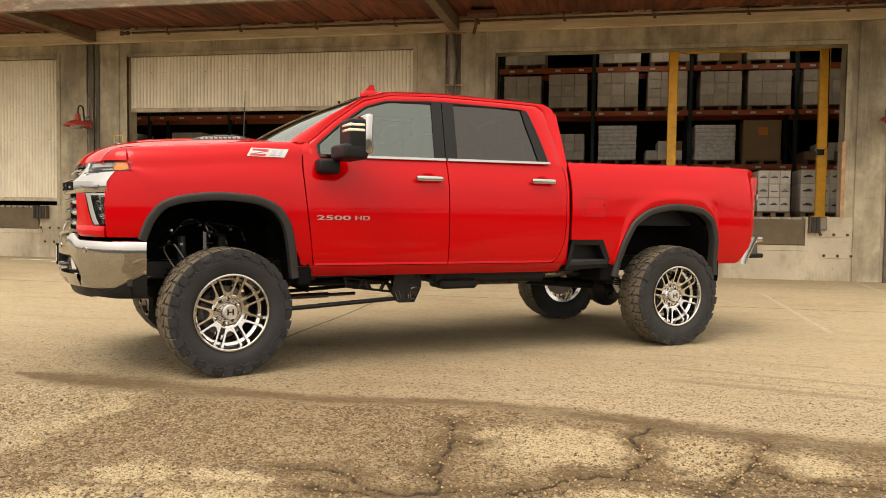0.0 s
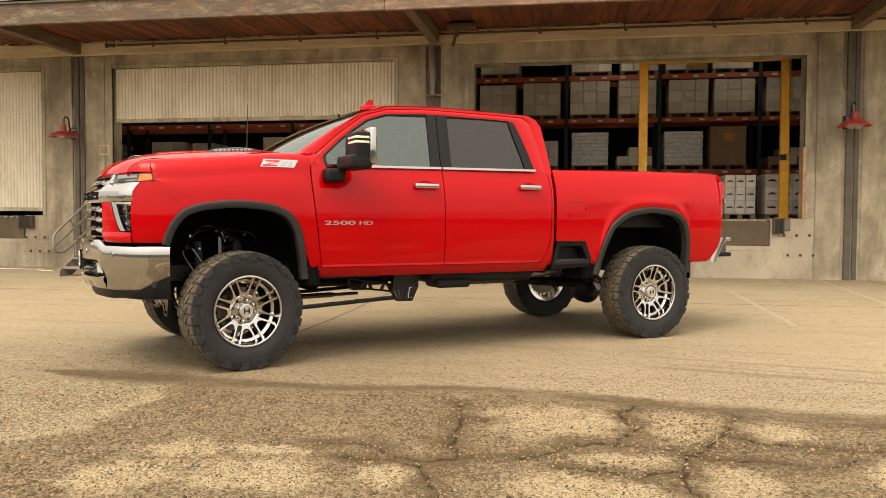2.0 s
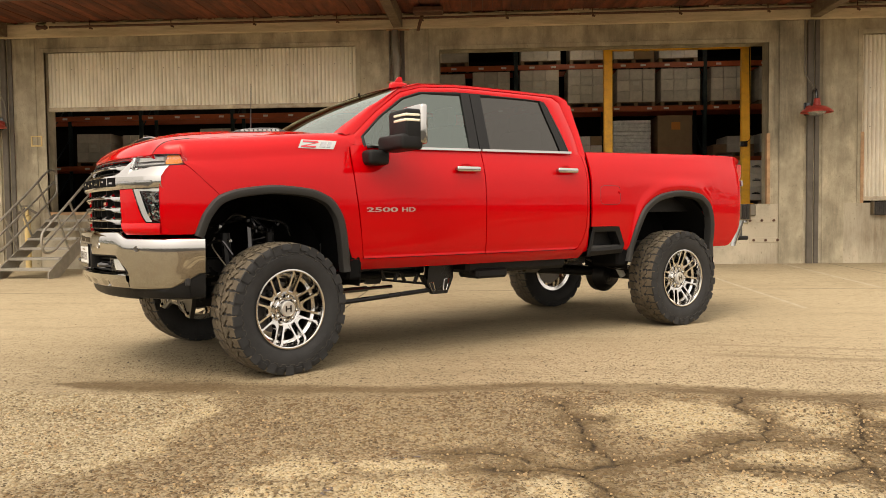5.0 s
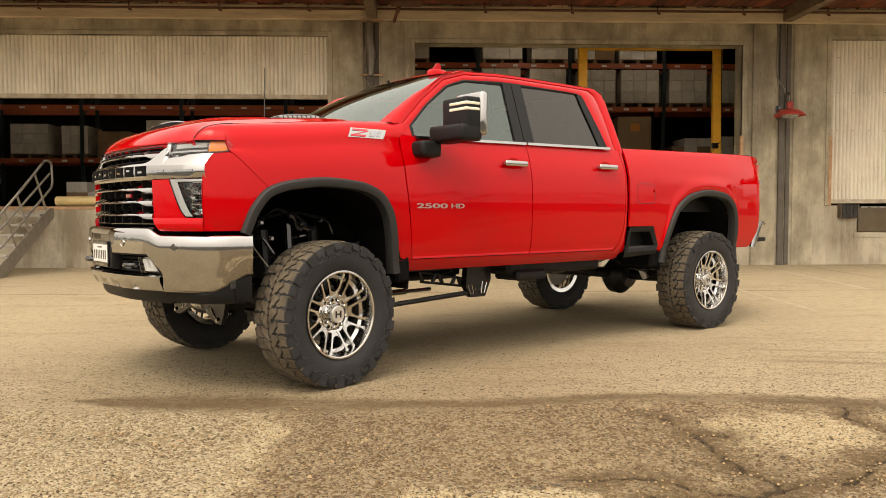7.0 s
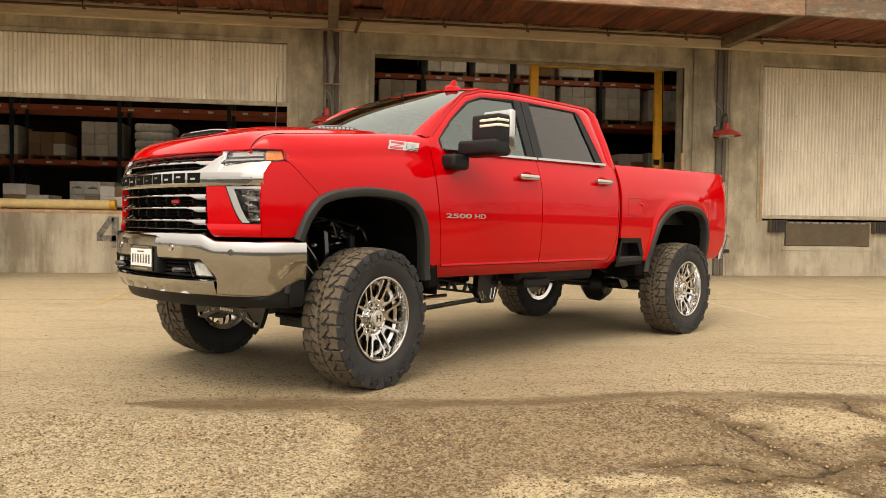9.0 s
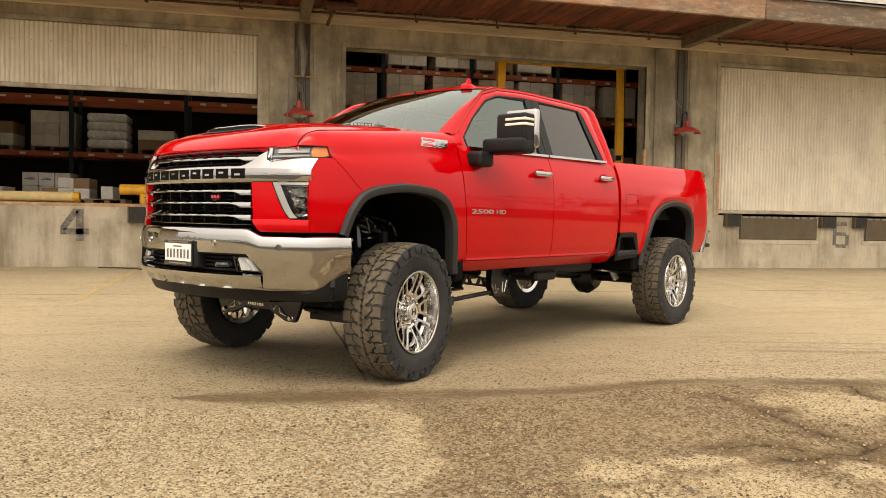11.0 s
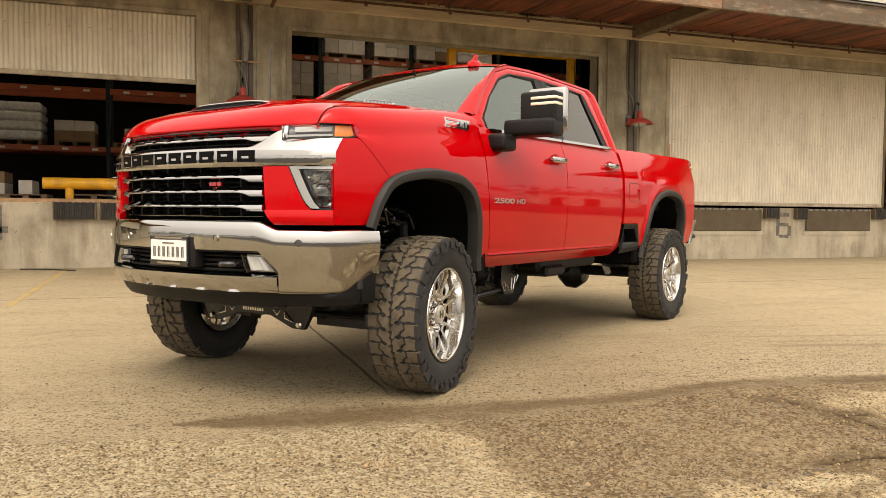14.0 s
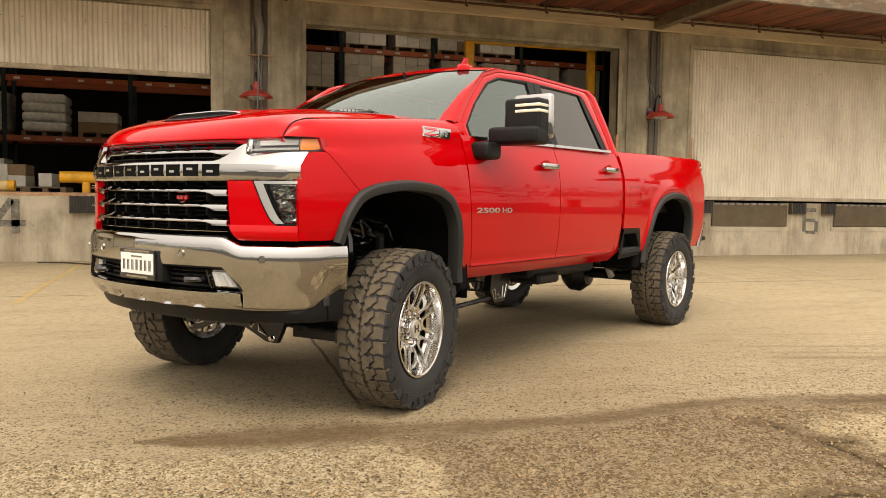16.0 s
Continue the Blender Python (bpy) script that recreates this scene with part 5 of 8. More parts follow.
tar_strip([(-1.92, 3.13), (-1.45, 3.25)], 0.009)


def debris(pts, r, material, label):
    bm = B()
    tube(bm, arc_pts([(x, y, ground_z(x, y) + r) for x, y in pts], 0.1, 3), r, 6)
    link("litter_strip", bm, material, label=label, category="litter", group="litter by the dock")


debris([(-10.98, 13.83), (-10.85, 13.72), (-10.70, 13.76), (-10.54, 13.68)], 0.007, WHITE, "thin white plastic strip lying by the dock wall")
debris([(-12.06, 14.0), (-11.75, 14.10), (-11.35, 14.02), (-11.05, 14.08)], 0.006, WHITE, "thin white plastic strip lying by the dock wall")
debris([(-6.35, 14.45), (-5.95, 14.38), (-5.70, 14.2), (-5.52, 14.06)], 0.012, RUBBERB, "short dark cable end lying by the dock wall")


def grit():
    """Loose stones and grit on the paving."""
    rng = random.Random(3)
    bm = B()
    for i in range(22000):
        x = rng.uniform(-7.5, 6)
        y = 4.7 + rng.gauss(0, 0.70) if rng.random() < 0.88 else rng.uniform(1.5, 12)
        if y < 1.3 or (y < 4.2 and rng.random() < 0.35):
            continue
        s = rng.uniform(0.0020, 0.0056) * (1.8 if rng.random() < 0.05 else 1)
        z = ground_z(x, y) + s * 0.35
        a = rng.uniform(0, 6.28)
        vs = [bm.verts.new((x + s * math.cos(a + k * 1.571) * rng.uniform(0.7, 1.2), y + s * math.sin(a + k * 1.571) * rng.uniform(0.7, 1.2), z)) for k in range(4)]
        t = bm.verts.new((x, y, z + s * 0.55))
        b = bm.verts.new((x, y, z - s * 0.6))
        for k in range(4):
            bm.faces.new((vs[k], vs[(k + 1) % 4], t))
            bm.faces.new((vs[(k + 1) % 4], vs[k], b))
    link("grit", bm, mat("grit_stone", (0.130, 0.088, 0.046), 0.9, island=0.75), label="scattered dark grit and pebbles on the paving", category="grit", kind="stuff", smooth=False)


grit()


def aggregate():
    """Worn pebbles standing proud of the old paving's cement."""
    rng = random.Random(17)
    verts, faces = [], []
    for i in range(30000):
        x, y = rng.uniform(-7.0, 4.0), rng.uniform(1.7, 4.5)
        if noise.noise((x * 1.1, y * 1.1, 7.0)) < rng.uniform(-0.7, 0.25):
            continue
        s = rng.uniform(0.0035, 0.0085) * (1.6 if rng.random() < 0.06 else 1)
        z, a, n = ground_z(x, y) - 0.001, rng.uniform(0, 6.28), len(verts)
        for lift, k_ in ((0.0, 1.0), (0.55, 0.72)):
            for k in range(5):
                r = s * k_ * rng.uniform(0.75, 1.15)
                verts.append((x + r * math.cos(a + k * 1.2566), y + r * math.sin(a + k * 1.2566), z + s * 1.3 * lift * rng.uniform(0.7, 1.2)))
        verts.append((x, y, z + s * 1.0))
        for k in range(5):
            k2 = (k + 1) % 5
            faces.append((n + k, n + k2, n + 5 + k2, n + 5 + k))
            faces.append((n + 5 + k, n + 5 + k2, n + 10))
    me = bpy.data.meshes.new("aggregate")
    me.from_pydata(verts, [], faces)
    me.materials.append(mat("aggregate_stone", (0.225, 0.157, 0.082), 0.85, island=0.75, vary=0.2, vscale=90))
    tagged(new("aggregate", me), "brown and tan pebbles bedded in the old paving", "aggregate", kind="stuff")


aggregate()


def far_trees():
    """Low dark line of trees far behind the camera, seen mirrored in the paint."""
    rng = random.Random(8)
    bm = B()
    pts = []
    for i in range(9000):
        a = rng.uniform(radians(150), radians(390))
        d = rng.uniform(70, 90)
        east = max(0.0, math.cos(a) - 0.72) * 14
        h = 1.6 + east + 1.6 * (0.5 + 0.5 * noise.noise((a * 9, 0, 1))) + 1.3 * max(0, noise.noise((a * 30, 5, 1)))
        z = rng.uniform(0, 1) ** 0.7 * h
        s = rng.uniform(0.25, 0.5)
        c = Vector((d * math.cos(a), d * math.sin(a), z))
        vs = [bm.verts.new(c + Vector((rng.uniform(-s, s), rng.uniform(-s, s), rng.uniform(-s, s)))) for k in range(4)]
        bm.faces.new(vs[:3])
        bm.faces.new(vs[1:])
    link("far_treeline", bm, mat("far_foliage", (0.05, 0.065, 0.03), 0.9, island=0.4), label="low dark line of distant trees", category="trees", kind="stuff", smooth=False)


far_trees()


def far_building():
    """Low pale warehouse beyond the east end of the yard."""
    e = empty("warehouse_building", pose(52, 13.0, -0.1), "low pale metal warehouse far beyond the yard", "building")
    bm = B()
    box(bm, (0, 0, 0), (9, 7, 3.3))
    part("wall", bm, CORR, e)
    bm = B()
    prism(bm, [(-0.3, -0.3, 3.3), (9.3, -0.3, 3.3), (4.5, -0.3, 4.0)], (0, 7.6, 0))
    part("roof", bm, DOWNPIPE, e)
    for y in (0.8, 4.6):
        bm = B()
        box(bm, (-0.04, y, 0.0), (0.02, y + 1.4, 2.2), 0.01)
        part("door", bm, STEELDECK, e)


far_building()


# ---- pickup truck: x ahead from the rear axle, y to its left, z up ----
TRUCK = empty("pickup_truck", pose(0.0496, 8.2483, 0.0, 0, 0, -143.96), "red lifted four-door pickup truck with chrome trim and mud tyres", "pickup truck")
BASE_X = 4.036
SIDE_P = [(0.68, -0.13), (0.74, -0.06), (0.775, -0.035), (0.82, -0.03), (1.00, -0.008), (1.18, 0.0), (1.36, -0.006), (1.48, -0.028), (1.56, -0.055), (1.62, -0.078), (1.68, -0.092)]
PLAN_W = [(-1.10, 0.985), (-0.9, 1.01), (-0.3, 1.03), (0.6, 1.025), (1.2, 1.02), (2.3, 1.025), (3.4, 1.02), (4.0, 1.03), (4.35, 1.02), (4.6, 0.995), (4.75, 0.965), (4.84, 0.943)]


def yside(x, z):
    return curve_at(PLAN_W, x) + curve_at(SIDE_P, z)


def yglass(z):
    return 0.945 - (z - 1.61) * 0.42


def outward(bm, c=(2.4, 0.0, 1.3)):
    """Turns a sheet's faces away from the middle of the cab."""
    c = Vector(c)
    bm.normal_update()
    if sum(f.normal.dot(f.calc_center_median() - c) * f.calc_area() for f in bm.faces) < 0:
        bmesh.ops.reverse_faces(bm, faces=bm.faces[:])


def sheet(name, rows, s, material, parent=TRUCK, lip=0.018, label="", sharp=32):
    """A pressed panel from rows of (x, y, z) on the left side, laid on side s, with its edges turned in."""
    bm = B()
    quads(bm, [[(x, s * y, z) for x, y, z in r] for r in rows])
    outward(bm)
    if lip:
        rim_lip(bm, (0, -s * lip, 0))
    return part(name, bm, material, parent, label, sharp)


# wheel arches: outer line of the flare, in the side view
ARCH_F = [(3.525, 0.690), (3.555, 0.909), (3.598, 1.095), (3.702, 1.229), (3.864, 1.287), (4.10, 1.305), (4.328, 1.283), (4.475, 1.237), (4.577, 1.124), (4.636, 0.975)]
ARCH_R = [(-0.539, 0.639), (-0.509, 1.000), (-0.425, 1.187), (-0.269, 1.275), (0.001, 1.301), (0.261, 1.265), (0.480, 1.150), (0.598, 0.947), (0.681, 0.646)]
SEAM_Z = [(3.45, 1.712), (3.8, 1.692), (4.2, 1.657), (4.6, 1.620), (4.70, 1.609), (4.78, 1.588), (4.83, 1.550), (4.858, 1.510)]


def arch_z(table, x):
    return curve_at(table, x)


def fender(s):
    xs = sorted(set(span(3.50, 3.62, 8) + span(3.62, 4.47, 30) + span(4.47, 4.69, 8) + span(4.69, 4.857, 9)))
    rows = []
    for x in xs:
        zs = curve_at(SEAM_Z, x)
        zsh = zs - 0.15
        if x > 4.69:
            zb = 1.509
            yl = next((lamp_path(k / 100).y for k in range(101) if lamp_path(1 - k / 100).x >= x), 0.848)
            yl = max(0.852, next(lamp_path(1 - k / 100).y for k in range(101) if lamp_path(1 - k / 100).x >= x - 1e-6) + 0.004)
            # the round of the fender, cut off at the lamp's upper edge
            c0 = max(0.0, min(0.985, (zb - zsh) / 0.15))
            wx = 0.848 + (yl - 0.848) / math.sqrt(1 - c0 * c0)
            a1 = math.acos(c0)
            col = [(x, 0.848 + (wx - 0.848) * math.sin(a1 * k / 18), zsh + 0.15 * math.cos(a1 * k / 18)) for k in range(19)]
            rows.append(col)
            continue
        elif x > 4.4701:
            zb = min(1.2405 + (x - 4.47) * 0.985, 1.452)
        elif x > 3.535:
            zb = arch_z(ARCH_F, x)
        else:
            zb = 0.70 + 0.06 * (x - 3.50) / 0.035
        W = yside(x, zsh) - 0.008
        ys = 0.848
        col = []
        for k in range(9):
            a = k / 8 * math.pi / 2
            col.append((x, ys + (W - ys) * math.sin(a), zsh + (zs - zsh) * math.cos(a)))
        for k in range(1, 11):
            z = zsh + (min(zb, zsh - 0.01) - zsh) * k / 10
            col.append((x, yside(x, z) - 0.008 * max(0, 1 - k / 4), z))
        rows.append(col)
    # lean the door-side edge
    rows = [[(x + (curve_at([(0.7, -0.09), (0.82, -0.08), (1.08, -0.045), (1.37, -0.01), (1.5, 0.0), (1.72, -0.012)], z) * max(0, 1 - (x - 3.50) / 0.06)), y, z) for x, y, z in c] for c in rows]
    return sheet("fender", rows, s, RED)


def corner(s):
    """Red corner cap ahead of the arch."""
    rows = []
    for x in span(4.472, 4.845, 26):
        zt = min(1.2405 + (x - 4.47) * 0.985 - 0.005, curve_at([(4.69, 1.438), (4.79, 1.432), (4.822, 1.405), (4.838, 1.36), (4.847, 1.295)], x))
        zb = max(0.985, arch_z(ARCH_F, x)) if x < 4.636 else 0.985
        zb = min(zb, zt - 0.02)
        rows.append([(x - 0.012 * (abs(z - 1.2) / 0.2) ** 2 * max(0, (x - 4.7) / 0.14), yside(x, z) * (1 - 0.012 * max(0, (1.05 - z) / 0.07) ** 2), z) for z in span(zt, zb, 12)])
    sheet("bumper_corner_cap", rows, s, RED)


def inner_body(s):
    """Painted inner skin that shows in the shut lines of the nose and the cowl."""
    rows = []
    for x in span(4.44, 4.80, 14):
        top = 1.47 if x < 4.66 else 1.425
        low = max(0.99, arch_z(ARCH_F, x)) if x < 4.636 else 0.99
        rows.append([(x, yside(x, z) - 0.012 - 0.02 * max(0, z - 1.40) / 0.07, z) for z in span(low, top, 10)])
    sheet("inner_fender", rows, s, RED, lip=0)
    rows = [[(x, y, z) for z in (0.99, 1.02, 1.058)] for x, y in ((4.79, 0.945), (4.826, 0.938), (4.846, 0.922), (4.862, 0.90), (4.880, 0.86))]
    sheet("inner_nose", rows, s, RED, lip=0)
    bm = B()
    box(bm, (3.40, s * 0.78, 1.56), (3.60, s * 0.888, 1.688), 0.02, seg=2)
    part("inner_cowl", bm, RED, TRUCK)


def bed_side(s):
    tops = [(1.12, 1.640), (0.24, 1.655), (-0.8, 1.668), (-0.96, 1.664), (-1.02, 1.650), (-1.055, 1.615)]
    xs = sorted(set(span(-1.055, -0.56, 14) + span(-0.56, -0.40, 9) + span(-0.40, 0.55, 26) + span(0.55, 0.70, 7) + span(0.70, 1.132, 10)))
    rows = []
    for x in xs:
        zt = curve_at(tops, x)
        if x < -0.535:
            zb = 0.742 if x > -0.83 else 0.742 + (-0.83 - x) * 1.25
        elif x < 0.66:
            zb = arch_z(ARCH_R, x)
        elif x < 0.80:
            zb = 0.73 + max(0, (x - 0.70)) * 2.45
        else:
            zb = 0.973
        col = [(x, 0.885, zt), (x, 0.905, zt + 0.006), (x, 0.925, zt)]
        for k in range(1, 17):
            z = zt - 0.012 + (zb - zt + 0.012) * k / 16
            y = yside(x, z)
            if 1.30 < z < 1.42 and -0.62 < x < 0.78:
                y += 0.006 * math.sin((z - 1.30) / 0.12 * math.pi)
            if -0.54 < x < 0.66:
                y += 0.016 * math.exp(-((z - arch_z(ARCH_R, x) - 0.045) / 0.055) ** 2)
            if x < -0.95:
                y -= 0.05 * ((-0.95 - x) / 0.105) ** 2
            col.append((x, y, z))
        rows.append(col)
    sheet("bed_side", rows, s, RED)


def flare(s, table, name):
    """Dark plastic lip round a wheel arch."""
    n = 44
    xs = [p[0] for p in table]
    # even steps along the curve
    fine = [(x, arch_z(table, x)) for x in span(table[0][0], table[-1][0], 240)]
    L_ = [0.0]
    for a, b in zip(fine, fine[1:]):
        L_.append(L_[-1] + math.hypot(b[0] - a[0], b[1] - a[1]))
    rows = []
    for i in range(n + 1):
        t = L_[-1] * i / n
        k = max(j for j in range(len(L_)) if L_[j] <= t + 1e-9)
        k = min(k, len(fine) - 2)
        f = (t - L_[k]) / max(1e-9, L_[k + 1] - L_[k])
        x, z = (fine[k][0] + f * (fine[k + 1][0] - fine[k][0]), fine[k][1] + f * (fine[k + 1][1] - fine[k][1]))
        dx, dz = fine[k + 1][0] - fine[k][0], fine[k + 1][1] - fine[k][1]
        d = math.hypot(dx, dz)
        nx, nz = dz / d, -dx / d
        w = 0.056
        y0 = yside(x, max(z, 0.8))
        if z < 0.8:
            y0 -= 0.01
        rows.append([(x + nx * w * f_, y0 + h, z + nz * w * f_) for f_, h in ((-0.10, 0.000), (-0.06, 0.022), (0.15, 0.034), (0.55, 0.036), (0.92, 0.026), (1.0, 0.010), (1.01, -0.02), (1.0, -0.05))])
    bm = B()
    quads(bm, [[(x, s * y, z) for x, y, z in r] for r in rows])
    part(name, bm, FLARE, TRUCK, "dark grey plastic wheel-arch flare", 40)


def well(s, cx, cz=0.66):
    """Dark wheel housing."""
    bm = B()
    lathe(bm, [(0.62, s * 0.985), (0.61, s * 0.5), (0.60, s * 0.40), (0.0, s * 0.40)], 30, Matrix.Translation((cx, 0, cz)), -8, 188)
    part("wheel_housing", bm, DARK, TRUCK, "black wheel housing liner")


def door(s, front):
    if front:
        edge_f = [(0.70, 3.395), (0.78, 3.405), (0.823, 3.414), (1.075, 3.445), (1.367, 3.482), (1.491, 3.491), (1.62, 3.486)]
        edge_r = [(0.70, 2.303), (1.62, 2.318)]
    else:
        edge_f = [(0.70, 2.295), (1.62, 2.310)]
        edge_r = [(0.775, 1.33), (0.80, 1.277), (0.90, 1.225), (0.995, 1.203), (1.483, 1.193), (1.62, 1.212)]
    zs = [0.778, 0.79, 0.80] + span(0.83, 1.615, 18)
    rows = []
    for u in span(0.0, 1.0, 16):
        col = []
        for z in zs:
            a, b = curve_at(edge_r, z), curve_at(edge_f, z)
            x = a + (b - a) * u
            y = yside(x, z)
            y += 0.004 * math.exp(-((z - 0.86) / 0.03) ** 2) - 0.006 * math.exp(-((z - 0.80) / 0.012) ** 2)
            col.append((x, y, z))
        rows.append(col)
    d = sheet("front_door" if front else "rear_door", rows, s, RED, lip=0.03)
    # handle: chrome bar over a red cup
    hx, hz = (2.49, 1.455) if front else (1.435, 1.466)
    bm = B()
    y = yside(hx, hz)
    box(bm, (hx - 0.115, s * (y + 0.022), hz - 0.022), (hx + 0.115, s * (y + 0.052), hz + 0.022), 0.014, seg=3)
    box(bm, (hx - 0.11, s * (y - 0.005), hz - 0.013), (hx - 0.075, s * (y + 0.03), hz + 0.013), 0.005)
    box(bm, (hx + 0.075, s * (y - 0.005), hz - 0.013), (hx + 0.11, s * (y + 0.03), hz + 0.013), 0.005)
    part("handle", bm, CHROME, d, "chrome door handle")
    bm = B()
    rr = []
    for k in range(5):
        f = 1 - k / 4
        rr.append([(hx + 0.075 * f * math.cos(a), s * (y + 0.003 - 0.002 * k), hz + 0.045 * f * math.sin(a)) for a in [2 * math.pi * j / 20 for j in range(20)]])
    quads(bm, rr, close_v=True)
    part("handle_cup", bm, RED, d)
    # belt trim
    bm = B()
    x0, x1 = (2.32, 3.36) if front else (1.34, 2.305)
    quads(bm, [[(x, s * (0.952 + 0.004), 1.603 + 0.012 * (2.3 - x) / 1.0), (x, s * 0.972, 1.607 + 0.012 * (2.3 - x)), (x, s * 0.970, 1.626 + 0.012 * (2.3 - x)), (x, s * 0.945, 1.630 + 0.012 * (2.3 - x))] for x in span(x0, x1, 12)])
    part("belt_trim", bm, CHROME, d, "chrome belt moulding")
    return d


GH_OUT = [(3.50, 1.600), (3.465, 1.705), (3.22, 1.905), (2.96, 2.088), (2.72, 2.150), (2.40, 2.170), (2.20, 2.174), (1.64, 2.170), (1.27, 2.165), (1.183, 2.118), (1.15, 1.85), (1.15, 1.600)]
GH_IN = [(3.375, 1.600), (3.378, 1.685), (3.19, 1.852), (2.95, 2.020), (2.765, 2.083), (2.40, 2.108), (2.20, 2.110), (1.64, 2.104), (1.49, 2.098), (1.435, 2.05), (1.345, 1.70), (1.325, 1.600)]


def greenhouse(s):
    rows = []
    for (xo, zo), (xi, zi) in zip(GH_OUT, GH_IN):
        col = []
        for f, h in ((0.0, 0.0), (0.12, 0.0), (0.30, -0.002), (0.36, -0.012), (0.42, -0.002), (0.85, 0.0), (1.0, -0.004), (1.0, -0.03)):
            x, z = xo + (xi - xo) * f, zo + (zi - zo) * f
            col.append((x, yglass(z) + h, z))
        rows.append(col)
    # refine along the loop
    fine = []
    for a, b in zip(rows, rows[1:]):
        for t in (0.0, 0.25, 0.5, 0.75):
            fine.append([tuple(p + (q - p) * t for p, q in zip(u, v)) for u, v in zip(a, b)])
    fine.append(rows[-1])
    sheet("cab_side_frame", fine, s, RED, lip=0, sharp=50)
    # black seal ring inside
    ring = []
    for (xo, zo), (xi, zi) in zip(GH_OUT, GH_IN):
        c = Vector((2.35, 1.84))
        p = Vector((xi, zi))
        q = p + (c - p).normalized() * 0.030
        ring.append([(p.x, yglass(p.y) - 0.002, p.y), (p.x * 0.6 + q.x * 0.4, yglass(p.y) + 0.002, p.y * 0.6 + q.y * 0.4), (q.x, yglass(q.y) - 0.012, q.y)])
    sheet("window_seal", ring, s, BLACK, lip=0)
    # glass
    inn = [(x, z) for x, z in GH_IN]

    def top_at(x):
        pts = sorted(inn[1:-1])
        return curve_at([(a, b) for a, b in pts], x)

    def pane(name, x0, x1, m, lab):
        rows_ = []
        for x in span(x0, x1, 18):
            zt = top_at(x) - 0.012
            rows_.append([(x, yglass(z) - 0.014, z) for z in span(1.595, zt, 6)])
        o = sheet(name, rows_, s, m, lip=0, label=lab)
        o.visible_shadow = False
        return o
    pane("front_door_window", 2.36, 3.375, GLASS_F, "grey-green side window glass")
    pane("rear_door_window", 1.335, 2.27, GLASS_R, "dark privacy glass")
    # black pillar cover with a shut line, and the rear filler
    for x0, x1 in ((2.317, 2.405), (2.205, 2.309)):
        rows_ = []
        for u in span(0, 1, 4):
            rows_.append([((x0 + (x1 - x0) * u) - (z - 1.61) * 0.09, yglass(z) + 0.0, z) for z in span(1.605, 2.103, 6)])
        sheet("pillar_cover", rows_, s, BLACK, lip=0.012)
    rows_ = [[(xa, yglass(z) - 0.002, z) for xa, z in ((1.325 + u * 0.10, 1.60), (1.36 + u * 0.095, 1.78), (1.405 + u * 0.085, 1.95), (1.455 + u * 0.055, 2.09))] for u in (0, 0.5, 1)]
    sheet("quarter_filler", rows_, s, BLACK, lip=0.01)
    sheet("cowl_corner", [[(3.44, 0.945, 1.62), (3.44, 0.925, 1.69), (3.45, 0.85, 1.74), (3.52, 0.76, 1.715)], [(3.50, 0.94, 1.62), (3.50, 0.92, 1.675), (3.54, 0.85, 1.700), (3.64, 0.76, 1.690)], [(3.56, 0.93, 1.62), (3.58, 0.91, 1.66), (3.64, 0.84, 1.685), (3.74, 0.76, 1.680)]], s, RED, lip=0, sharp=60)
    # A pillar between frame and windscreen
    edge = [tuple(wind_pt(0.99, t) + Vector((0.002, 0, 0.004))) for t in (0.0, 0.13, 0.48, 0.83, 1.0)]
    rows_ = []
    for (xo, zo), e in zip([(3.50, 1.690)] + GH_OUT[1:5], edge):
        a = Vector((xo, yglass(zo), zo))
        b = Vector(e)
        mid = (a + b) / 2 + Vector((0.008, 0.014, 0.012))
        rows_.append([tuple(a), tuple(a * 0.5 + mid * 0.5 + Vector((0.002, 0.006, 0.004))), tuple(mid), tuple(b)])
    fine = []
    for a, b in zip(rows_, rows_[1:]):
        for t in (0, 0.2, 0.4, 0.6, 0.8):
            fine.append([tuple(p + (q - p) * t for p, q in zip(u, v)) for u, v in zip(a, b)])
    fine.append(rows_[-1])
    sheet("a_pillar", fine, s, RED, lip=0, sharp=60)


def roof_pt(x, u):
    """Roof surface at length x, u from -1 to 1 across."""
    ze = curve_at(sorted(GH_OUT[3:10]), max(x, 1.184)) + 0.002
    ye = yglass(ze)
    crown = 0.066 - 0.010 * abs(x - 2.0) - (0.016 if x < 1.25 else 0) * (1.25 - x) / 0.11
    crown -= 0.018 * max(0.0, min(1.0, (x - 2.58) / 0.26)) ** 2
    return Vector((x, u * ye, ze + crown * (1 - abs(u) ** 3.0)))


def roof_front(u):
    return 2.83 + 0.09 * (1 - min(1, abs(u)) ** 2)


def wind_edge(y, top):
    k = 1 - (abs(y) / 0.80) ** 2
    if top:
        u = y / 0.672 * 0.978
        return roof_pt(roof_front(u), u)
    return Vector((3.60 + 0.17 * k, y, 1.690 + 0.02 * k))


def wind_pt(u, t):
    a, b = wind_edge(u * 0.845, False), wind_edge(u * 0.672, True) + Vector((0.002, 0, -0.006))
    return a + (b - a) * t + Vector((0.5, 0, 0.8)) * 0.035 * math.sin(t * math.pi)


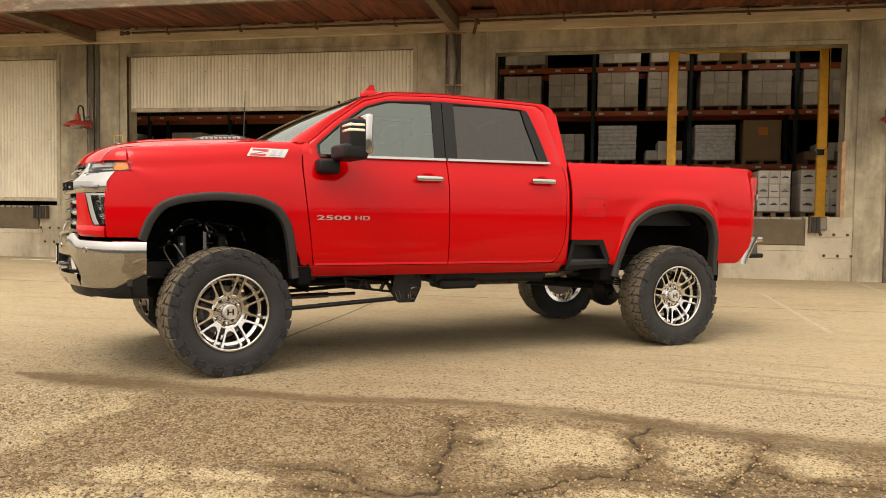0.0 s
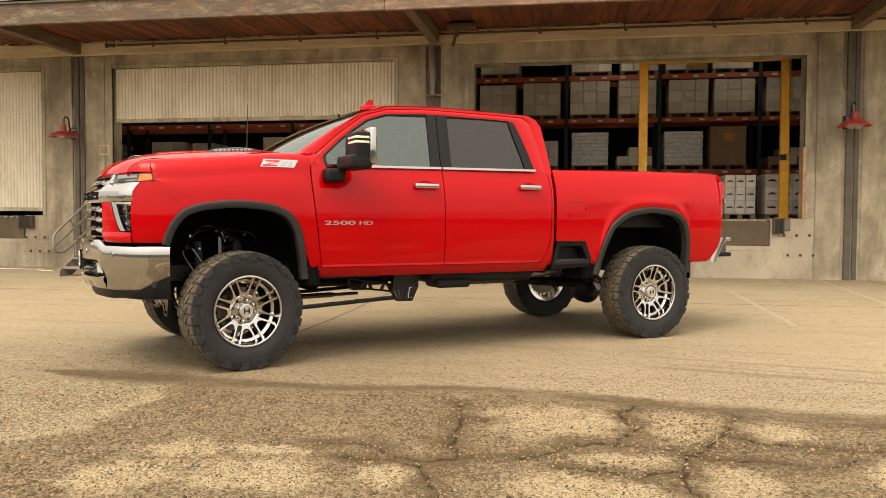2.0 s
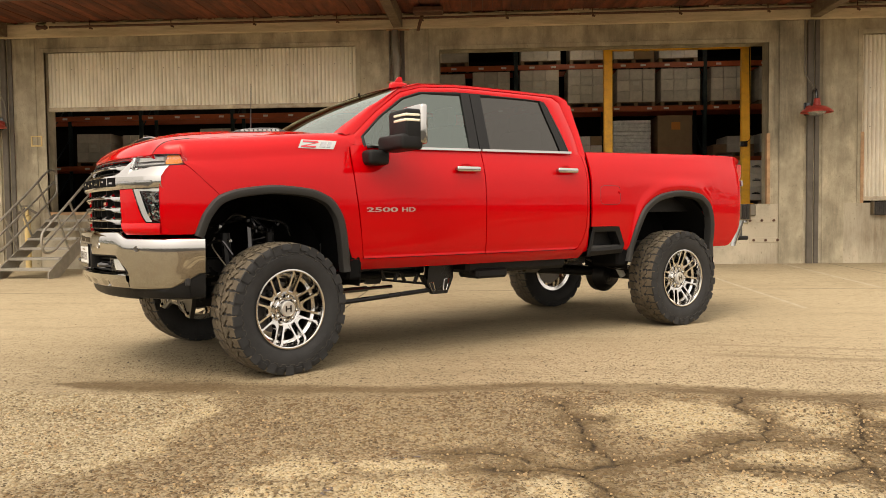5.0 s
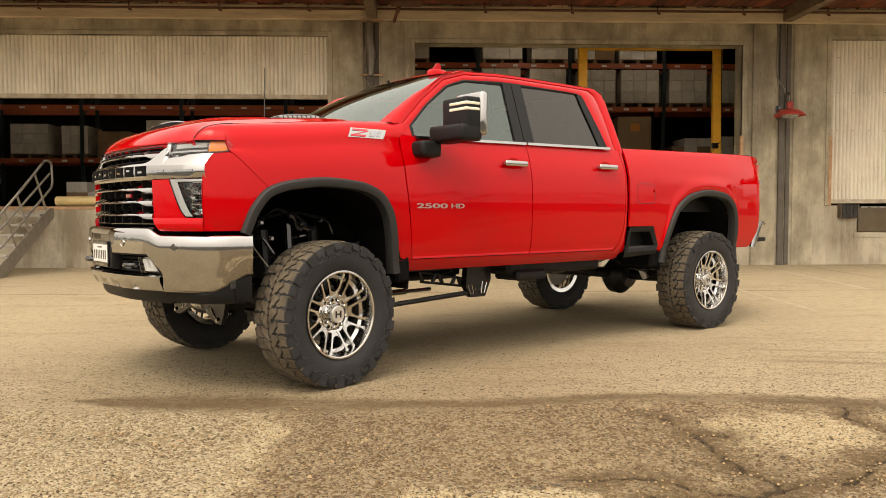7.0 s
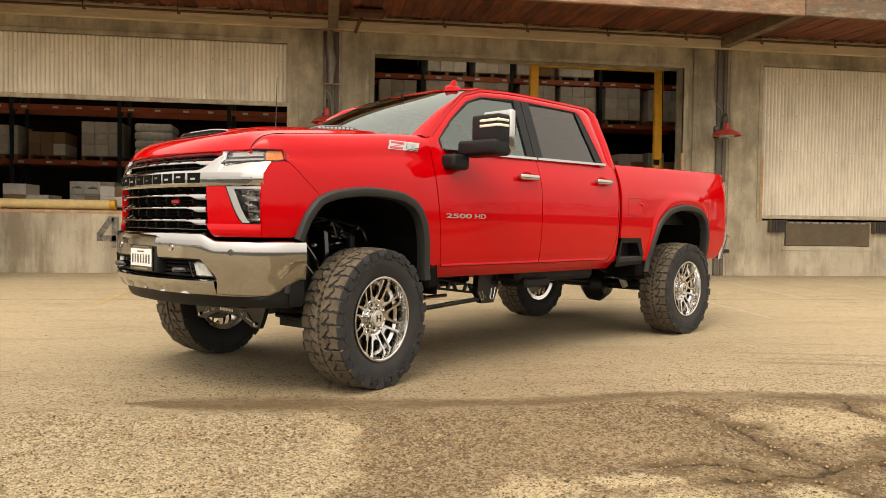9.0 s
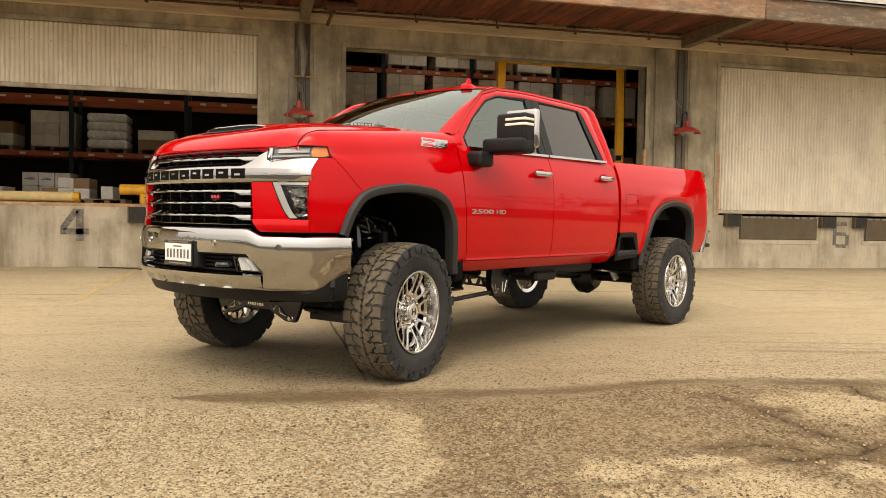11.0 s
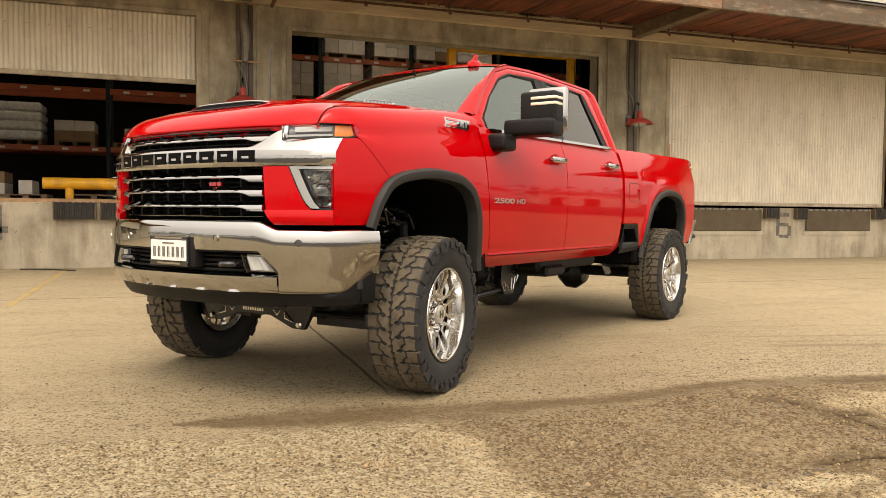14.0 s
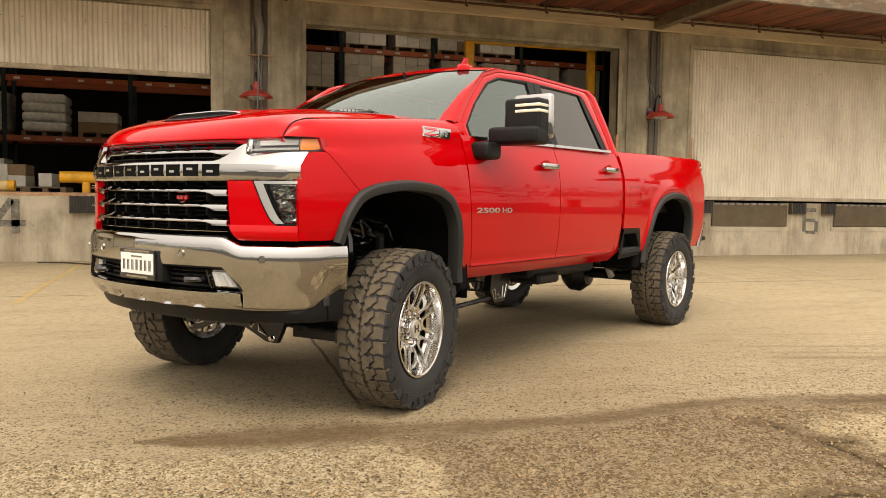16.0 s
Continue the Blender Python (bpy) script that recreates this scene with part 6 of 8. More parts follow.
def cab_top():
    bm = B()
    rows = []
    for u in span(-1, 1, 20):
        rows.append([wind_pt(u, t) for t in span(0, 1, 10)])
    quads(bm, rows)
    outward(bm)
    w = part("windscreen", bm, GLASS_W, TRUCK, "clear curved windscreen glass")
    w.visible_shadow = False
    bm = B()
    rows = []
    for t in (0.0, 0.045):
        rows.append([wind_edge(u * 0.82, False) * (1 - t) + wind_edge(u * 0.672, True) * t + Vector((0.004, 0, 0.006)) for u in span(-1, 1, 20)])
    quads(bm, rows)
    part("windscreen_band", bm, GLOSSBLACK, TRUCK)
    # roof
    bm = B()
    rows = []
    for xr in span(0, 1, 22):
        col = []
        for u in span(-1, 1, 24):
            xf = roof_front(u)
            x = xf + (1.168 - xf) * xr
            col.append(roof_pt(x, u))
        rows.append(col)
    quads(bm, rows)
    part("roof", bm, RED, TRUCK, sharp=60)
    # back wall with window
    bm = B()
    for y0, y1, z0, z1 in ((-0.93, 0.93, 0.75, 1.62), (-0.66, 0.66, 2.06, 2.112)):
        box(bm, (1.145, y0, z0), (1.165, y1, z1))
    for s in (1, -1):
        prism(bm, [(1.145, s * 0.935, 1.62), (1.145, s * 0.735, 2.08), (1.145, s * 0.66, 2.11), (1.145, s * 0.66, 1.62)], (0.02, 0, 0))
    part("cab_back", bm, RED, TRUCK)
    bm = B()
    box(bm, (1.15, -0.68, 1.66), (1.156, 0.68, 2.06))
    o = part("rear_window", bm, GLASS_R, TRUCK, "dark rear window glass")
    o.visible_shadow = False
    # roof aerial fin
    bm = B()
    rows = []
    for f, h in ((-0.04, -0.06), (-0.04, 0.004), (0.12, 0.030), (0.35, 0.042), (0.7, 0.048)):
        rows.append([(2.795 + 0.095 * (1 - f) * math.cos(a), 0.48 + 0.034 * (1 - 0.75 * f) * math.sin(a), 2.170 + h * 0.50) for a in [2 * math.pi * k / 20 for k in range(20)]])
    g = quads(bm, rows, close_v=True)
    bm.faces.new(g[-1])
    prism(bm, [(2.850, 0.474, 2.186), (2.806, 0.474, 2.240), (2.776, 0.474, 2.240), (2.762, 0.474, 2.186)], (0, 0.012, 0))
    part("aerial_fin", bm, RED, TRUCK, "red shark-fin aerial", 50)
    # whip aerial on the far fender
    bm = B()
    tube(bm, [(3.60, -0.88, 1.66), (3.60, -0.88, 1.72), (3.585, -0.88, 2.32)], [0.012, 0.006, 0.003], 6)
    part("whip_aerial", bm, GLOSSBLACK, TRUCK)


def hood_edge(y):
    return 5.026 - 0.168 * (abs(y) / 0.848) ** 2.8


HOOD_BASE = [(3.60, 1.722), (3.8, 1.722), (4.2, 1.702), (4.6, 1.668), (4.8, 1.640), (4.9, 1.614), (4.96, 1.585), (5.0, 1.552), (5.022, 1.525), (5.032, 1.503)]


def hood_z(x, y):
    a = abs(y)
    xe = x + (5.032 - hood_edge(y)) * (max(0.0, x - 3.6) / (hood_edge(y) - 3.6)) ** 2
    z = curve_at(HOOD_BASE, xe)
    dome = max(0.0, min(1.0, (0.60 - a) / 0.14))
    dome = dome * dome * (3 - 2 * dome)
    z += 0.026 * dome * max(0, min(1, (4.84 - x) / 0.25))
    z -= 0.030 * max(0, (a - 0.62) / 0.226) ** 2.0 * max(0.0, min(1.0, (5.0 - xe) / 0.1))
    zs = curve_at(SEAM_Z, min(4.858, x))
    t = max(0.0, (a - 0.70) / 0.148)
    return z + (zs - z) * t * t


def hood():
    bm = B()
    rows = []
    for y in span(-0.840, 0.840, 44):
        xe = hood_edge(y)
        xr = 3.66 + 0.17 * (1 - (abs(y) / 0.85) ** 2)
        col = []
        for f in span(0, 1, 40):
            f2 = 1 - (1 - f) ** 1.7
            x = xr + (xe - xr) * f2
            col.append((x, y, hood_z(x, y)))
        # front lip rolls down
        col.append((xe - 0.001, y, hood_z(xe, y) - 0.006))
        col.append((xe - 0.020, y, hood_z(xe, y) - 0.010))
        rows.append(col)
    quads(bm, rows)
    rim_lip(bm, (0, 0, -0.02))
    h = part("hood", bm, RED, TRUCK, sharp=50)
    for s in (1, -1):
        # dark strip under the seam and raised bead on it imitate the gap's shade
        bm = B()
        quads(bm, [[(x, s * y, curve_at(SEAM_Z, x) - 0.009) for y in (0.834, 0.856)] for x in span(3.70, 4.852, 40)])
        part("hood_gap_shade", bm, DARK, TRUCK)
        bm = B()
        tube(bm, [(x, s * 0.8445, curve_at(SEAM_Z, x) + 0.0005) for x in span(4.62, 4.857, 18)], 0.0042, 6)
        part("hood_gap_shade", bm, DARK, TRUCK)
    # scoop: raised surround with a dark mouth
    bm = B()
    rows = []
    for y in span(-0.34, 0.34, 20):
        k = 1 - (abs(y) / 0.34) ** 4
        xb = 4.72 + 0.05 * (1 - (abs(y) / 0.34) ** 2)
        zt = hood_z(xb, y)
        rows.append([(xb - 0.42, y, hood_z(xb - 0.42, y) + 0.001), (xb - 0.2, y, hood_z(xb - 0.2, y) + 0.011 * k), (xb, y, zt + 0.022 * k), (xb + 0.002, y, zt + 0.019 * k)])
    quads(bm, rows)
    part("scoop", bm, RED, h, sharp=60)
    bm = B()
    rows = []
    for y in span(-0.31, 0.31, 14):
        xb = 4.72 + 0.05 * (1 - (abs(y) / 0.34) ** 2)
        zt = hood_z(xb, y)
        rows.append([(xb - 0.001, y, zt + 0.019 * (1 - (abs(y) / 0.34) ** 4)), (xb + 0.001, y, zt + 0.003), (xb + 0.064, y, hood_z(xb + 0.064, y) + 0.004)])
    quads(bm, rows)
    part("scoop_mouth", bm, BLACK, h, "black scoop mouth")
    bm = B()
    lip = [(y, 4.722 + 0.05 * (1 - (abs(y) / 0.34) ** 2)) for y in span(-0.34, 0.34, 16)]
    tube(bm, [(x, y, hood_z(x, y) + 0.001 + 0.023 * (1 - (abs(y) / 0.34) ** 4)) for y, x in lip], 0.0065, 6)
    part("scoop_trim", bm, CHROME, h, "chrome strip over the scoop mouth")
    # side badge plinths on the dome
    for s in (1, -1):
        bm = B()
        rows = []
        for x in span(3.80, 4.24, 10):
            e = math.sin(math.pi * (x - 3.80) / 0.44) ** 0.5 if 3.80 < x < 4.24 else 0
            y = 0.545
            rows.append([(x, s * (y - 0.045), hood_z(x, y - 0.045) + 0.002), (x, s * y, hood_z(x, y) + 0.030 * e), (x, s * (y + 0.012), hood_z(x, y) + 0.022 * e), (x, s * (y + 0.02), hood_z(x, y + 0.02) - 0.002)])
        quads(bm, rows)
        pl = part("badge_plinth", bm, GLOSSBLACK, h, "black hood-side badge plinth")
        bm = B()
        for k in range(9):
            x = 3.88 + k * 0.034
            box(bm, (x, s * 0.5565, hood_z(x, 0.556) + 0.006), (x + 0.024, s * 0.5625, hood_z(x, 0.556) + 0.019))
        part("badge_bars", bm, CHROME, pl, "bright badge bars")
    # cowl
    bm = B()
    rows = []
    for y in span(-0.82, 0.82, 16):
        xr = 3.66 + 0.17 * (1 - (abs(y) / 0.85) ** 2)
        b = wind_edge(y, False)
        rows.append([(xr + 0.03, y, hood_z(xr, y) - 0.02), tuple(b + Vector((-0.01, 0, -0.012)))])
    quads(bm, rows)
    part("cowl", bm, BLACK, TRUCK)


def front_x(y):
    return 5.100 - 0.262 * (abs(y) / 0.94) ** 2.6


def band(bm, y0, y1, zfun, depth, n=30, inset=0.05, bow=0.0):
    """A bar along the nose between two heights, depth proud of the nose line."""
    rows = []
    for y in span(y0, y1, n):
        z0, z1 = zfun(y)
        x = front_x(y) + depth
        rows.append([(x - inset, y, z0), (x - 0.010, y, z0), (x, y, z0 + (z1 - z0) * 0.22), (x + bow, y, (z0 + z1) / 2), (x - 0.004, y, z1 - (z1 - z0) * 0.22), (x - 0.016, y, z1), (x - inset, y, z1)])
    g = quads(bm, rows, close_v=True)
    bm.faces.new(g[0])
    bm.faces.new(g[-1])


def grille():
    bm = B()
    quads(bm, [[(front_x(y) - 0.105, y, z) for z in span(0.97, 1.495, 6)] for y in span(-0.70, 0.70, 16)])
    g = part("grille", bm, DARK, TRUCK, "black grille with chrome bars")
    # fine black mesh lines
    for z in span(1.03, 1.478, 18):
        if 1.28 < z < 1.40:
            continue
        bm = B()
        tube(bm, [(front_x(y) - 0.065, y, z) for y in span(-0.60, 0.60, 10)], 0.004, 4)
        part("mesh_bar", bm, BLACK, g)
    # vertical fins
    for k in range(8):
        y = -0.525 + k * 0.14
        bm = B()
        for z0, z1 in ((1.03, 1.29), (1.395, 1.484)):
            d = 0.05 if z0 > 1.3 else 0.0
            box(bm, (front_x(y) - 0.09 - d, y - 0.005, z0), (front_x(y) - 0.030 - d, y + 0.005, z1))
        part("fin", bm, BLACK, g)
    # chrome bars, deeper at their ends, with ramped teeth at the fins
    for zc in (1.436, 1.233, 1.157, 1.080):
        bm = B()
        back = 0.042 if zc > 1.4 else 0.0

        def zf(y, zc=zc):
            e = max(0.0, min(1.0, (abs(y) - 0.485) / 0.03))
            return (zc - 0.012 - 0.014 * e, zc + 0.009 + 0.004 * e)
        band(bm, -0.606, 0.606, zf, 0.006 - back, 56, 0.06)
        b = part("chrome_bar", bm, CHROME, g, "chrome grille bar")
        for k in range(8):
            y = -0.525 + k * 0.14
            bm = B()
            xf = front_x(y) + 0.007 - back
            vs = [bm.verts.new(q) for q in ((xf, y - 0.036, zc + 0.007), (xf, y + 0.012, zc + 0.007), (xf - 0.034, y + 0.012, zc + 0.027), (xf - 0.034, y - 0.006, zc + 0.027), (xf - 0.045, y - 0.036, zc + 0.004), (xf - 0.045, y + 0.012, zc + 0.004))]
            for q in ((0, 1, 2, 3), (1, 5, 2), (0, 3, 4), (3, 2, 5, 4)):
                bm.faces.new([vs[k2] for k2 in q])
            part("tooth", bm, CHROME, b, smooth=False)
    # broad chrome band that forks up into wings under the lamps
    bm = B()
    top = [(0.0, 1.390), (0.50, 1.390), (0.535, 1.394), (0.60, 1.430), (0.66, 1.468), (0.685, 1.474), (0.70, 1.468), (0.708, 1.424), (0.74, 1.424), (0.94, 1.432)]
    ys = sorted(set(span(-0.945, 0.945, 54) + [v * w for v in (0.50, 0.535, 0.57, 0.60, 0.63, 0.66, 0.685, 0.70, 0.708, 0.72) for w in (1, -1)]))
    rows = []
    for y in ys:
        a = abs(y)
        x = front_x(y) + 0.018 - 0.020 * max(0.0, (a - 0.86) / 0.085) ** 2
        z0 = 1.283 + 0.012 * max(0, a - 0.5)
        z1 = curve_at(top, a)
        zf_ = 1.374 - 0.004 * max(0, a - 0.6) / 0.3
        back = 0.045 + 0.20 * max(0.0, z1 - 1.40)
        rows.append([(x - 0.10, y, z0), (x - 0.012, y, z0), (x - 0.001, y, z0 + 0.012), (x + 0.002, y, 1.33), (x, y, zf_ - 0.006), (x - 0.006, y, zf_ + 0.002), (x - back * 0.5, y, (zf_ + z1) / 2 + 0.003), (x - back, y, z1), (x - back - 0.03, y, z1 - 0.002)])
    quads(bm, rows)
    wb = part("chrome_band", bm, CHROME, g, "broad chrome band with dark block lettering shapes", 28)
    # nine plain dark blocks stand for the lettering
    for k in range(9):
        y = 0.580 - k * 0.1265
        y2 = y - 0.098
        bm = B()
        rows = []
        for yy in span(y, y2, 3):
            x = front_x(yy) + 0.0225
            rows.append([(x - 0.012, yy, 1.305), (x, yy, 1.307), (x, yy, 1.366), (x - 0.012, yy, 1.368)])
        gq = quads(bm, rows)
        bm.faces.new(gq[0])
        bm.faces.new(gq[-1])
        part("letter_block", bm, DARK, wb, "black plain block in place of a letter", smooth=False)
        bm = B()
        ya, yb = y - 0.030, y - 0.070
        dz = 0.010 if k % 2 else -0.002
        quads(bm, [[(front_x(v) + 0.0255, v, 1.326 + dz), (front_x(v) + 0.0255, v, 1.338 + dz)] for v in span(ya, yb, 2)])
        part("letter_core", bm, CHROME, wb, smooth=False)
    # two small grooves on the wings
    for s in (1, -1):
        for y0 in (0.60, 0.78):
            bm = B()
            quads(bm, [[(front_x(v) + 0.0215, s * v, z) for z in (1.328, 1.340)] for v in span(y0, y0 + 0.12, 4)])
            part("wing_groove", bm, LAMPGREY, wb)
    # badge between the bars
    bm = B()
    y = 0.34
    for dy in (0.0, 0.035, 0.065):
        box(bm, (front_x(y) - 0.03, y - dy - 0.030, 1.186), (front_x(y) - 0.018, y - dy - 0.004, 1.206))
    part("grille_badge", bm, TAILRED, g, "small red and chrome badge shape")
    # chrome lines below the grille
    for z0, z1, dp in ((0.992, 1.008, 0.006), (1.022, 1.032, -0.012)):
        bm = B()
        band(bm, -0.60, 0.60, lambda y: (z0, z1), dp, 30, 0.08)
        part("lower_trim", bm, CHROME, g, "chrome lower grille trim")
    for s in (1, -1):
        bm = B()
        quads(bm, [[(front_x(y) - d, s * y, z) for z in span(0.97, 1.29, 4)] for y, d in ((0.600, 0.10), (0.612, 0.012))])
        part("grille_side", bm, BLACK, g)


def lamp_path(f):
    P = [(4.968, 0.695), (4.918, 0.775), (4.856, 0.853), (4.78, 0.915), (4.688, 0.955)]
    t = f * (len(P) - 1)
    i = min(int(t), len(P) - 2)
    u = t - i
    a, b = Vector(P[i]), Vector(P[i + 1])
    return a + (b - a) * u


def headlamp(s):
    def row(f, off, z0f, z1f):
        p = lamp_path(f)
        n = Vector((0.62, 0.78))
        q = p + n * off
        zb = 1.424 + 0.018 * f if f < 0.9 else 1.440 + 0.12 * (f - 0.9)
        zt = 1.498 + 0.014 * f - (0.022 * max(0, f - 0.94) / 0.06)
        return [(q.x - 0.024 * max(0, t - 0.35), q.y - 0.012 * max(0, t - 0.35), zb + (zt - zb) * t) for t in span(z0f, z1f, 5)]
    bm = B()
    quads(bm, [[(x, s * y, z) for x, y, z in row(f, -0.035, 0, 1)] for f in span(0, 1, 16)])
    h = part("headlamp", bm, LAMPIN, TRUCK, "slim headlamp with silver reflector and amber signal")
    bm = B()
    quads(bm, [[(x, s * y, z) for x, y, z in row(f, 0.004, -0.02, 1.02)] for f in span(0, 1, 16)])
    rim_lip(bm, (-0.05, -s * 0.01, 0))
    lens = part("lens", bm, LENS, h, "clear lamp lens")
    lens.visible_shadow = False
    for z0, z1, f0, f1, m, nm in ((0.45, 0.80, 0.18, 0.66, mat("lamp_tube", (0.40, 0.40, 0.385), 0.25), "light_bar"), (0.12, 0.26, 0.08, 0.68, CHROME, "chrome_strip"), (0.08, 0.90, 0.70, 0.955, AMBER, "turn_signal"), (0.05, 0.95, 0.0, 0.08, LAMPGREY, "light_edge")):
        bm = B()
        quads(bm, [[(x, s * y, z) for x, y, z in row(f, -0.014, z0, z1)] for f in span(f0, f1, 8)])
        rim_lip(bm, (-0.02, -s * 0.012, 0))
        part(nm, bm, m, h, "amber turn signal" if m is AMBER else "")
    bm = B()
    quads(bm, [[(x, s * y, z) for x, y, z in row(f, 0.006, a, b)] for f in span(0, 1, 16) for a, b in ((-0.06, 0.02),)])
    part("lower_bezel", bm, GLOSSBLACK, h)


def fascia(s):
    def lamp_left(z):
        return curve_at([(1.06, 0.850), (1.09, 0.822), (1.28, 0.742)], z)
    rows = []
    for z in span(1.284, 1.062, 10):
        y0 = 0.598 + 0.012 * (1.284 - z)
        rows.append([(front_x(y) - 0.002 + (0.012 if y > y0 + 0.01 else -0.03), y, z) for y in span(y0, lamp_left(z), 8)])
    sheet("nose_panel", rows, s, RED, lip=0)
    rows = []
    for z in span(1.062, 0.985, 6):
        f = (1.062 - z) / 0.077
        rows.append([(front_x(y) + 0.010 + 0.009 * math.sin(f * math.pi) * (1 if y < 0.93 else 0.2) - 0.03 * max(0, f - 0.8), y, z + 0.0) for y in [0.600 + 0.05 * f] + span(0.62 + 0.05 * f, 0.942, 16)])
    rows = [[(r[0][0] - 0.05, r[0][1], r[0][2])] + r[1:] for r in rows]
    sheet("nose_sill", rows, s, RED, lip=0)
    # lower lamp cluster
    bm = B()
    rows = []
    for z in span(1.284, 1.062, 8):
        a = lamp_left(z)
        rows.append([(front_x(y) - 0.05, s * y, z) for y in span(a, 0.94, 8)])
    quads(bm, rows)
    box(bm, (4.76, s * 0.74, 1.05), (4.80, s * 0.93, 1.29))
    l = part("lower_lamp", bm, GLOSSBLACK, TRUCK, "black lower lamp cluster with projector lenses")
    bm = B()
    rows = []
    for z in span(1.284, 1.070, 8):
        a = lamp_left(z)
        rows.append([(front_x(a + d) + 0.004 - 0.01 * (d > 0.02), s * (a + d), z) for d in (0.002, 0.014, 0.034)])
    quads(bm, rows)
    quads(bm, [[(front_x(y) + 0.0, s * y, z) for z in (1.284, 1.270)] for y in span(0.745, 0.94, 8)])
    part("light_guide", bm, mat("guide_grey", (0.52, 0.53, 0.52), 0.2), l, "pale L-shaped running light")
    # crumpled chrome backing of the outer half
    bm = B()
    rows = []
    for i, z in enumerate(span(1.272, 1.072, 14)):
        y0 = 0.822 + 0.018 * math.sin(i * 1.7) + 0.16 * (1.272 - z)
        rows.append([(front_x(y) - 0.036 + 0.013 * math.sin(i * 2.4 + j * 1.9) + 0.008 * math.sin(i * 0.9 - j * 2.7), s * y, z) for j, y in enumerate(span(y0, 0.938, 8))])
    quads(bm, rows)
    part("reflector", bm, CHROME, l, "faceted chrome reflector", 8)
    # stacked bright reflector bowls behind the lens, parted by thin chrome ledges
    for n_, zc in enumerate((1.232, 1.170, 1.108)):
        bm = B()
        rows = []
        for a in span(0.0, math.pi, 8):
            rows.append([(front_x(0.875) - 0.045 + 0.030 * f, s * (0.878 + 0.050 * (0.35 + 0.65 * f) * math.cos(a)), zc - 0.022 + (0.046 - 0.006 * n_) * (0.3 + 0.7 * f) * math.sin(a)) for f in (0.0, 0.4, 0.8, 1.0)])
        quads(bm, rows)
        part("reflector_bowl", bm, CHROME, l, "chrome reflector bowl")
        bm = B()
        lathe(bm, [(0.0, 0.016), (0.012, 0.012), (0.018, 0.0), (0.020, -0.02)], 12, Matrix.Translation((front_x(0.88) - 0.028, s * 0.880, zc)) @ pose(0, 0, 0, 0, 0, -60 if s > 0 else -120))
        part("projector", bm, LENS, l, "clear projector lens")
        bm = B()
        box(bm, (front_x(0.87) - 0.05, s * 0.815, zc + 0.026), (front_x(0.87) + 0.000, s * 0.932, zc + 0.032), 0.002)
        box(bm, (front_x(0.90) - 0.02, s * 0.850, zc - 0.030), (front_x(0.90) + 0.004, s * 0.918, zc - 0.024), 0.002)
        part("divider", bm, CHROME, l)
    bm = B()
    rows = []
    for z in span(1.284, 1.062, 8):
        a = lamp_left(z)
        rows.append([(front_x(y) + 0.012, s * y, z) for y in span(a, 0.942, 8)])
    quads(bm, rows)
    o = part("lens", bm, LENS, l)
    o.visible_shadow = False


BUMP = [(5.150, 0.0), (5.145, 0.20), (5.122, 0.37), (5.065, 0.60), (4.975, 0.79), (4.86, 0.925), (4.725, 1.003), (4.585, 1.030)]


def bump_at(t):
    """Plan of the front bumper, t from 0 at the middle to 1 at its tip."""
    xs = [(i / 7, p[0]) for i, p in enumerate(BUMP)]
    ys = [(i / 7, p[1]) for i, p in enumerate(BUMP)]
    return curve_at(xs, t), curve_at(ys, t)


def t_of_y(y):
    return next(i / 200 for i in range(201) if bump_at(i / 200)[1] >= y - 1e-6)


def bump_top(y):
    k = max(0.0, min(1.0, (abs(y) - 0.605) / 0.11))
    return 1.003 - 0.042 * k * k * (3 - 2 * k)


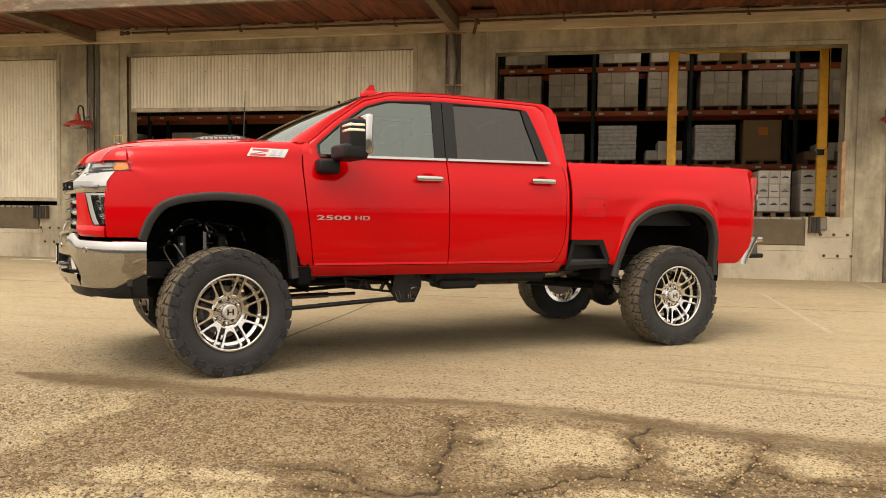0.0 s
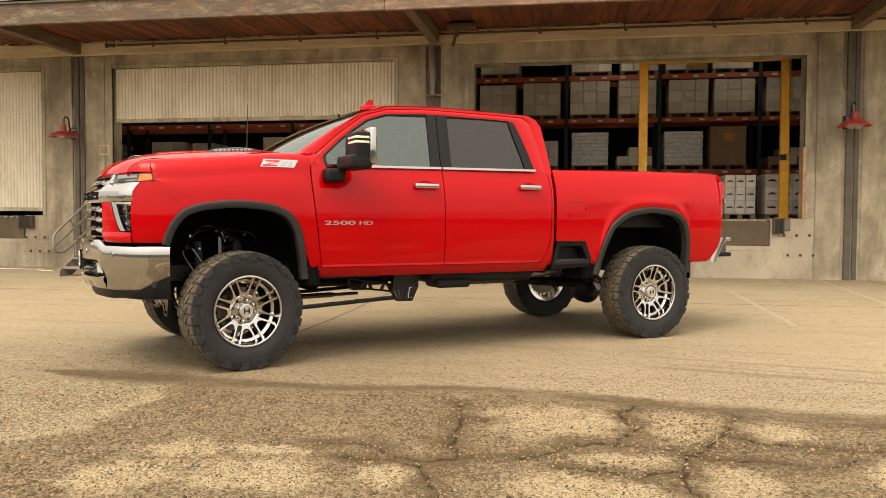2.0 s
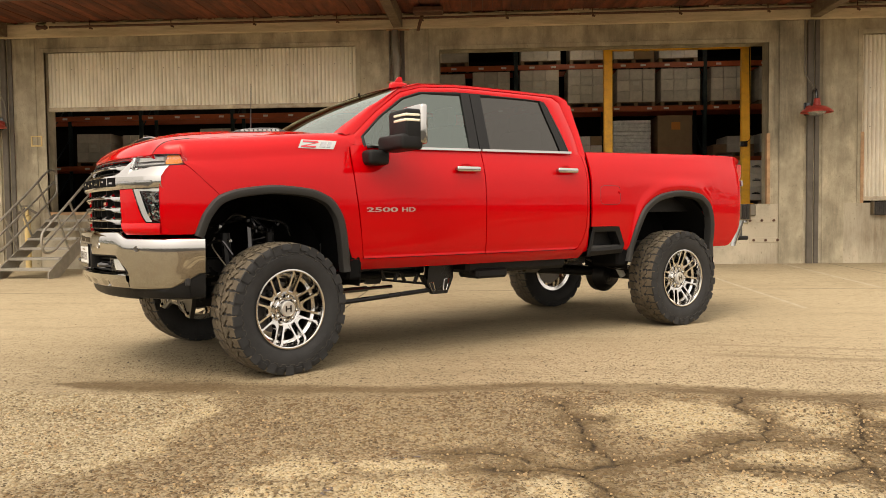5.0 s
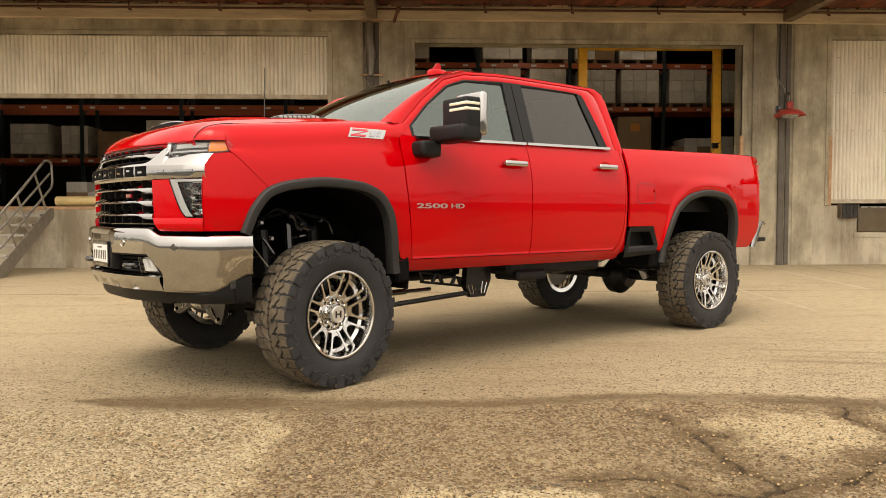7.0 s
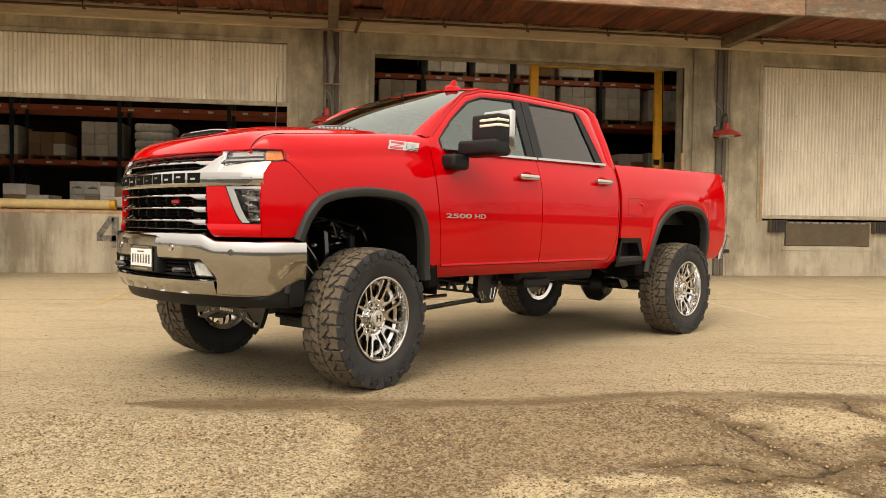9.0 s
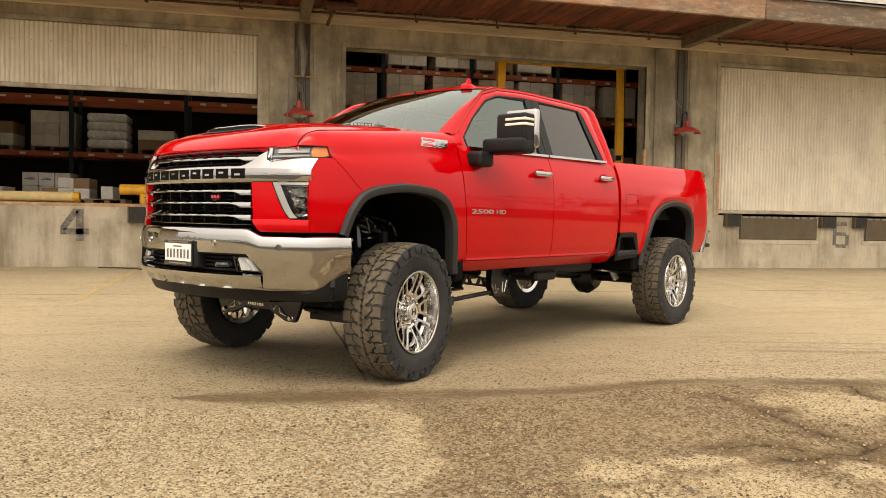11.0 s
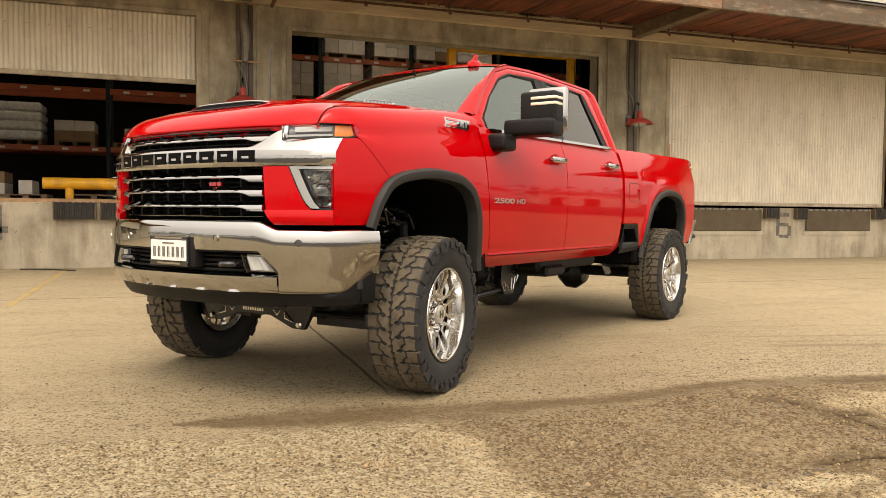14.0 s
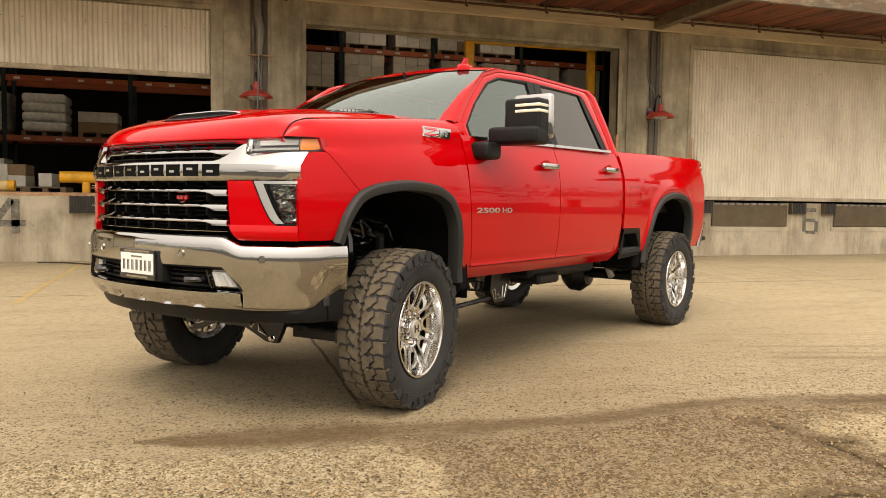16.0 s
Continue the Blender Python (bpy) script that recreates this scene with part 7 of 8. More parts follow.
def bumper():
    def nrm(t):
        x, y = bump_at(t)
        x2, y2 = bump_at(min(1, t + 0.01))
        x1, y1 = bump_at(max(0, t - 0.01))
        d = math.hypot(x2 - x1, y2 - y1)
        return x, y, (y2 - y1) / d, -(x2 - x1) / d

    def on(tt, o, z):
        x, y, nx, ny = nrm(abs(tt))
        return (x + nx * o, math.copysign(1, tt) * (y + ny * o), z)

    def shell(t0, t1, n, prof, material, name, parent, s=1, label=""):
        bm = B()
        quads(bm, [[Vector(on(tt, o, z)) * 1 for o, z in prof(abs(tt), *bump_at(abs(tt)))] for tt in span(t0, t1, n)])
        if s < 0:
            for v in bm.verts:
                v.co.y = -v.co.y
        return part(name, bm, material, parent, label, 40)
    tw = t_of_y(0.610)

    def inner(z):
        """Where the wing starts: a slant beside the fog lamp, then straight down."""
        y = curve_at([(0.62, 0.700), (0.70, 0.712), (0.735, 0.712), (0.76, 0.695), (0.80, 0.660), (0.835, 0.628), (0.850, 0.610)], z)
        return t_of_y(y)

    def bottom(x):
        return 0.628 + 0.095 * max(0.0, min(1.0, (4.83 - x) / 0.22))
    ZM = 0.850
    ws = span(0, 1, 34)
    bm = B()

    def upper(tt):
        zt = bump_top(bump_at(abs(tt))[1])
        return [on(tt, o, z) for o, z in ((-0.15, zt - 0.006), (-0.060, zt + 0.003), (-0.022, zt + 0.001), (-0.006, zt - 0.006), (0.002, zt - 0.020), (0.005, zt - 0.045), (0.007, 0.885), (0.004, ZM))]
    cols = [-(tw + (1 - tw) * w) for w in reversed(ws)] + span(-tw, tw, 36)[1:-1] + [tw + (1 - tw) * w for w in ws]
    quads(bm, [upper(t) for t in cols])
    for s in (1, -1):
        rows = []
        for w in ws:
            col = []
            xw = bump_at(tw + (1 - tw) * w)[0]
            zb = bottom(xw)
            for f, o in ((0.0, 0.004), (0.12, 0.002), (0.28, -0.002), (0.45, -0.006), (0.65, -0.012), (0.85, -0.020), (0.95, -0.028), (1.0, -0.042)):
                z = ZM + (zb - ZM) * f
                ti = inner(z)
                col.append(on(s * (ti + (1 - ti) * w), o, z))
            a, b2 = col[-1], col[-2]
            col.append((a[0] - 0.05, a[1] - s * 0.01, a[2] - 0.004))
            rows.append(col)
        quads(bm, rows)
    bmesh.ops.remove_doubles(bm, verts=bm.verts[:], dist=0.0005)
    outward(bm, (4.4, 0, 0.8))
    # the top row and the opening's border turn in
    b = part("front_bumper", bm, CHROME, TRUCK, "wide chrome front bumper with dust film", 38)

    # black return round the opening
    bm = B()
    quads(bm, [[on(t, o, z) for o, z in ((0.002, ZM + 0.001), (-0.012, ZM - 0.012), (-0.10, ZM - 0.014))] for t in span(-tw, tw, 30)])
    for s in (1, -1):
        quads(bm, [[on(s * (inner(z) - d), o, z) for d, o in ((-0.002, 0.0), (0.004, -0.02), (0.01, -0.12))] for z in span(0.725, ZM, 6)])
    quads(bm, [[on(t, o, 0.727) for o in (-0.02, -0.12)] for t in span(-inner(0.73), inner(0.73), 30)])
    part("intake_surround", bm, BLACK, b, "black opening surround")
    bm = B()
    quads(bm, [[on(t, -0.11, z) for z in (0.66, 0.72, 0.80, 0.87)] for t in span(-t_of_y(0.74), t_of_y(0.74), 24)])
    part("intake", bm, DARK, b, "black lower intake")
    for z in (0.745, 0.77, 0.795, 0.82):
        bm = B()
        tube(bm, [on(t, -0.055, z) for t in span(-t_of_y(0.50), t_of_y(0.50), 16)], 0.007, 5)
        part("intake_bar", bm, BLACK, b)

    for s in (1, -1):
        def cap(t, x, y):
            zb = bottom(x)
            k = 0.035 * max(0.0, min(1.0, (x - 4.83) / 0.15))
            return [(-0.045, zb + 0.010), (-0.030 - k, zb - 0.004), (-0.032 - k, zb - 0.02), (-0.036 - k, 0.600), (-0.05 - k, 0.568), (-0.10 - k, 0.557), (-0.2, 0.558)]
        shell(t_of_y(0.69), 1.0, 26, cap, BLACK, "bumper_valance", b, s, "black lower bumper valance")
        # tip closing face
        bm = B()
        quads(bm, [[(4.586, s * yy, z) for z in (0.722, 0.80, 0.955)] for yy in (0.90, 1.03)])
        part("bumper_end", bm, CHROME, b)
        bm = B()
        box(bm, (4.672, s * 0.962, 0.648), (4.706, s * 0.992, 0.700), 0.006)
        part("tow_cover", bm, FLARE, b, "small dark clip cover on the valance")
        # sensors
        for y, z in ((0.37, 0.910), (0.805, 0.894)):
            t = t_of_y(y)
            x, yy, nx, ny = nrm(t)
            ang = math.degrees(math.atan2(-ny, nx))
            bm = B()
            lathe(bm, [(0.0, 0.004), (0.012, 0.004), (0.0125, 0.0), (0.017, 0.0), (0.019, 0.004), (0.0195, -0.004)], 16, Matrix.Translation((x + nx * 0.007, s * (yy + ny * 0.007), z)) @ pose(0, 0, 0, 0, 0, -90 - s * ang))
            part("parking_sensor", bm, CHROME, b)
        # fog lamp: slanted clear block with a bright reflector
        def fy(v, z):
            lo = 0.515 + 0.030 * (0.83 - z) / 0.09
            hi = 0.632 + 0.066 * (0.83 - z) / 0.09
            return lo + (hi - lo) * v
        bm = B()
        quads(bm, [[on(s * t_of_y(fy(v, z)), -0.055, z) for z in span(0.742, 0.828, 3)] for v in span(0, 1, 6)])
        f = part("fog_lamp", bm, LAMPGREY, b, "clear slanted fog lamp")
        bm = B()
        quads(bm, [[on(s * t_of_y(fy(v, z)), -0.05 + 0.03 * abs(math.sin(v * 6.5)) , z) for z in span(0.750, 0.820, 3)] for v in span(0.06, 0.94, 12)])
        part("reflector", bm, WHITE, f, "bright reflector")
        bm = B()
        quads(bm, [[on(s * t_of_y(fy(v, z)), -0.014, z) for z in span(0.740, 0.830, 3)] for v in span(0, 1, 6)])
        o = part("lens", bm, LENS, f)
        o.visible_shadow = False
        bm = B()
        for v0, v1 in ((-0.04, 0.015), (0.985, 1.03)):
            quads(bm, [[on(s * t_of_y(fy(v, z)), -0.012, z) for z in span(0.738, 0.832, 3)] for v in (v0, v1)])
        part("frame", bm, GLOSSBLACK, f)
        # tow hook
        bm = B()
        tube(bm, arc_pts([(5.0, s * 0.385, 0.780), (5.11, s * 0.385, 0.780), (5.135, s * 0.43, 0.780), (5.11, s * 0.475, 0.780), (5.0, s * 0.475, 0.780)], 0.04, 4), 0.018, 8)
        part("tow_hook", bm, GLOSSBLACK, b, "black tow hook")
    # lower chrome skid with scallops
    tk = inner(0.70)

    def lower(t, x, y):
        k = max(0.0, min(1.0, (0.62 - y) / 0.06))
        w = 0.020 * k * max(0.0, min(1.0, 1.6 * math.cos(y * 28)))
        return [(-0.12, 0.728), (-0.014, 0.727), (0.001, 0.718), (0.002, 0.700), (-0.004 - w * 0.2, 0.682), (-0.016 - w, 0.660), (-0.022 - w, 0.645), (-0.036, 0.632), (-0.12, 0.626)]
    shell(-tk + 0.002, tk - 0.002, 96, lower, CHROME, "skid_trim", b, label="chrome lower skid trim")

    def val(t, x, y):
        return [(-0.05, 0.632), (-0.072, 0.612), (-0.082, 0.575), (-0.095, 0.555), (-0.22, 0.552)]
    shell(-t_of_y(0.72), t_of_y(0.72), 40, val, BLACK, "lower_valance", b, label="black plastic lower valance")
    # plate holder and plate
    bm = B()
    box(bm, (5.08, -0.16, 0.752), (5.152, 0.235, 0.925), 0.014, seg=2)
    ph = part("plate_holder", bm, BLACK, b, "black plate holder")
    bm = B()
    box(bm, (5.152, -0.138, 0.756), (5.163, 0.192, 0.918), 0.006)
    box(bm, (5.158, -0.138, 0.756), (5.166, 0.192, 0.782), 0.003)
    box(bm, (5.158, -0.138, 0.896), (5.166, 0.192, 0.918), 0.003)
    part("plate_frame", bm, GLOSSBLACK, ph, "black plate frame")
    bm = B()
    box(bm, (5.160, -0.125, 0.784), (5.1675, 0.180, 0.894), 0.001)
    part("number_plate", bm, WHITE, ph, "white number plate with plain dark bars")
    bm = B()
    for k in range(7):
        y = 0.165 - k * 0.0405
        box(bm, (5.1675, y - 0.023, 0.803), (5.1688, y - 0.013, 0.859))
        box(bm, (5.1675, y - 0.009, 0.803), (5.1688, y - 0.003, 0.859))
    part("plate_bars", bm, DOWNPIPE, ph, smooth=False)
    for lo, hi in (((5.1675, -0.02, 0.873), (5.1688, 0.08, 0.882)), ((5.1662, -0.07, 0.764), (5.1674, 0.13, 0.774)), ((5.1662, -0.09, 0.902), (5.1674, 0.15, 0.911))):
        bm = B()
        box(bm, lo, hi)
        part("frame_bar", bm, CHROME, ph, smooth=False)


def rear_end():
    # tail lamps
    for s in (1, -1):
        bm = B()
        prof = [(-1.00, 0.940), (-1.045, 0.936), (-1.085, 0.915), (-1.108, 0.86), (-1.10, 0.80)]
        zs = [1.585, 1.56, 1.50, 1.46, 1.40, 1.34, 1.25, 1.19, 1.15]
        quads(bm, [[(x - (0.02 if 1.46 <= z <= 1.585 else 0.0) * (x < -1.05), s * y, z) for z in zs] for x, y in prof])
        t = part("tail_lamp", bm, TAILRED, TRUCK, "red tail lamp")
        bm = B()
        box(bm, (-1.118, s * 0.86, 1.36), (-1.10, s * 0.93, 1.42), 0.004)
        part("reverse_lens", bm, LAMPGREY, t)
    bm = B()
    box(bm, (-1.105, -0.80, 0.95), (-1.055, 0.80, 1.640), 0.012)
    tg = part("tailgate", bm, RED, TRUCK)
    bm = B()
    box(bm, (-1.11, -0.79, 1.634), (-1.05, 0.79, 1.654), 0.008)
    part("tailgate_cap", bm, BLACK, tg)
    # bed tub
    bm = B()
    box(bm, (-1.06, -0.80, 1.10), (1.10, 0.80, 1.13))
    for s in (1, -1):
        box(bm, (-1.06, s * 0.82, 1.10), (1.10, s * 0.79, 1.62))
    box(bm, (1.085, -0.90, 0.95), (1.11, 0.90, 1.63))
    part("bed_tub", bm, BLACK, TRUCK, "black bed liner")
    for s in (1, -1):
        bm = B()
        quads(bm, [[(x, s * 0.80, curve_at([(1.12, 1.640), (-1.06, 1.672)], x) + 0.002), (x, s * 0.80, curve_at([(1.12, 1.640), (-1.06, 1.672)], x) + 0.008), (x, s * 0.90, curve_at([(1.12, 1.640), (-1.06, 1.672)], x) + 0.008), (x, s * 0.912, curve_at([(1.12, 1.640), (-1.06, 1.672)], x) + 0.004)] for x in span(-0.98, 1.11, 12)])
        part("bed_rail_cap", bm, BLACK, TRUCK, "black bed rail cap")
    # rear bumper: chrome corners, black step
    for s in (1, -1):
        bm = B()
        rows = []
        for z in span(0.738, 1.0, 8):
            f = (z - 0.738) / 0.262
            x0 = -0.865 - 0.095 * f
            rows.append([(x0, s * 0.972, z), (x0 - 0.03, s * 0.985, z), (x0 - 0.07 - 0.05 * f, s * 0.98, z), (x0 - 0.085 - 0.06 * f, s * 0.95, z), (x0 - 0.09 - 0.06 * f, s * 0.90, z)])
        quads(bm, rows)
        box(bm, (-1.17, s * 0.80, 0.955), (-0.99, s * 0.965, 1.0), 0.014, seg=2)
        rb = part("rear_bumper_corner", bm, CHROME, TRUCK, "chrome rear bumper corner")
        bm = B()
        box(bm, (-1.19, s * 0.60, 0.79), (-0.98, s * 0.955, 0.835), 0.014, seg=2)
        box(bm, (-1.04, s * 0.60, 0.83), (-0.99, s * 0.94, 0.96), 0.01)
        part("step_pad", bm, BLACK, rb, "black step pad")
    bm = B()
    box(bm, (-1.20, -0.88, 0.80), (-1.02, 0.88, 0.96), 0.02)
    part("rear_bumper", bm, CHROME, TRUCK, "chrome rear bumper")


def bed_step(s):
    """Black step moulded into the bed's front lower corner."""
    bm = B()
    pts = [(1.125, 0.970), (0.80, 0.970), (0.712, 0.800), (0.735, 0.725), (1.175, 0.705)]
    inn = [(1.085, 0.925), (0.83, 0.925), (0.765, 0.80), (0.775, 0.795), (1.115, 0.795)]
    y0 = 1.0
    rows = [[(x, s * (yside(max(x, 0.5), max(z, 0.76)) + 0.004), z) for x, z in pts + pts[:1]], [(x * 0.5 + xi * 0.5, s * (yside(x, 0.85) + 0.010), z * 0.5 + zi * 0.5) for (x, z), (xi, zi) in zip(pts + pts[:1], inn + inn[:1])],
            [(xi, s * (yside(xi, 0.85) + 0.002), zi) for xi, zi in inn + inn[:1]], [(xi, s * (yside(xi, 0.85) - 0.11), zi) for xi, zi in inn + inn[:1]]]
    g = quads(bm, rows)
    bm.faces.new([v for v in g[3][:-1]])
    st = part("bed_step", bm, BLACK, TRUCK, "black moulded bed step", 25)
    bm = B()
    box(bm, (0.755, s * 0.90, 0.765), (1.14, s * 1.0, 0.800), 0.010, seg=2)
    part("tread_pad", bm, FLARE, st)


def sills(s):
    # rocker, cab corner, fuel flap
    rows = [[(x, yside(x, z) - 0.004, z) for z in (0.772, 0.76, 0.74, 0.715, 0.695, 0.69)] + [(x, 0.80, 0.69)] for x in span(1.20, 3.565, 20)]
    sheet("rocker_panel", rows, s, RED, lip=0)
    rows = []
    for u in span(0, 1, 5):
        rows.append([(1.153 + (curve_at([(0.775, 1.325), (0.80, 1.268), (0.90, 1.217), (0.995, 1.195), (1.483, 1.186), (1.62, 1.205)], z) - 1.153) * u, yside(1.18, z) - 0.012 * (1 - u) ** 2, z) for z in span(0.75, 1.615, 16)])
    sheet("cab_corner", rows, s, RED, lip=0.03)
    if s > 0:
        bm = B()
        cx, cz, hw, hh = 0.912, 1.256, 0.122, 0.085
        pts = []
        for k in range(28):
            a = 2 * math.pi * k / 28
            c, d = math.cos(a), math.sin(a)
            pts.append((cx + hw * math.copysign(abs(c) ** 0.35, c), cz + hh * math.copysign(abs(d) ** 0.35, d)))
        # dark red ring on the skin imitates the shaded gap round the flap
        tube(bm, [(x, s * (yside(x, z) - 0.0005), z) for x, z in pts], 0.0028, 5, closed=True)
        part("flap_gap_shade", bm, GAPSHADE, TRUCK)
        bm = B()
        lathe(bm, [(0.0, 0.012), (0.012, 0.012), (0.016, 0.004), (0.016, -0.004)], 12, Matrix.Translation((0.80, s * yside(0.80, 1.285), 1.285)))
        part("fuel_flap_catch", bm, RED, TRUCK)
    # filler behind the panel gaps, its dark red standing for their shade
    bm = B()
    box(bm, (1.13, s * 0.86, 0.74), (3.45, s * 0.905, 1.59))
    part("door_inner", bm, GAPSHADE, TRUCK)


def text_part(body, size, m, material, parent, label, depth=0.002, width=None):
    """Raised lettering as a mesh."""
    cu = bpy.data.curves.new("letters", "FONT")
    cu.body, cu.size, cu.extrude, cu.offset = body, size, depth, size * 0.015
    ob = bpy.data.objects.new("letters", cu)
    scene.collection.objects.link(ob)
    dg = bpy.context.evaluated_depsgraph_get()
    me = bpy.data.meshes.new_from_object(ob.evaluated_get(dg))
    bpy.data.objects.remove(ob)
    xs = [v.co.x for v in me.vertices]
    k = width / (max(xs) - min(xs)) if width else 1.0
    x0 = min(xs)
    for v in me.vertices:
        v.co.x = (v.co.x - x0) * k
    me.transform(m)
    me.materials.append(material)
    o = new("lettering", me)
    o.parent = parent
    return tagged(o, label)


LETTERM = mat("letter_silver", (0.42, 0.34, 0.30), 0.3, 0.6, vary=0.15, vscale=30)


# darkened copy of the body red, the shade in panel gaps as colour
GAPSHADE = mat("shaded_gap_red", (0.10, 0.002, 0.003), 0.6)


def badges(s, dr):
    # size numbers on the front door
    y = yside(3.2, 1.145) + 0.002
    for word, along, width in (("2500", 0.0, 0.262), ("HD", 0.298, 0.117)):
        x, turn = (3.395 - along, 180) if s > 0 else (2.975 + along, 0)
        M = Matrix.Translation((x, s * y, 1.122)) @ Euler((radians(90), 0, radians(turn))).to_matrix().to_4x4()
        text_part(word, 0.062, M @ Matrix.Diagonal((1, 0.74, 1, 1)), LETTERM, dr, "raised bright model lettering", 0.003, width)
    # slanted emblem on the fender: plain shapes in chrome and red
    def fy(x, z):
        zs = curve_at(SEAM_Z, x)
        zsh = zs - 0.15
        W = yside(x, zsh) - 0.008
        c = max(0.0, min(1.0, (z - zsh) / (zs - zsh)))
        return 0.848 + (W - 0.848) * math.sqrt(1 - c * c)
    bm = B()
    e = 0.004
    quads(bm, [[(x + dx, s * (fy(x + dx, z) + e), z) for z, dx in ((1.575, 0.0), (1.596, -0.012), (1.617, -0.024), (1.638, -0.036))] for x in span(3.905, 3.63, 8)])
    rim_lip(bm, (0, -s * 0.01, 0))
    em = part("fender_emblem", bm, CHROME, TRUCK, "slanted chrome and red fender emblem shape")
    bm = B()
    e = 0.007
    for x0, x1, za, zb in ((3.888, 3.775, 1.582, 1.594), (3.888, 3.775, 1.620, 1.632)):
        quads(bm, [[(x - (z - 1.575) * 0.57, s * (fy(x, z) + e), z) for z in span(za, zb, 2)] for x in span(x0, x1, 4)])
    quads(bm, [[(3.885 - 0.105 * f + d - (z - 1.575) * 0.57, s * (fy(3.83, z) + e), z) for f, z in ((0.0, 1.592), (1.0, 1.622))] for d in (0.0, -0.022)])
    part("red_stripes", bm, TAILRED, em)
    bm = B()
    for x0, x1, za, zb in ((3.745, 3.70, 1.587, 1.628), (3.69, 3.662, 1.587, 1.628)):
        quads(bm, [[(x - (z - 1.575) * 0.57, s * (fy(x, z) + e), z) for z in span(za, zb, 2)] for x in span(x0, x1, 3)])
    part("dark_stripes", bm, LAMPGREY, em)


def mirror(s):
    """Tow mirror: chrome cap, dark housing, side lamps, arm and foot."""
    bm = B()
    box(bm, (3.235, s * 0.955, 1.465), (3.405, s * 1.10, 1.575), 0.028, seg=3)
    foot = part("tow_mirror", bm, BLACK, TRUCK, "large chrome-capped tow mirror")
    bm = B()
    box(bm, (3.12, s * 1.02, 1.560), (3.30, s * 1.385, 1.672), 0.026, seg=3)
    part("arm", bm, BLACK, foot)
    bm = B()
    box(bm, (3.088, s * 1.120, 1.600), (3.150, s * 1.402, 1.886), 0.024, seg=3)
    part("cap", bm, CHROME, foot, "chrome mirror cap", 50)
    bm = B()
    box(bm, (3.120, s * 1.124, 1.600), (3.262, s * 1.384, 1.848), 0.020, seg=3)
    hs = part("housing", bm, BLACK, foot, "black mirror housing")
    for z in (1.803, 1.766):
        bm = B()
        box(bm, (3.150, s * 1.205, z - 0.011), (3.267, s * 1.388, z + 0.011), 0.008, seg=2)
        part("marker_lamp", bm, mat("marker_lens", (0.85, 0.80, 0.62), 0.15, coat=0.5), hs, "pale marker lamp strip")
    bm = B()
    box(bm, (3.079, s * 1.145, 1.61), (3.087, s * 1.345, 1.845), 0.004)
    part("glass", bm, CHROME, foot, "mirror glass")


def interior():
    bm = B()
    box(bm, (1.2, -0.88, 0.72), (3.5, 0.88, 0.80))
    box(bm, (3.42, -0.85, 0.8), (3.50, 0.85, 1.64))
    part("cabin_floor", bm, CABIN, TRUCK)
    bm = B()
    quads(bm, [[(3.60 - 0.02 * abs(y), y, 1.62), (3.35, y, 1.665), (3.10, y, 1.62), (3.02, y, 1.50), (3.08, y, 1.10)] for y in span(-0.80, 0.80, 12)])
    part("dashboard", bm, CABIN, TRUCK, "dark dashboard")
    bm = B()
    lathe(bm, [(0.185, 0.012), (0.195, 0.0), (0.185, -0.012), (0.172, 0.0)], 24, Matrix.Translation((2.90, 0.40, 1.50)) @ pose(0, 0, 0, 0, 0, 90) @ pose(0, 0, 0, 25, 0, 0))
    part("steering_wheel", bm, BLACK, TRUCK)
    for x in (2.35, 1.50):
        for y in (0.40, -0.40):
            bm = B()
            box(bm, (x - 0.05, y - 0.25, 1.15), (x + 0.48, y + 0.25, 1.30), 0.05, seg=2)
            box(bm, (x - 0.12, y - 0.24, 1.25), (x + 0.04, y + 0.24, 1.86), 0.05, seg=2)
            box(bm, (x - 0.10, y - 0.13, 1.85), (x + 0.0, y + 0.13, 2.02), 0.035, seg=2)
            part("seat", bm, SEATC, TRUCK, "dark leather seat")
    bm = B()
    quads(bm, [[(x, y, 2.14 + 0.03 * (1 - (y / 0.68) ** 2)) for y in span(-0.67, 0.67, 6)] for x in span(1.18, 2.80, 5)])
    part("headliner", bm, mat("headliner", (0.35, 0.33, 0.30), 0.9), TRUCK)
    bm = B()
    box(bm, (2.86, -0.11, 2.02), (2.89, 0.11, 2.09), 0.012)
    tube(bm, [(2.90, 0, 2.07), (2.93, 0, 2.16)], 0.01, 6)
    part("inside_mirror", bm, BLACK, TRUCK)


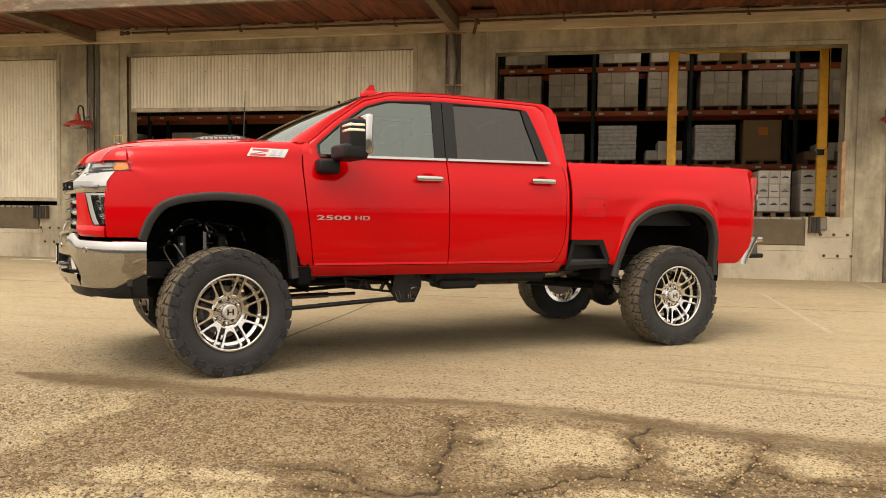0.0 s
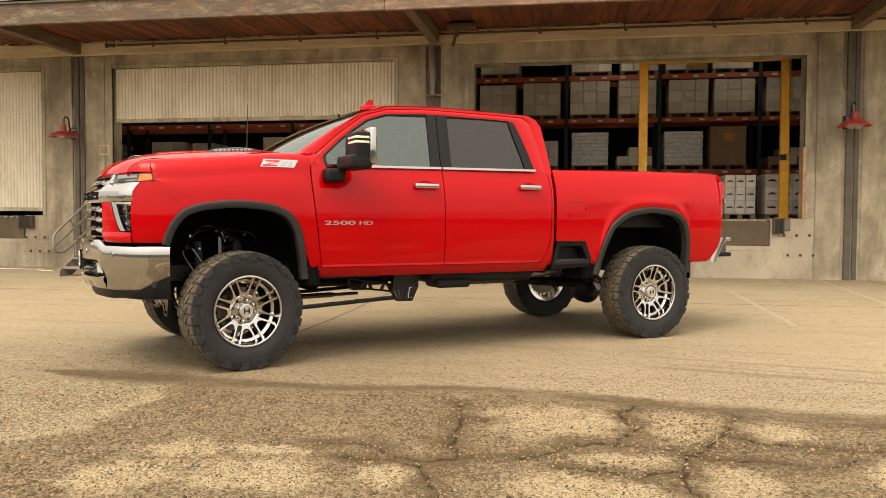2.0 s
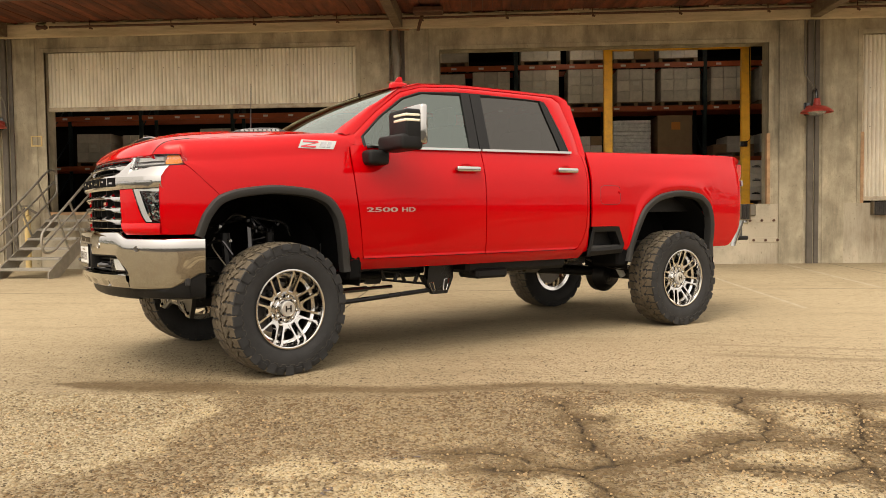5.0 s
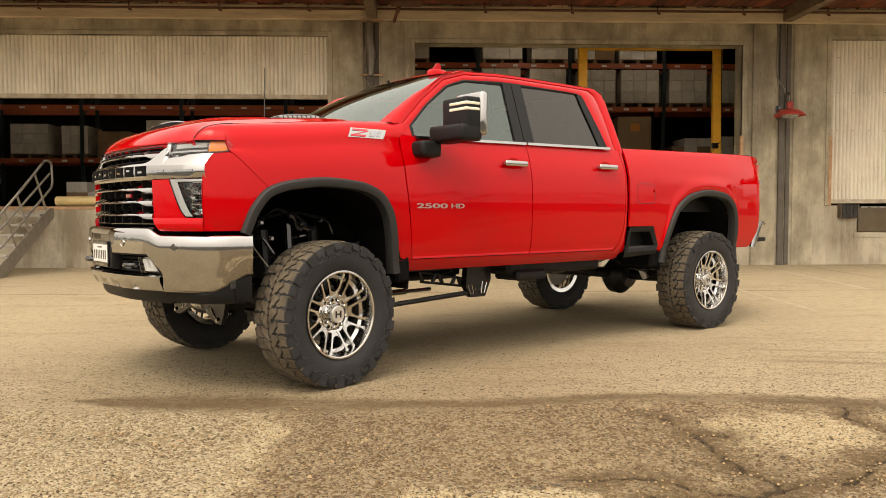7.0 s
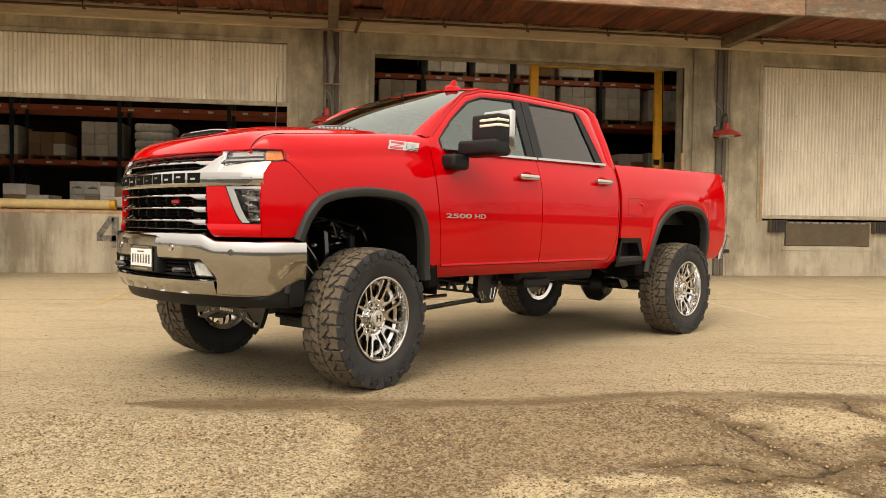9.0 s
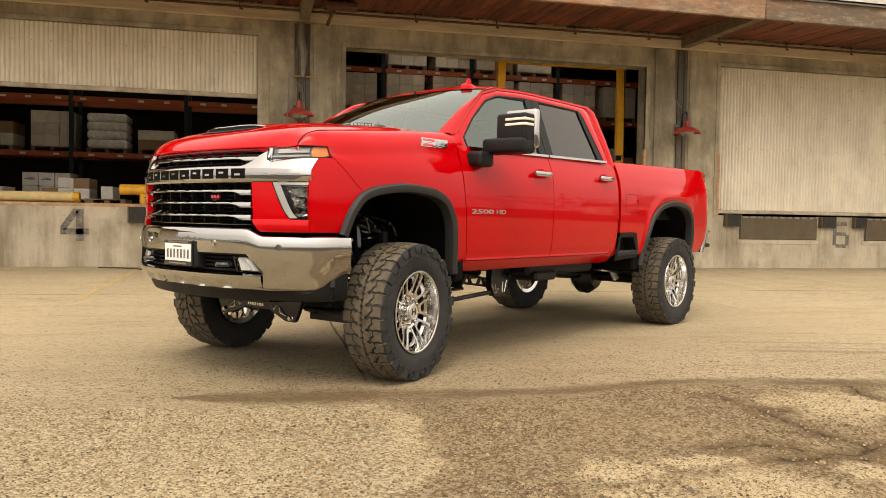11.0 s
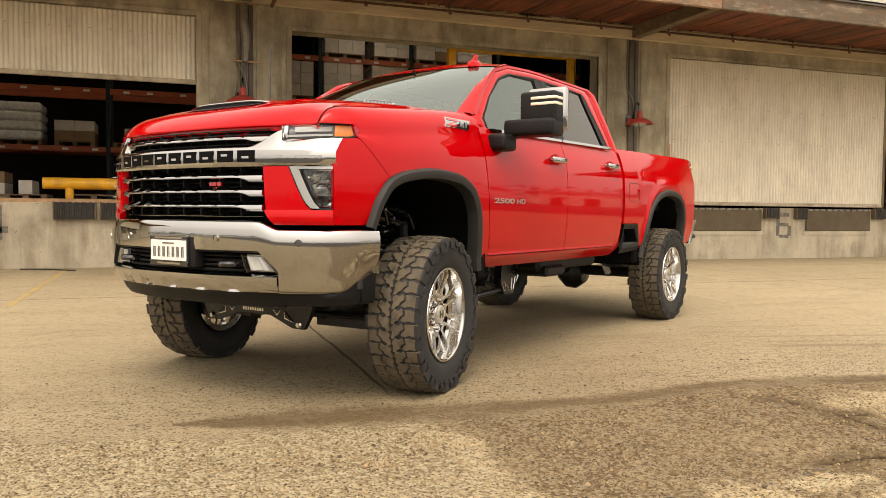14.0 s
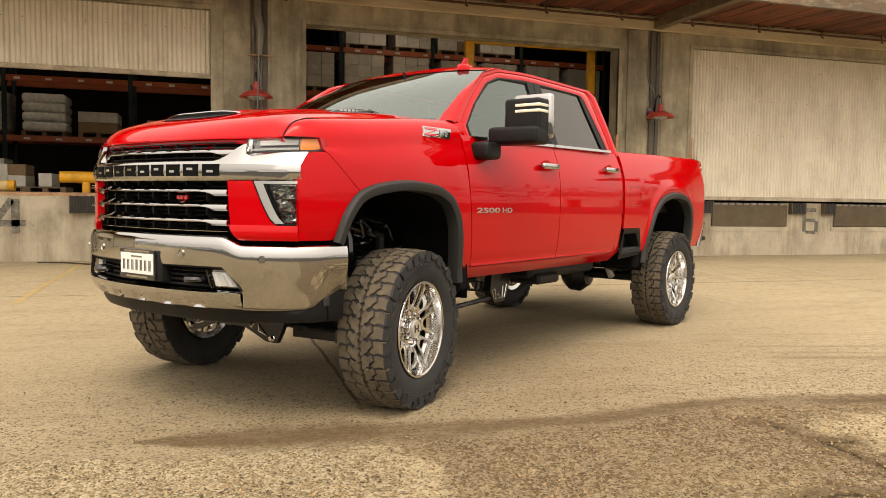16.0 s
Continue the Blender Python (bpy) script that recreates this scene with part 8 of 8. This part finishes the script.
# wheels ------------------------------------------------------------------
def make_tyre():
    """37-inch mud tyre: carcass, tread lugs, shoulder lugs and sidewall blocks. Axis on y, outer face at +y."""
    R, Wd = 0.462, 0.155
    bm = B()
    sw = B()
    prof = [(0.268, 0.118), (0.285, 0.132), (0.31, 0.144), (0.34, 0.151), (0.37, 0.152), (0.40, 0.148), (0.425, 0.147), (0.443, 0.141), (0.451, 0.122), (0.450, 0.0),
            (0.451, -0.122), (0.443, -0.141), (0.425, -0.147), (0.40, -0.148), (0.37, -0.152), (0.34, -0.151), (0.31, -0.144), (0.285, -0.132), (0.268, -0.118)]
    lathe(bm, prof, 72)
    # raised plain bars in place of sidewall writing
    for a0, a1, n in ((35, 100, 11), (215, 250, 4)):
        for k in range(n):
            a = radians(a0 + (a1 - a0) * k / n)
            da = radians((a1 - a0) / n * 0.62)
            rows = []
            for f in (0, 0.5, 1):
                t = a + da * f
                rows.append([(r * math.cos(t), y, r * math.sin(t)) for r, y in ((0.345, 0.1500), (0.346, 0.1555), (0.374, 0.1560), (0.375, 0.1510))])
            quads(sw, rows)
    base = B()
    rng = random.Random(2)
    n = 36
    step = 2 * math.pi / n

    def lug(poly, r0, r1, a):
        """Block from a polygon in (along, across) pushed from r0 to r1."""
        c = Vector((sum(p[0] for p in poly) / len(poly), sum(p[1] for p in poly) / len(poly)))
        lo, hi = [], []
        for u, v in poly:
            t = a + u / R
            lo.append(base.verts.new((r0 * math.cos(t), v, r0 * math.sin(t))))
            u2, v2 = c.x + (u - c.x) * 0.93, c.y + (v - c.y) * 0.94
            t = a + u2 / R
            rr = r1 - 0.006 * (abs(v2) / 0.14) ** 4
            hi.append(base.verts.new((rr * math.cos(t), v2, rr * math.sin(t))))
        m = len(poly)
        base.faces.new(hi)
        for i in range(m):
            base.faces.new((lo[i], lo[(i + 1) % m], hi[(i + 1) % m], hi[i]))
    L_ = R * step
    for i in range(n):
        a = i * step
        for s in (1, -1):
            o = 0.0 if s > 0 else L_ * 0.5
            big = 1.0 if (i % 2) else 0.86
            # hooked centre block, interlocking with the row beside it
            lug([(o - L_ * 0.06, s * 0.001), (o + L_ * 0.40, s * 0.012), (o + L_ * 0.62, s * 0.002), (o + L_ * 0.98, s * 0.022), (o + L_ * 0.84, s * 0.044), (o + L_ * 1.04, s * 0.068), (o + L_ * 0.62, s * 0.078), (o + L_ * 0.40, s * 0.056), (o + L_ * 0.18, s * 0.050), (o + L_ * 0.10, s * 0.030), (o - L_ * 0.14, s * 0.020)], 0.436, R, a)
            # shoulder lug with a scooped inner end
            w1 = 0.154 if i % 2 else 0.142
            lug([(o + L_ * 0.16, s * 0.060), (o + L_ * 0.34, s * 0.066), (o + L_ * 0.55, s * 0.088), (o + L_ * 0.96, s * 0.082), (o + L_ * 0.98, s * 0.110), (o + L_ * (0.92 * big + 0.06), s * w1), (o + L_ * 0.06, s * w1), (o + L_ * 0.16, s * 0.110), (o + L_ * 0.04, s * 0.085)], 0.428, R - 0.003, a)
            # sidewall continuation of the lug
            t0, t1 = a + (o + L_ * 0.05) / R, a + (o + L_ * 0.88 * big) / R
            rin = 0.392 if i % 2 else 0.410
            rows = []
            for t in (t0, (t0 + t1) / 2, t1):
                rows.append([(r * math.cos(t), s * y, r * math.sin(t)) for r, y in ((rin - 0.003, 0.144), (rin, 0.1570), (0.430, 0.1555), (0.452, w1 + 0.003), (0.453, w1 - 0.012))])
            quads(sw, rows)
    return bm, base, sw


def make_rim():
    """Deep polished wheel: stepped lip, barrel and lug seat. Outer face at +y."""
    bm = B()
    lathe(bm, [(0.262, 0.118), (0.274, 0.128), (0.279, 0.134), (0.277, 0.139), (0.268, 0.140), (0.262, 0.136), (0.258, 0.120), (0.252, 0.085), (0.246, 0.060), (0.236, 0.050), (0.226, 0.046), (0.222, 0.0), (0.222, -0.12), (0.262, -0.13)], 72)
    lathe(bm, [(0.0, 0.086), (0.054, 0.086), (0.058, 0.080), (0.060, 0.050), (0.066, 0.044), (0.096, 0.044), (0.103, 0.058), (0.108, 0.061), (0.119, 0.064), (0.125, 0.061), (0.127, 0.054), (0.128, 0.010)], 64)
    return bm


def spoke_rows(t):
    """One prong of a forked spoke, from the hub to the lip; t is -1 or 1."""
    rows = []
    for f in (0.0, 0.12, 0.28, 0.45, 0.65, 0.82, 0.93, 1.0):
        r = 0.114 + (0.252 - 0.114) * f
        off = t * (0.0200 + 0.0530 * f)
        w = 0.0112 - 0.0022 * math.sin(f * math.pi) + 0.006 * max(0, f - 0.82) / 0.18
        y = 0.066 + 0.030 * f ** 1.4 + 0.004 * math.sin(f * math.pi)
        c, n = Vector((r, y, off)), Vector((0, 0, 1))
        rows.append([c - n * w * 1.10 + Vector((0, -0.045, 0)), c - n * w + Vector((0, -0.007, 0)), c - n * w * 0.78 + Vector((0, 0.001, 0)), c + n * w * 0.78 + Vector((0, 0.001, 0)), c + n * w + Vector((0, -0.007, 0)), c + n * w * 1.10 + Vector((0, -0.045, 0))])
    return rows


def make_wheels():
    tread_bm, lug_bm, side_bm = make_tyre()
    rim = part("wheel", make_rim(), CHROME_RIM, TRUCK, "deep polished forked-spoke wheel", 30)
    prongs = []
    for t in (1, -1):
        bm = B()
        quads(bm, spoke_rows(t), close_v=True)
        prongs.append(part("spoke", bm, CHROME_RIM, rim, sharp=40))
    # solid root between the two prongs
    bm = B()
    arc = [(0.166 - 0.026 * math.cos(a), 0.070, 0.027 * math.sin(a)) for a in span(-1.4, 1.4, 8)]
    prism(bm, [(0.112, 0.062, 0.026), (0.112, 0.062, -0.026), (0.152, 0.070, -0.034)] + arc + [(0.152, 0.070, 0.034)], (0, -0.05, 0))
    prongs.append(part("spoke_root", bm, CHROME_RIM, rim))
    for k in range(8):
        R_ = pose(0, 0, 0, 0, 45 * k + 3, 0)
        for o in prongs:
            if k == 0:
                o.matrix_basis = R_
            else:
                again(o, rim, R_)
    tyre = part("tyre", tread_bm, RUBBER, rim, "black mud-terrain tyre", 35)
    lugs = part("tread", lug_bm, TREAD, rim, "dusty chunky tread lugs", 25)
    lugs["kind"] = "stuff"
    sl = part("sidewall_relief", side_bm, RUBBER, rim, "black raised sidewall blocks", 35)
    sl["kind"] = "stuff"
    zig = B()
    pts = []
    for k in range(144):
        t, r = 2 * math.pi * (k + (0.35 if k % 4 in (1, 3) else 0)) / 144, (0.380, 0.380, 0.396, 0.396)[k % 4]
        pts.append((r * math.cos(t), 0.1505, r * math.sin(t)))
    tube(zig, pts, 0.0032, 5, closed=True)
    part("sidewall_ridge", zig, mat("dusty_rubber_edge", (0.040, 0.036, 0.031), 0.85, vary=0.3, vscale=20), rim, "thin dusty zigzag ridge round the sidewall")
    cap = B()
    lathe(cap, [(0.0, 0.102), (0.047, 0.102), (0.053, 0.098), (0.056, 0.074)], 28)
    part("centre_cap", cap, mat("cap_silver", (0.62, 0.61, 0.58), 0.3, 0.7), rim, "silver centre cap with a dark emblem shape")
    em = B()
    for x0, z0, x1, z1 in ((-0.024, -0.022, -0.013, 0.022), (0.013, -0.022, 0.024, 0.022), (-0.013, -0.005, 0.013, 0.005)):
        box(em, (x0, 0.1015, z0), (x1, 0.1045, z1))
    part("cap_emblem", em, GLOSSBLACK, rim, smooth=False)
    nut = B()
    lathe(nut, [(0.0, 0.030), (0.007, 0.030), (0.013, 0.024), (0.013, 0.0)], 6)
    nut0 = None
    for k in range(8):
        a = 2 * math.pi * k / 8 + 0.2
        M = Matrix.Translation((0.083 * math.cos(a), 0.062, 0.083 * math.sin(a)))
        if nut0 is None:
            nut0 = part("lug_nut", nut, CHROME, rim)
            nut0.matrix_basis = M
        else:
            again(nut0, rim, M)
    disc = B()
    lathe(disc, [(0.05, -0.030), (0.178, -0.030), (0.18, -0.034), (0.18, -0.055), (0.05, -0.058)], 40)
    part("brake_disc", disc, mat("brake_iron", (0.16, 0.15, 0.14), 0.45, 0.9), rim)
    cal = B()
    lathe(cal, [(0.10, -0.005), (0.19, -0.005), (0.205, -0.02), (0.205, -0.085), (0.10, -0.09)], 10, None, 20, 80)
    part("brake_calliper", cal, STEEL, rim)
    YW, ZW = 0.945, 0.456
    spots = [(BASE_X + 0.010, 1, 11.0, 0), (BASE_X + 0.085, -1, 11.0, 25), (0.0, 1, 0.0, 8), (0.0, -1, 0.0, 10)]
    for i, (x, s, steer, spin) in enumerate(spots):
        M = Matrix.Translation((x, s * YW, ZW)) @ pose(0, 0, 0, 0, 0, steer + (0 if s > 0 else 180)) @ pose(0, 0, 0, 0, spin, 0)
        if i == 0:
            rim.matrix_basis = M
        else:
            w = copy_thing(rim, M)
            w.parent = TRUCK


def running_gear():
    def rod(name, pts, r, m=STEEL, label="", n=8):
        bm = B()
        tube(bm, pts, r, n)
        return part(name, bm, m, TRUCK, label)
    for s in (1, -1):
        bm = B()
        box(bm, (-1.05, s * 0.40, 0.66), (4.75, s * 0.50, 0.80), 0.012)
        part("frame_rail", bm, STEEL, TRUCK, "black chassis rail")
        # long traction bars and bracket
        rod("traction_bar", [(3.75, s * 0.60, 0.395), (2.60, s * 0.60, 0.465)], 0.019)
        rod("steering_damper", [(3.60, s * 0.58, 0.50), (3.18, s * 0.58, 0.51), (3.17, s * 0.58, 0.51), (2.95, s * 0.58, 0.515)], [0.022, 0.022, 0.014, 0.014], GLOSSBLACK)
        rod("torsion_bar", [(4.0, s * 0.48, 0.60), (3.0, s * 0.46, 0.60), (2.62, s * 0.46, 0.60)], 0.028)
        bm = B()
        y = s * 0.60
        prism(bm, [(2.62, y - 0.03, 0.68), (2.38, y - 0.03, 0.68), (2.38, y - 0.03, 0.56), (2.44, y - 0.03, 0.43), (2.58, y - 0.03, 0.43), (2.64, y - 0.03, 0.52)], (0, 0.06, 0))
        br = part("bar_bracket", bm, STEEL, TRUCK, "black bracket plate with bright edge cut-outs")
        bm = B()
        for pts in ([(2.62, 0.53), (2.58, 0.53), (2.56, 0.46), (2.59, 0.46)], [(2.545, 0.50), (2.52, 0.48), (2.495, 0.50), (2.495, 0.46), (2.545, 0.46)], [(2.47, 0.55), (2.42, 0.56), (2.45, 0.46), (2.48, 0.46)]):
            tube(bm, [(a, y + s * 0.032, b) for a, b in pts], 0.004, 4, closed=True)
        part("edge_trim", bm, CHROME, br)
        # perforated strut
        bm = B()
        for za, zb in ((0.57, 0.515), (0.645, 0.575)):
            tube(bm, [(3.02, s * 0.55, za), (2.60, s * 0.55, zb)], 0.011, 6)
        for k in range(5):
            x = 2.62 + 0.095 * k
            tube(bm, [(x, s * 0.55, 0.517 + 0.131 * (x - 2.60)), (x + 0.03 * (-1) ** k, s * 0.55, 0.577 + 0.166 * (x - 2.60))], 0.016, 6)
        part("strut_plate", bm, STEEL, TRUCK)
        # front arms, knuckle, spring-shock
        bm = B()
        prism(bm, [(4.30, s * 0.30, 0.36), (3.72, s * 0.30, 0.36), (3.98, s * 0.80, 0.33), (4.10, s * 0.80, 0.33)], (0, 0, 0.07))
        part("lower_arm", bm, STEEL, TRUCK, "black lower control arm")
        bm = B()
        for xa in (4.28, 3.86):
            tube(bm, [(xa, s * 0.42, 1.05), (xa * 0.6 + 4.05 * 0.4, s * 0.58, 1.06), (4.05, s * 0.78, 0.98)], 0.021, 8)
        part("upper_arm", bm, GLOSSBLACK, TRUCK, "black tubular upper control arm")
        rod("knuckle", [(4.05, s * 0.80, 0.34), (4.05, s * 0.78, 0.60), (4.05, s * 0.77, 0.98)], 0.030, WELLB)
        rod("shock", [(4.14, s * 0.66, 0.40), (4.14, s * 0.60, 1.02)], 0.032, GLOSSBLACK)
        rod("shock_body", [(4.30, s * 0.64, 0.55), (4.32, s * 0.60, 0.98)], 0.034, STEEL, "black damper body")
        bm = B()
        tube(bm, [(4.05 + 0.06 * math.cos(k * 0.7), s * 0.62 + 0.06 * math.sin(k * 0.7), 0.62 + k * 0.0085) for k in range(48)], 0.009, 5)
        part("coil_spring", bm, GLOSSBLACK, TRUCK, "black coil spring")
        rod("brake_hose", arc_pts([(4.40, s * 0.62, 0.95), (4.46, s * 0.72, 0.90), (4.36, s * 0.82, 0.72), (4.22, s * 0.80, 0.58)], 0.1), 0.005, CONDUIT)
        for k, (xa, za, xb, zb) in enumerate(((4.44, 1.02, 3.90, 1.05), (4.40, 0.98, 4.16, 1.08), (4.34, 1.06, 4.02, 0.97), (4.48, 0.90, 4.30, 0.80))):
            rod("brake_line", arc_pts([(xa, s * (0.60 + 0.03 * k), za), ((xa + xb) / 2, s * (0.66 + 0.02 * k), max(za, zb) + 0.05), (xb, s * (0.70 + 0.02 * k), zb), (xb - 0.03, s * 0.72, zb - 0.10)], 0.08), 0.011, GLOSSBLACK, "", 6)
        for x, z in ((4.40, 1.03), (4.12, 1.02), (4.20, 1.07), (4.33, 0.93), (3.98, 1.04)):
            bm = B()
            lathe(bm, [(0.0, 0.016), (0.010, 0.016), (0.016, 0.006), (0.017, -0.02)], 10, Matrix.Translation((x, s * 0.745, z)))
            part("arm_bolt", bm, LAMPGREY if x > 4.3 else GLOSSBLACK, TRUCK)
        rod("tie_rod", [(4.26, s * 0.20, 0.42), (4.22, s * 0.78, 0.42)], 0.018)
        rod("half_shaft", [(4.05, s * 0.15, 0.52), (4.05, s * 0.80, 0.46)], 0.028)
        # rear leaf springs and shocks
        for k in range(4):
            bm = B()
            quads(bm, [[(x, s * (0.56 + d), 0.50 + 0.012 * k + 0.16 * ((x - 0.05) / (0.75 - 0.08 * k)) ** 2 * (1.0 if abs(x) < 0.9 else 1)) for d in (-0.03, 0.03)] for x in span(-0.70 + 0.10 * k, 0.78 - 0.10 * k, 12)])
            rim_lip(bm, (0, 0, 0.010))
            part("leaf_spring", bm, STEEL, TRUCK)
        rod("rear_shock", [(0.20, s * 0.48, 0.45), (0.42, s * 0.40, 0.86)], 0.034, WHITE, "white rear damper")
        # inner splash sheets
        bm = B()
        box(bm, (3.42, s * 0.50, 0.62), (3.54, s * 0.98, 1.10), 0.02)
        part("splash_guard", bm, DARK, TRUCK)
        bm = B()
        box(bm, (0.62, s * 0.62, 0.60), (0.78, s * 0.97, 0.98), 0.02)
        part("rear_splash_guard", bm, DARK, TRUCK)
    rod("rear_axle", [(0, -0.82, 0.456), (0, 0.82, 0.456)], 0.055, STEEL, "black rear axle", 14)
    bm = B()
    lathe(bm, [(0.0, -0.16), (0.12, -0.13), (0.185, -0.05), (0.19, 0.04), (0.12, 0.14), (0.0, 0.16)], 20, Matrix.Translation((0.02, 0.0, 0.44)))
    part("rear_differential", bm, STEEL, TRUCK, "black rear differential")
    bm = B()
    lathe(bm, [(0.0, -0.14), (0.10, -0.12), (0.15, -0.04), (0.15, 0.05), (0.09, 0.13), (0.0, 0.14)], 18, Matrix.Translation((4.0, 0.0, 0.50)))
    part("front_differential", bm, STEEL, TRUCK, "black front differential")
    rod("drive_shaft", [(0.15, 0.0, 0.47), (2.3, 0.05, 0.66), (3.2, 0.08, 0.70)], 0.048, STEEL, "black drive shaft", 12)
    rod("exhaust_pipe", arc_pts([(3.3, -0.28, 0.66), (1.9, -0.28, 0.66), (1.0, -0.30, 0.64), (0.6, -0.42, 0.72), (-0.6, -0.62, 0.74)], 0.15), 0.042, EXHAUST, "steel exhaust pipe", 12)
    bm = B()
    lathe(bm, [(0.0, 0.0), (0.06, 0.0), (0.098, 0.03), (0.098, 0.60), (0.06, 0.66), (0.0, 0.66)], 20, Matrix.Translation((1.72, 0.20, 0.62)) @ pose(0, 0, 0, 0, 0, 90))
    part("muffler", bm, EXHAUST, TRUCK, "grey steel exhaust silencer")
    rod("muffler_pipe", [(1.10, 0.20, 0.62), (0.78, 0.22, 0.62), (0.62, 0.24, 0.66)], 0.045, EXHAUST, "", 12)
    bm = B()
    box(bm, (1.25, 0.46, 0.60), (2.35, 0.80, 0.72), 0.03)
    part("fuel_tank", bm, BLACK, TRUCK, "black plastic fuel tank")
    bm = B()
    box(bm, (1.95, 0.55, 0.555), (2.28, 0.84, 0.64), 0.02)
    part("under_box", bm, BLACK, TRUCK)
    bm = B()
    box(bm, (2.6, -0.46, 0.58), (3.5, 0.46, 0.74), 0.06)
    part("transmission", bm, STEEL, TRUCK, "black transmission case")
    for x in (2.62, 3.3, 1.1, -0.8):
        bm = B()
        box(bm, (x - 0.05, -0.48, 0.60), (x + 0.05, 0.48, 0.68), 0.012)
        part("crossmember", bm, STEEL, TRUCK)
    bm = B()
    box(bm, (4.20, -0.42, 0.62), (4.80, 0.42, 0.95), 0.04)
    box(bm, (3.6, -0.40, 0.72), (4.3, 0.40, 1.25), 0.04)
    part("engine_block", bm, DARK, TRUCK)
    # lift-kit front plate with cut-outs
    bm = B()
    pts = [(0.50, 0.520), (0.20, 0.480), (-0.20, 0.480), (-0.50, 0.520), (-0.46, 0.43), (-0.42, 0.365), (-0.33, 0.365), (-0.14, 0.430), (0.14, 0.430), (0.33, 0.365), (0.42, 0.365), (0.46, 0.43)]
    prism(bm, [(4.535, y, z) for y, z in pts], (-0.03, 0, 0))
    fp = part("front_crossmember", bm, STEEL, TRUCK, "black lift-kit front crossmember plate")
    for s in (1, -1):
        bm = B()
        for tri in ([(0.17, 0.462), (0.235, 0.470), (0.20, 0.435)], [(0.265, 0.462), (0.345, 0.40), (0.265, 0.42)]):
            tube(bm, [(4.537, s * y, z) for y, z in tri], 0.004, 4, closed=True)
        part("cutout_edge", bm, CHROME, fp)
        bm = B()
        lathe(bm, [(0.0, 0.018), (0.014, 0.018), (0.018, 0.010), (0.022, 0.0)], 8, Matrix.Translation((4.535, s * 0.385, 0.39)) @ pose(0, 0, 0, 0, 0, -90))
        part("bolt", bm, CHROME, fp)
    bm = B()
    for k in range(9):
        box(bm, (4.536, 0.085 - k * 0.021 - 0.014, 0.447), (4.540, 0.085 - k * 0.021, 0.466))
    part("lettering_bars", bm, CHROME, fp, "bright plain bars in place of lettering", smooth=False)
    bm = B()
    box(bm, (3.62, -0.40, 0.35), (3.74, 0.40, 0.45), 0.015)
    part("rear_crossmember", bm, STEEL, TRUCK)


def build_truck():
    for s in (1, -1):
        fender(s)
        corner(s)
        inner_body(s)
        bed_side(s)
        flare(s, ARCH_F, "wheel_arch_flare")
        flare(s, ARCH_R, "wheel_arch_flare")
        well(s, 4.06)
        well(s, 0.05)
        d = door(s, True)
        door(s, False)
        greenhouse(s)
        headlamp(s)
        fascia(s)
        bed_step(s)
        sills(s)
        badges(s, d)
        mirror(s)
    hood()
    cab_top()
    grille()
    bumper()
    rear_end()
    interior()
    make_wheels()
    running_gear()


build_truck()
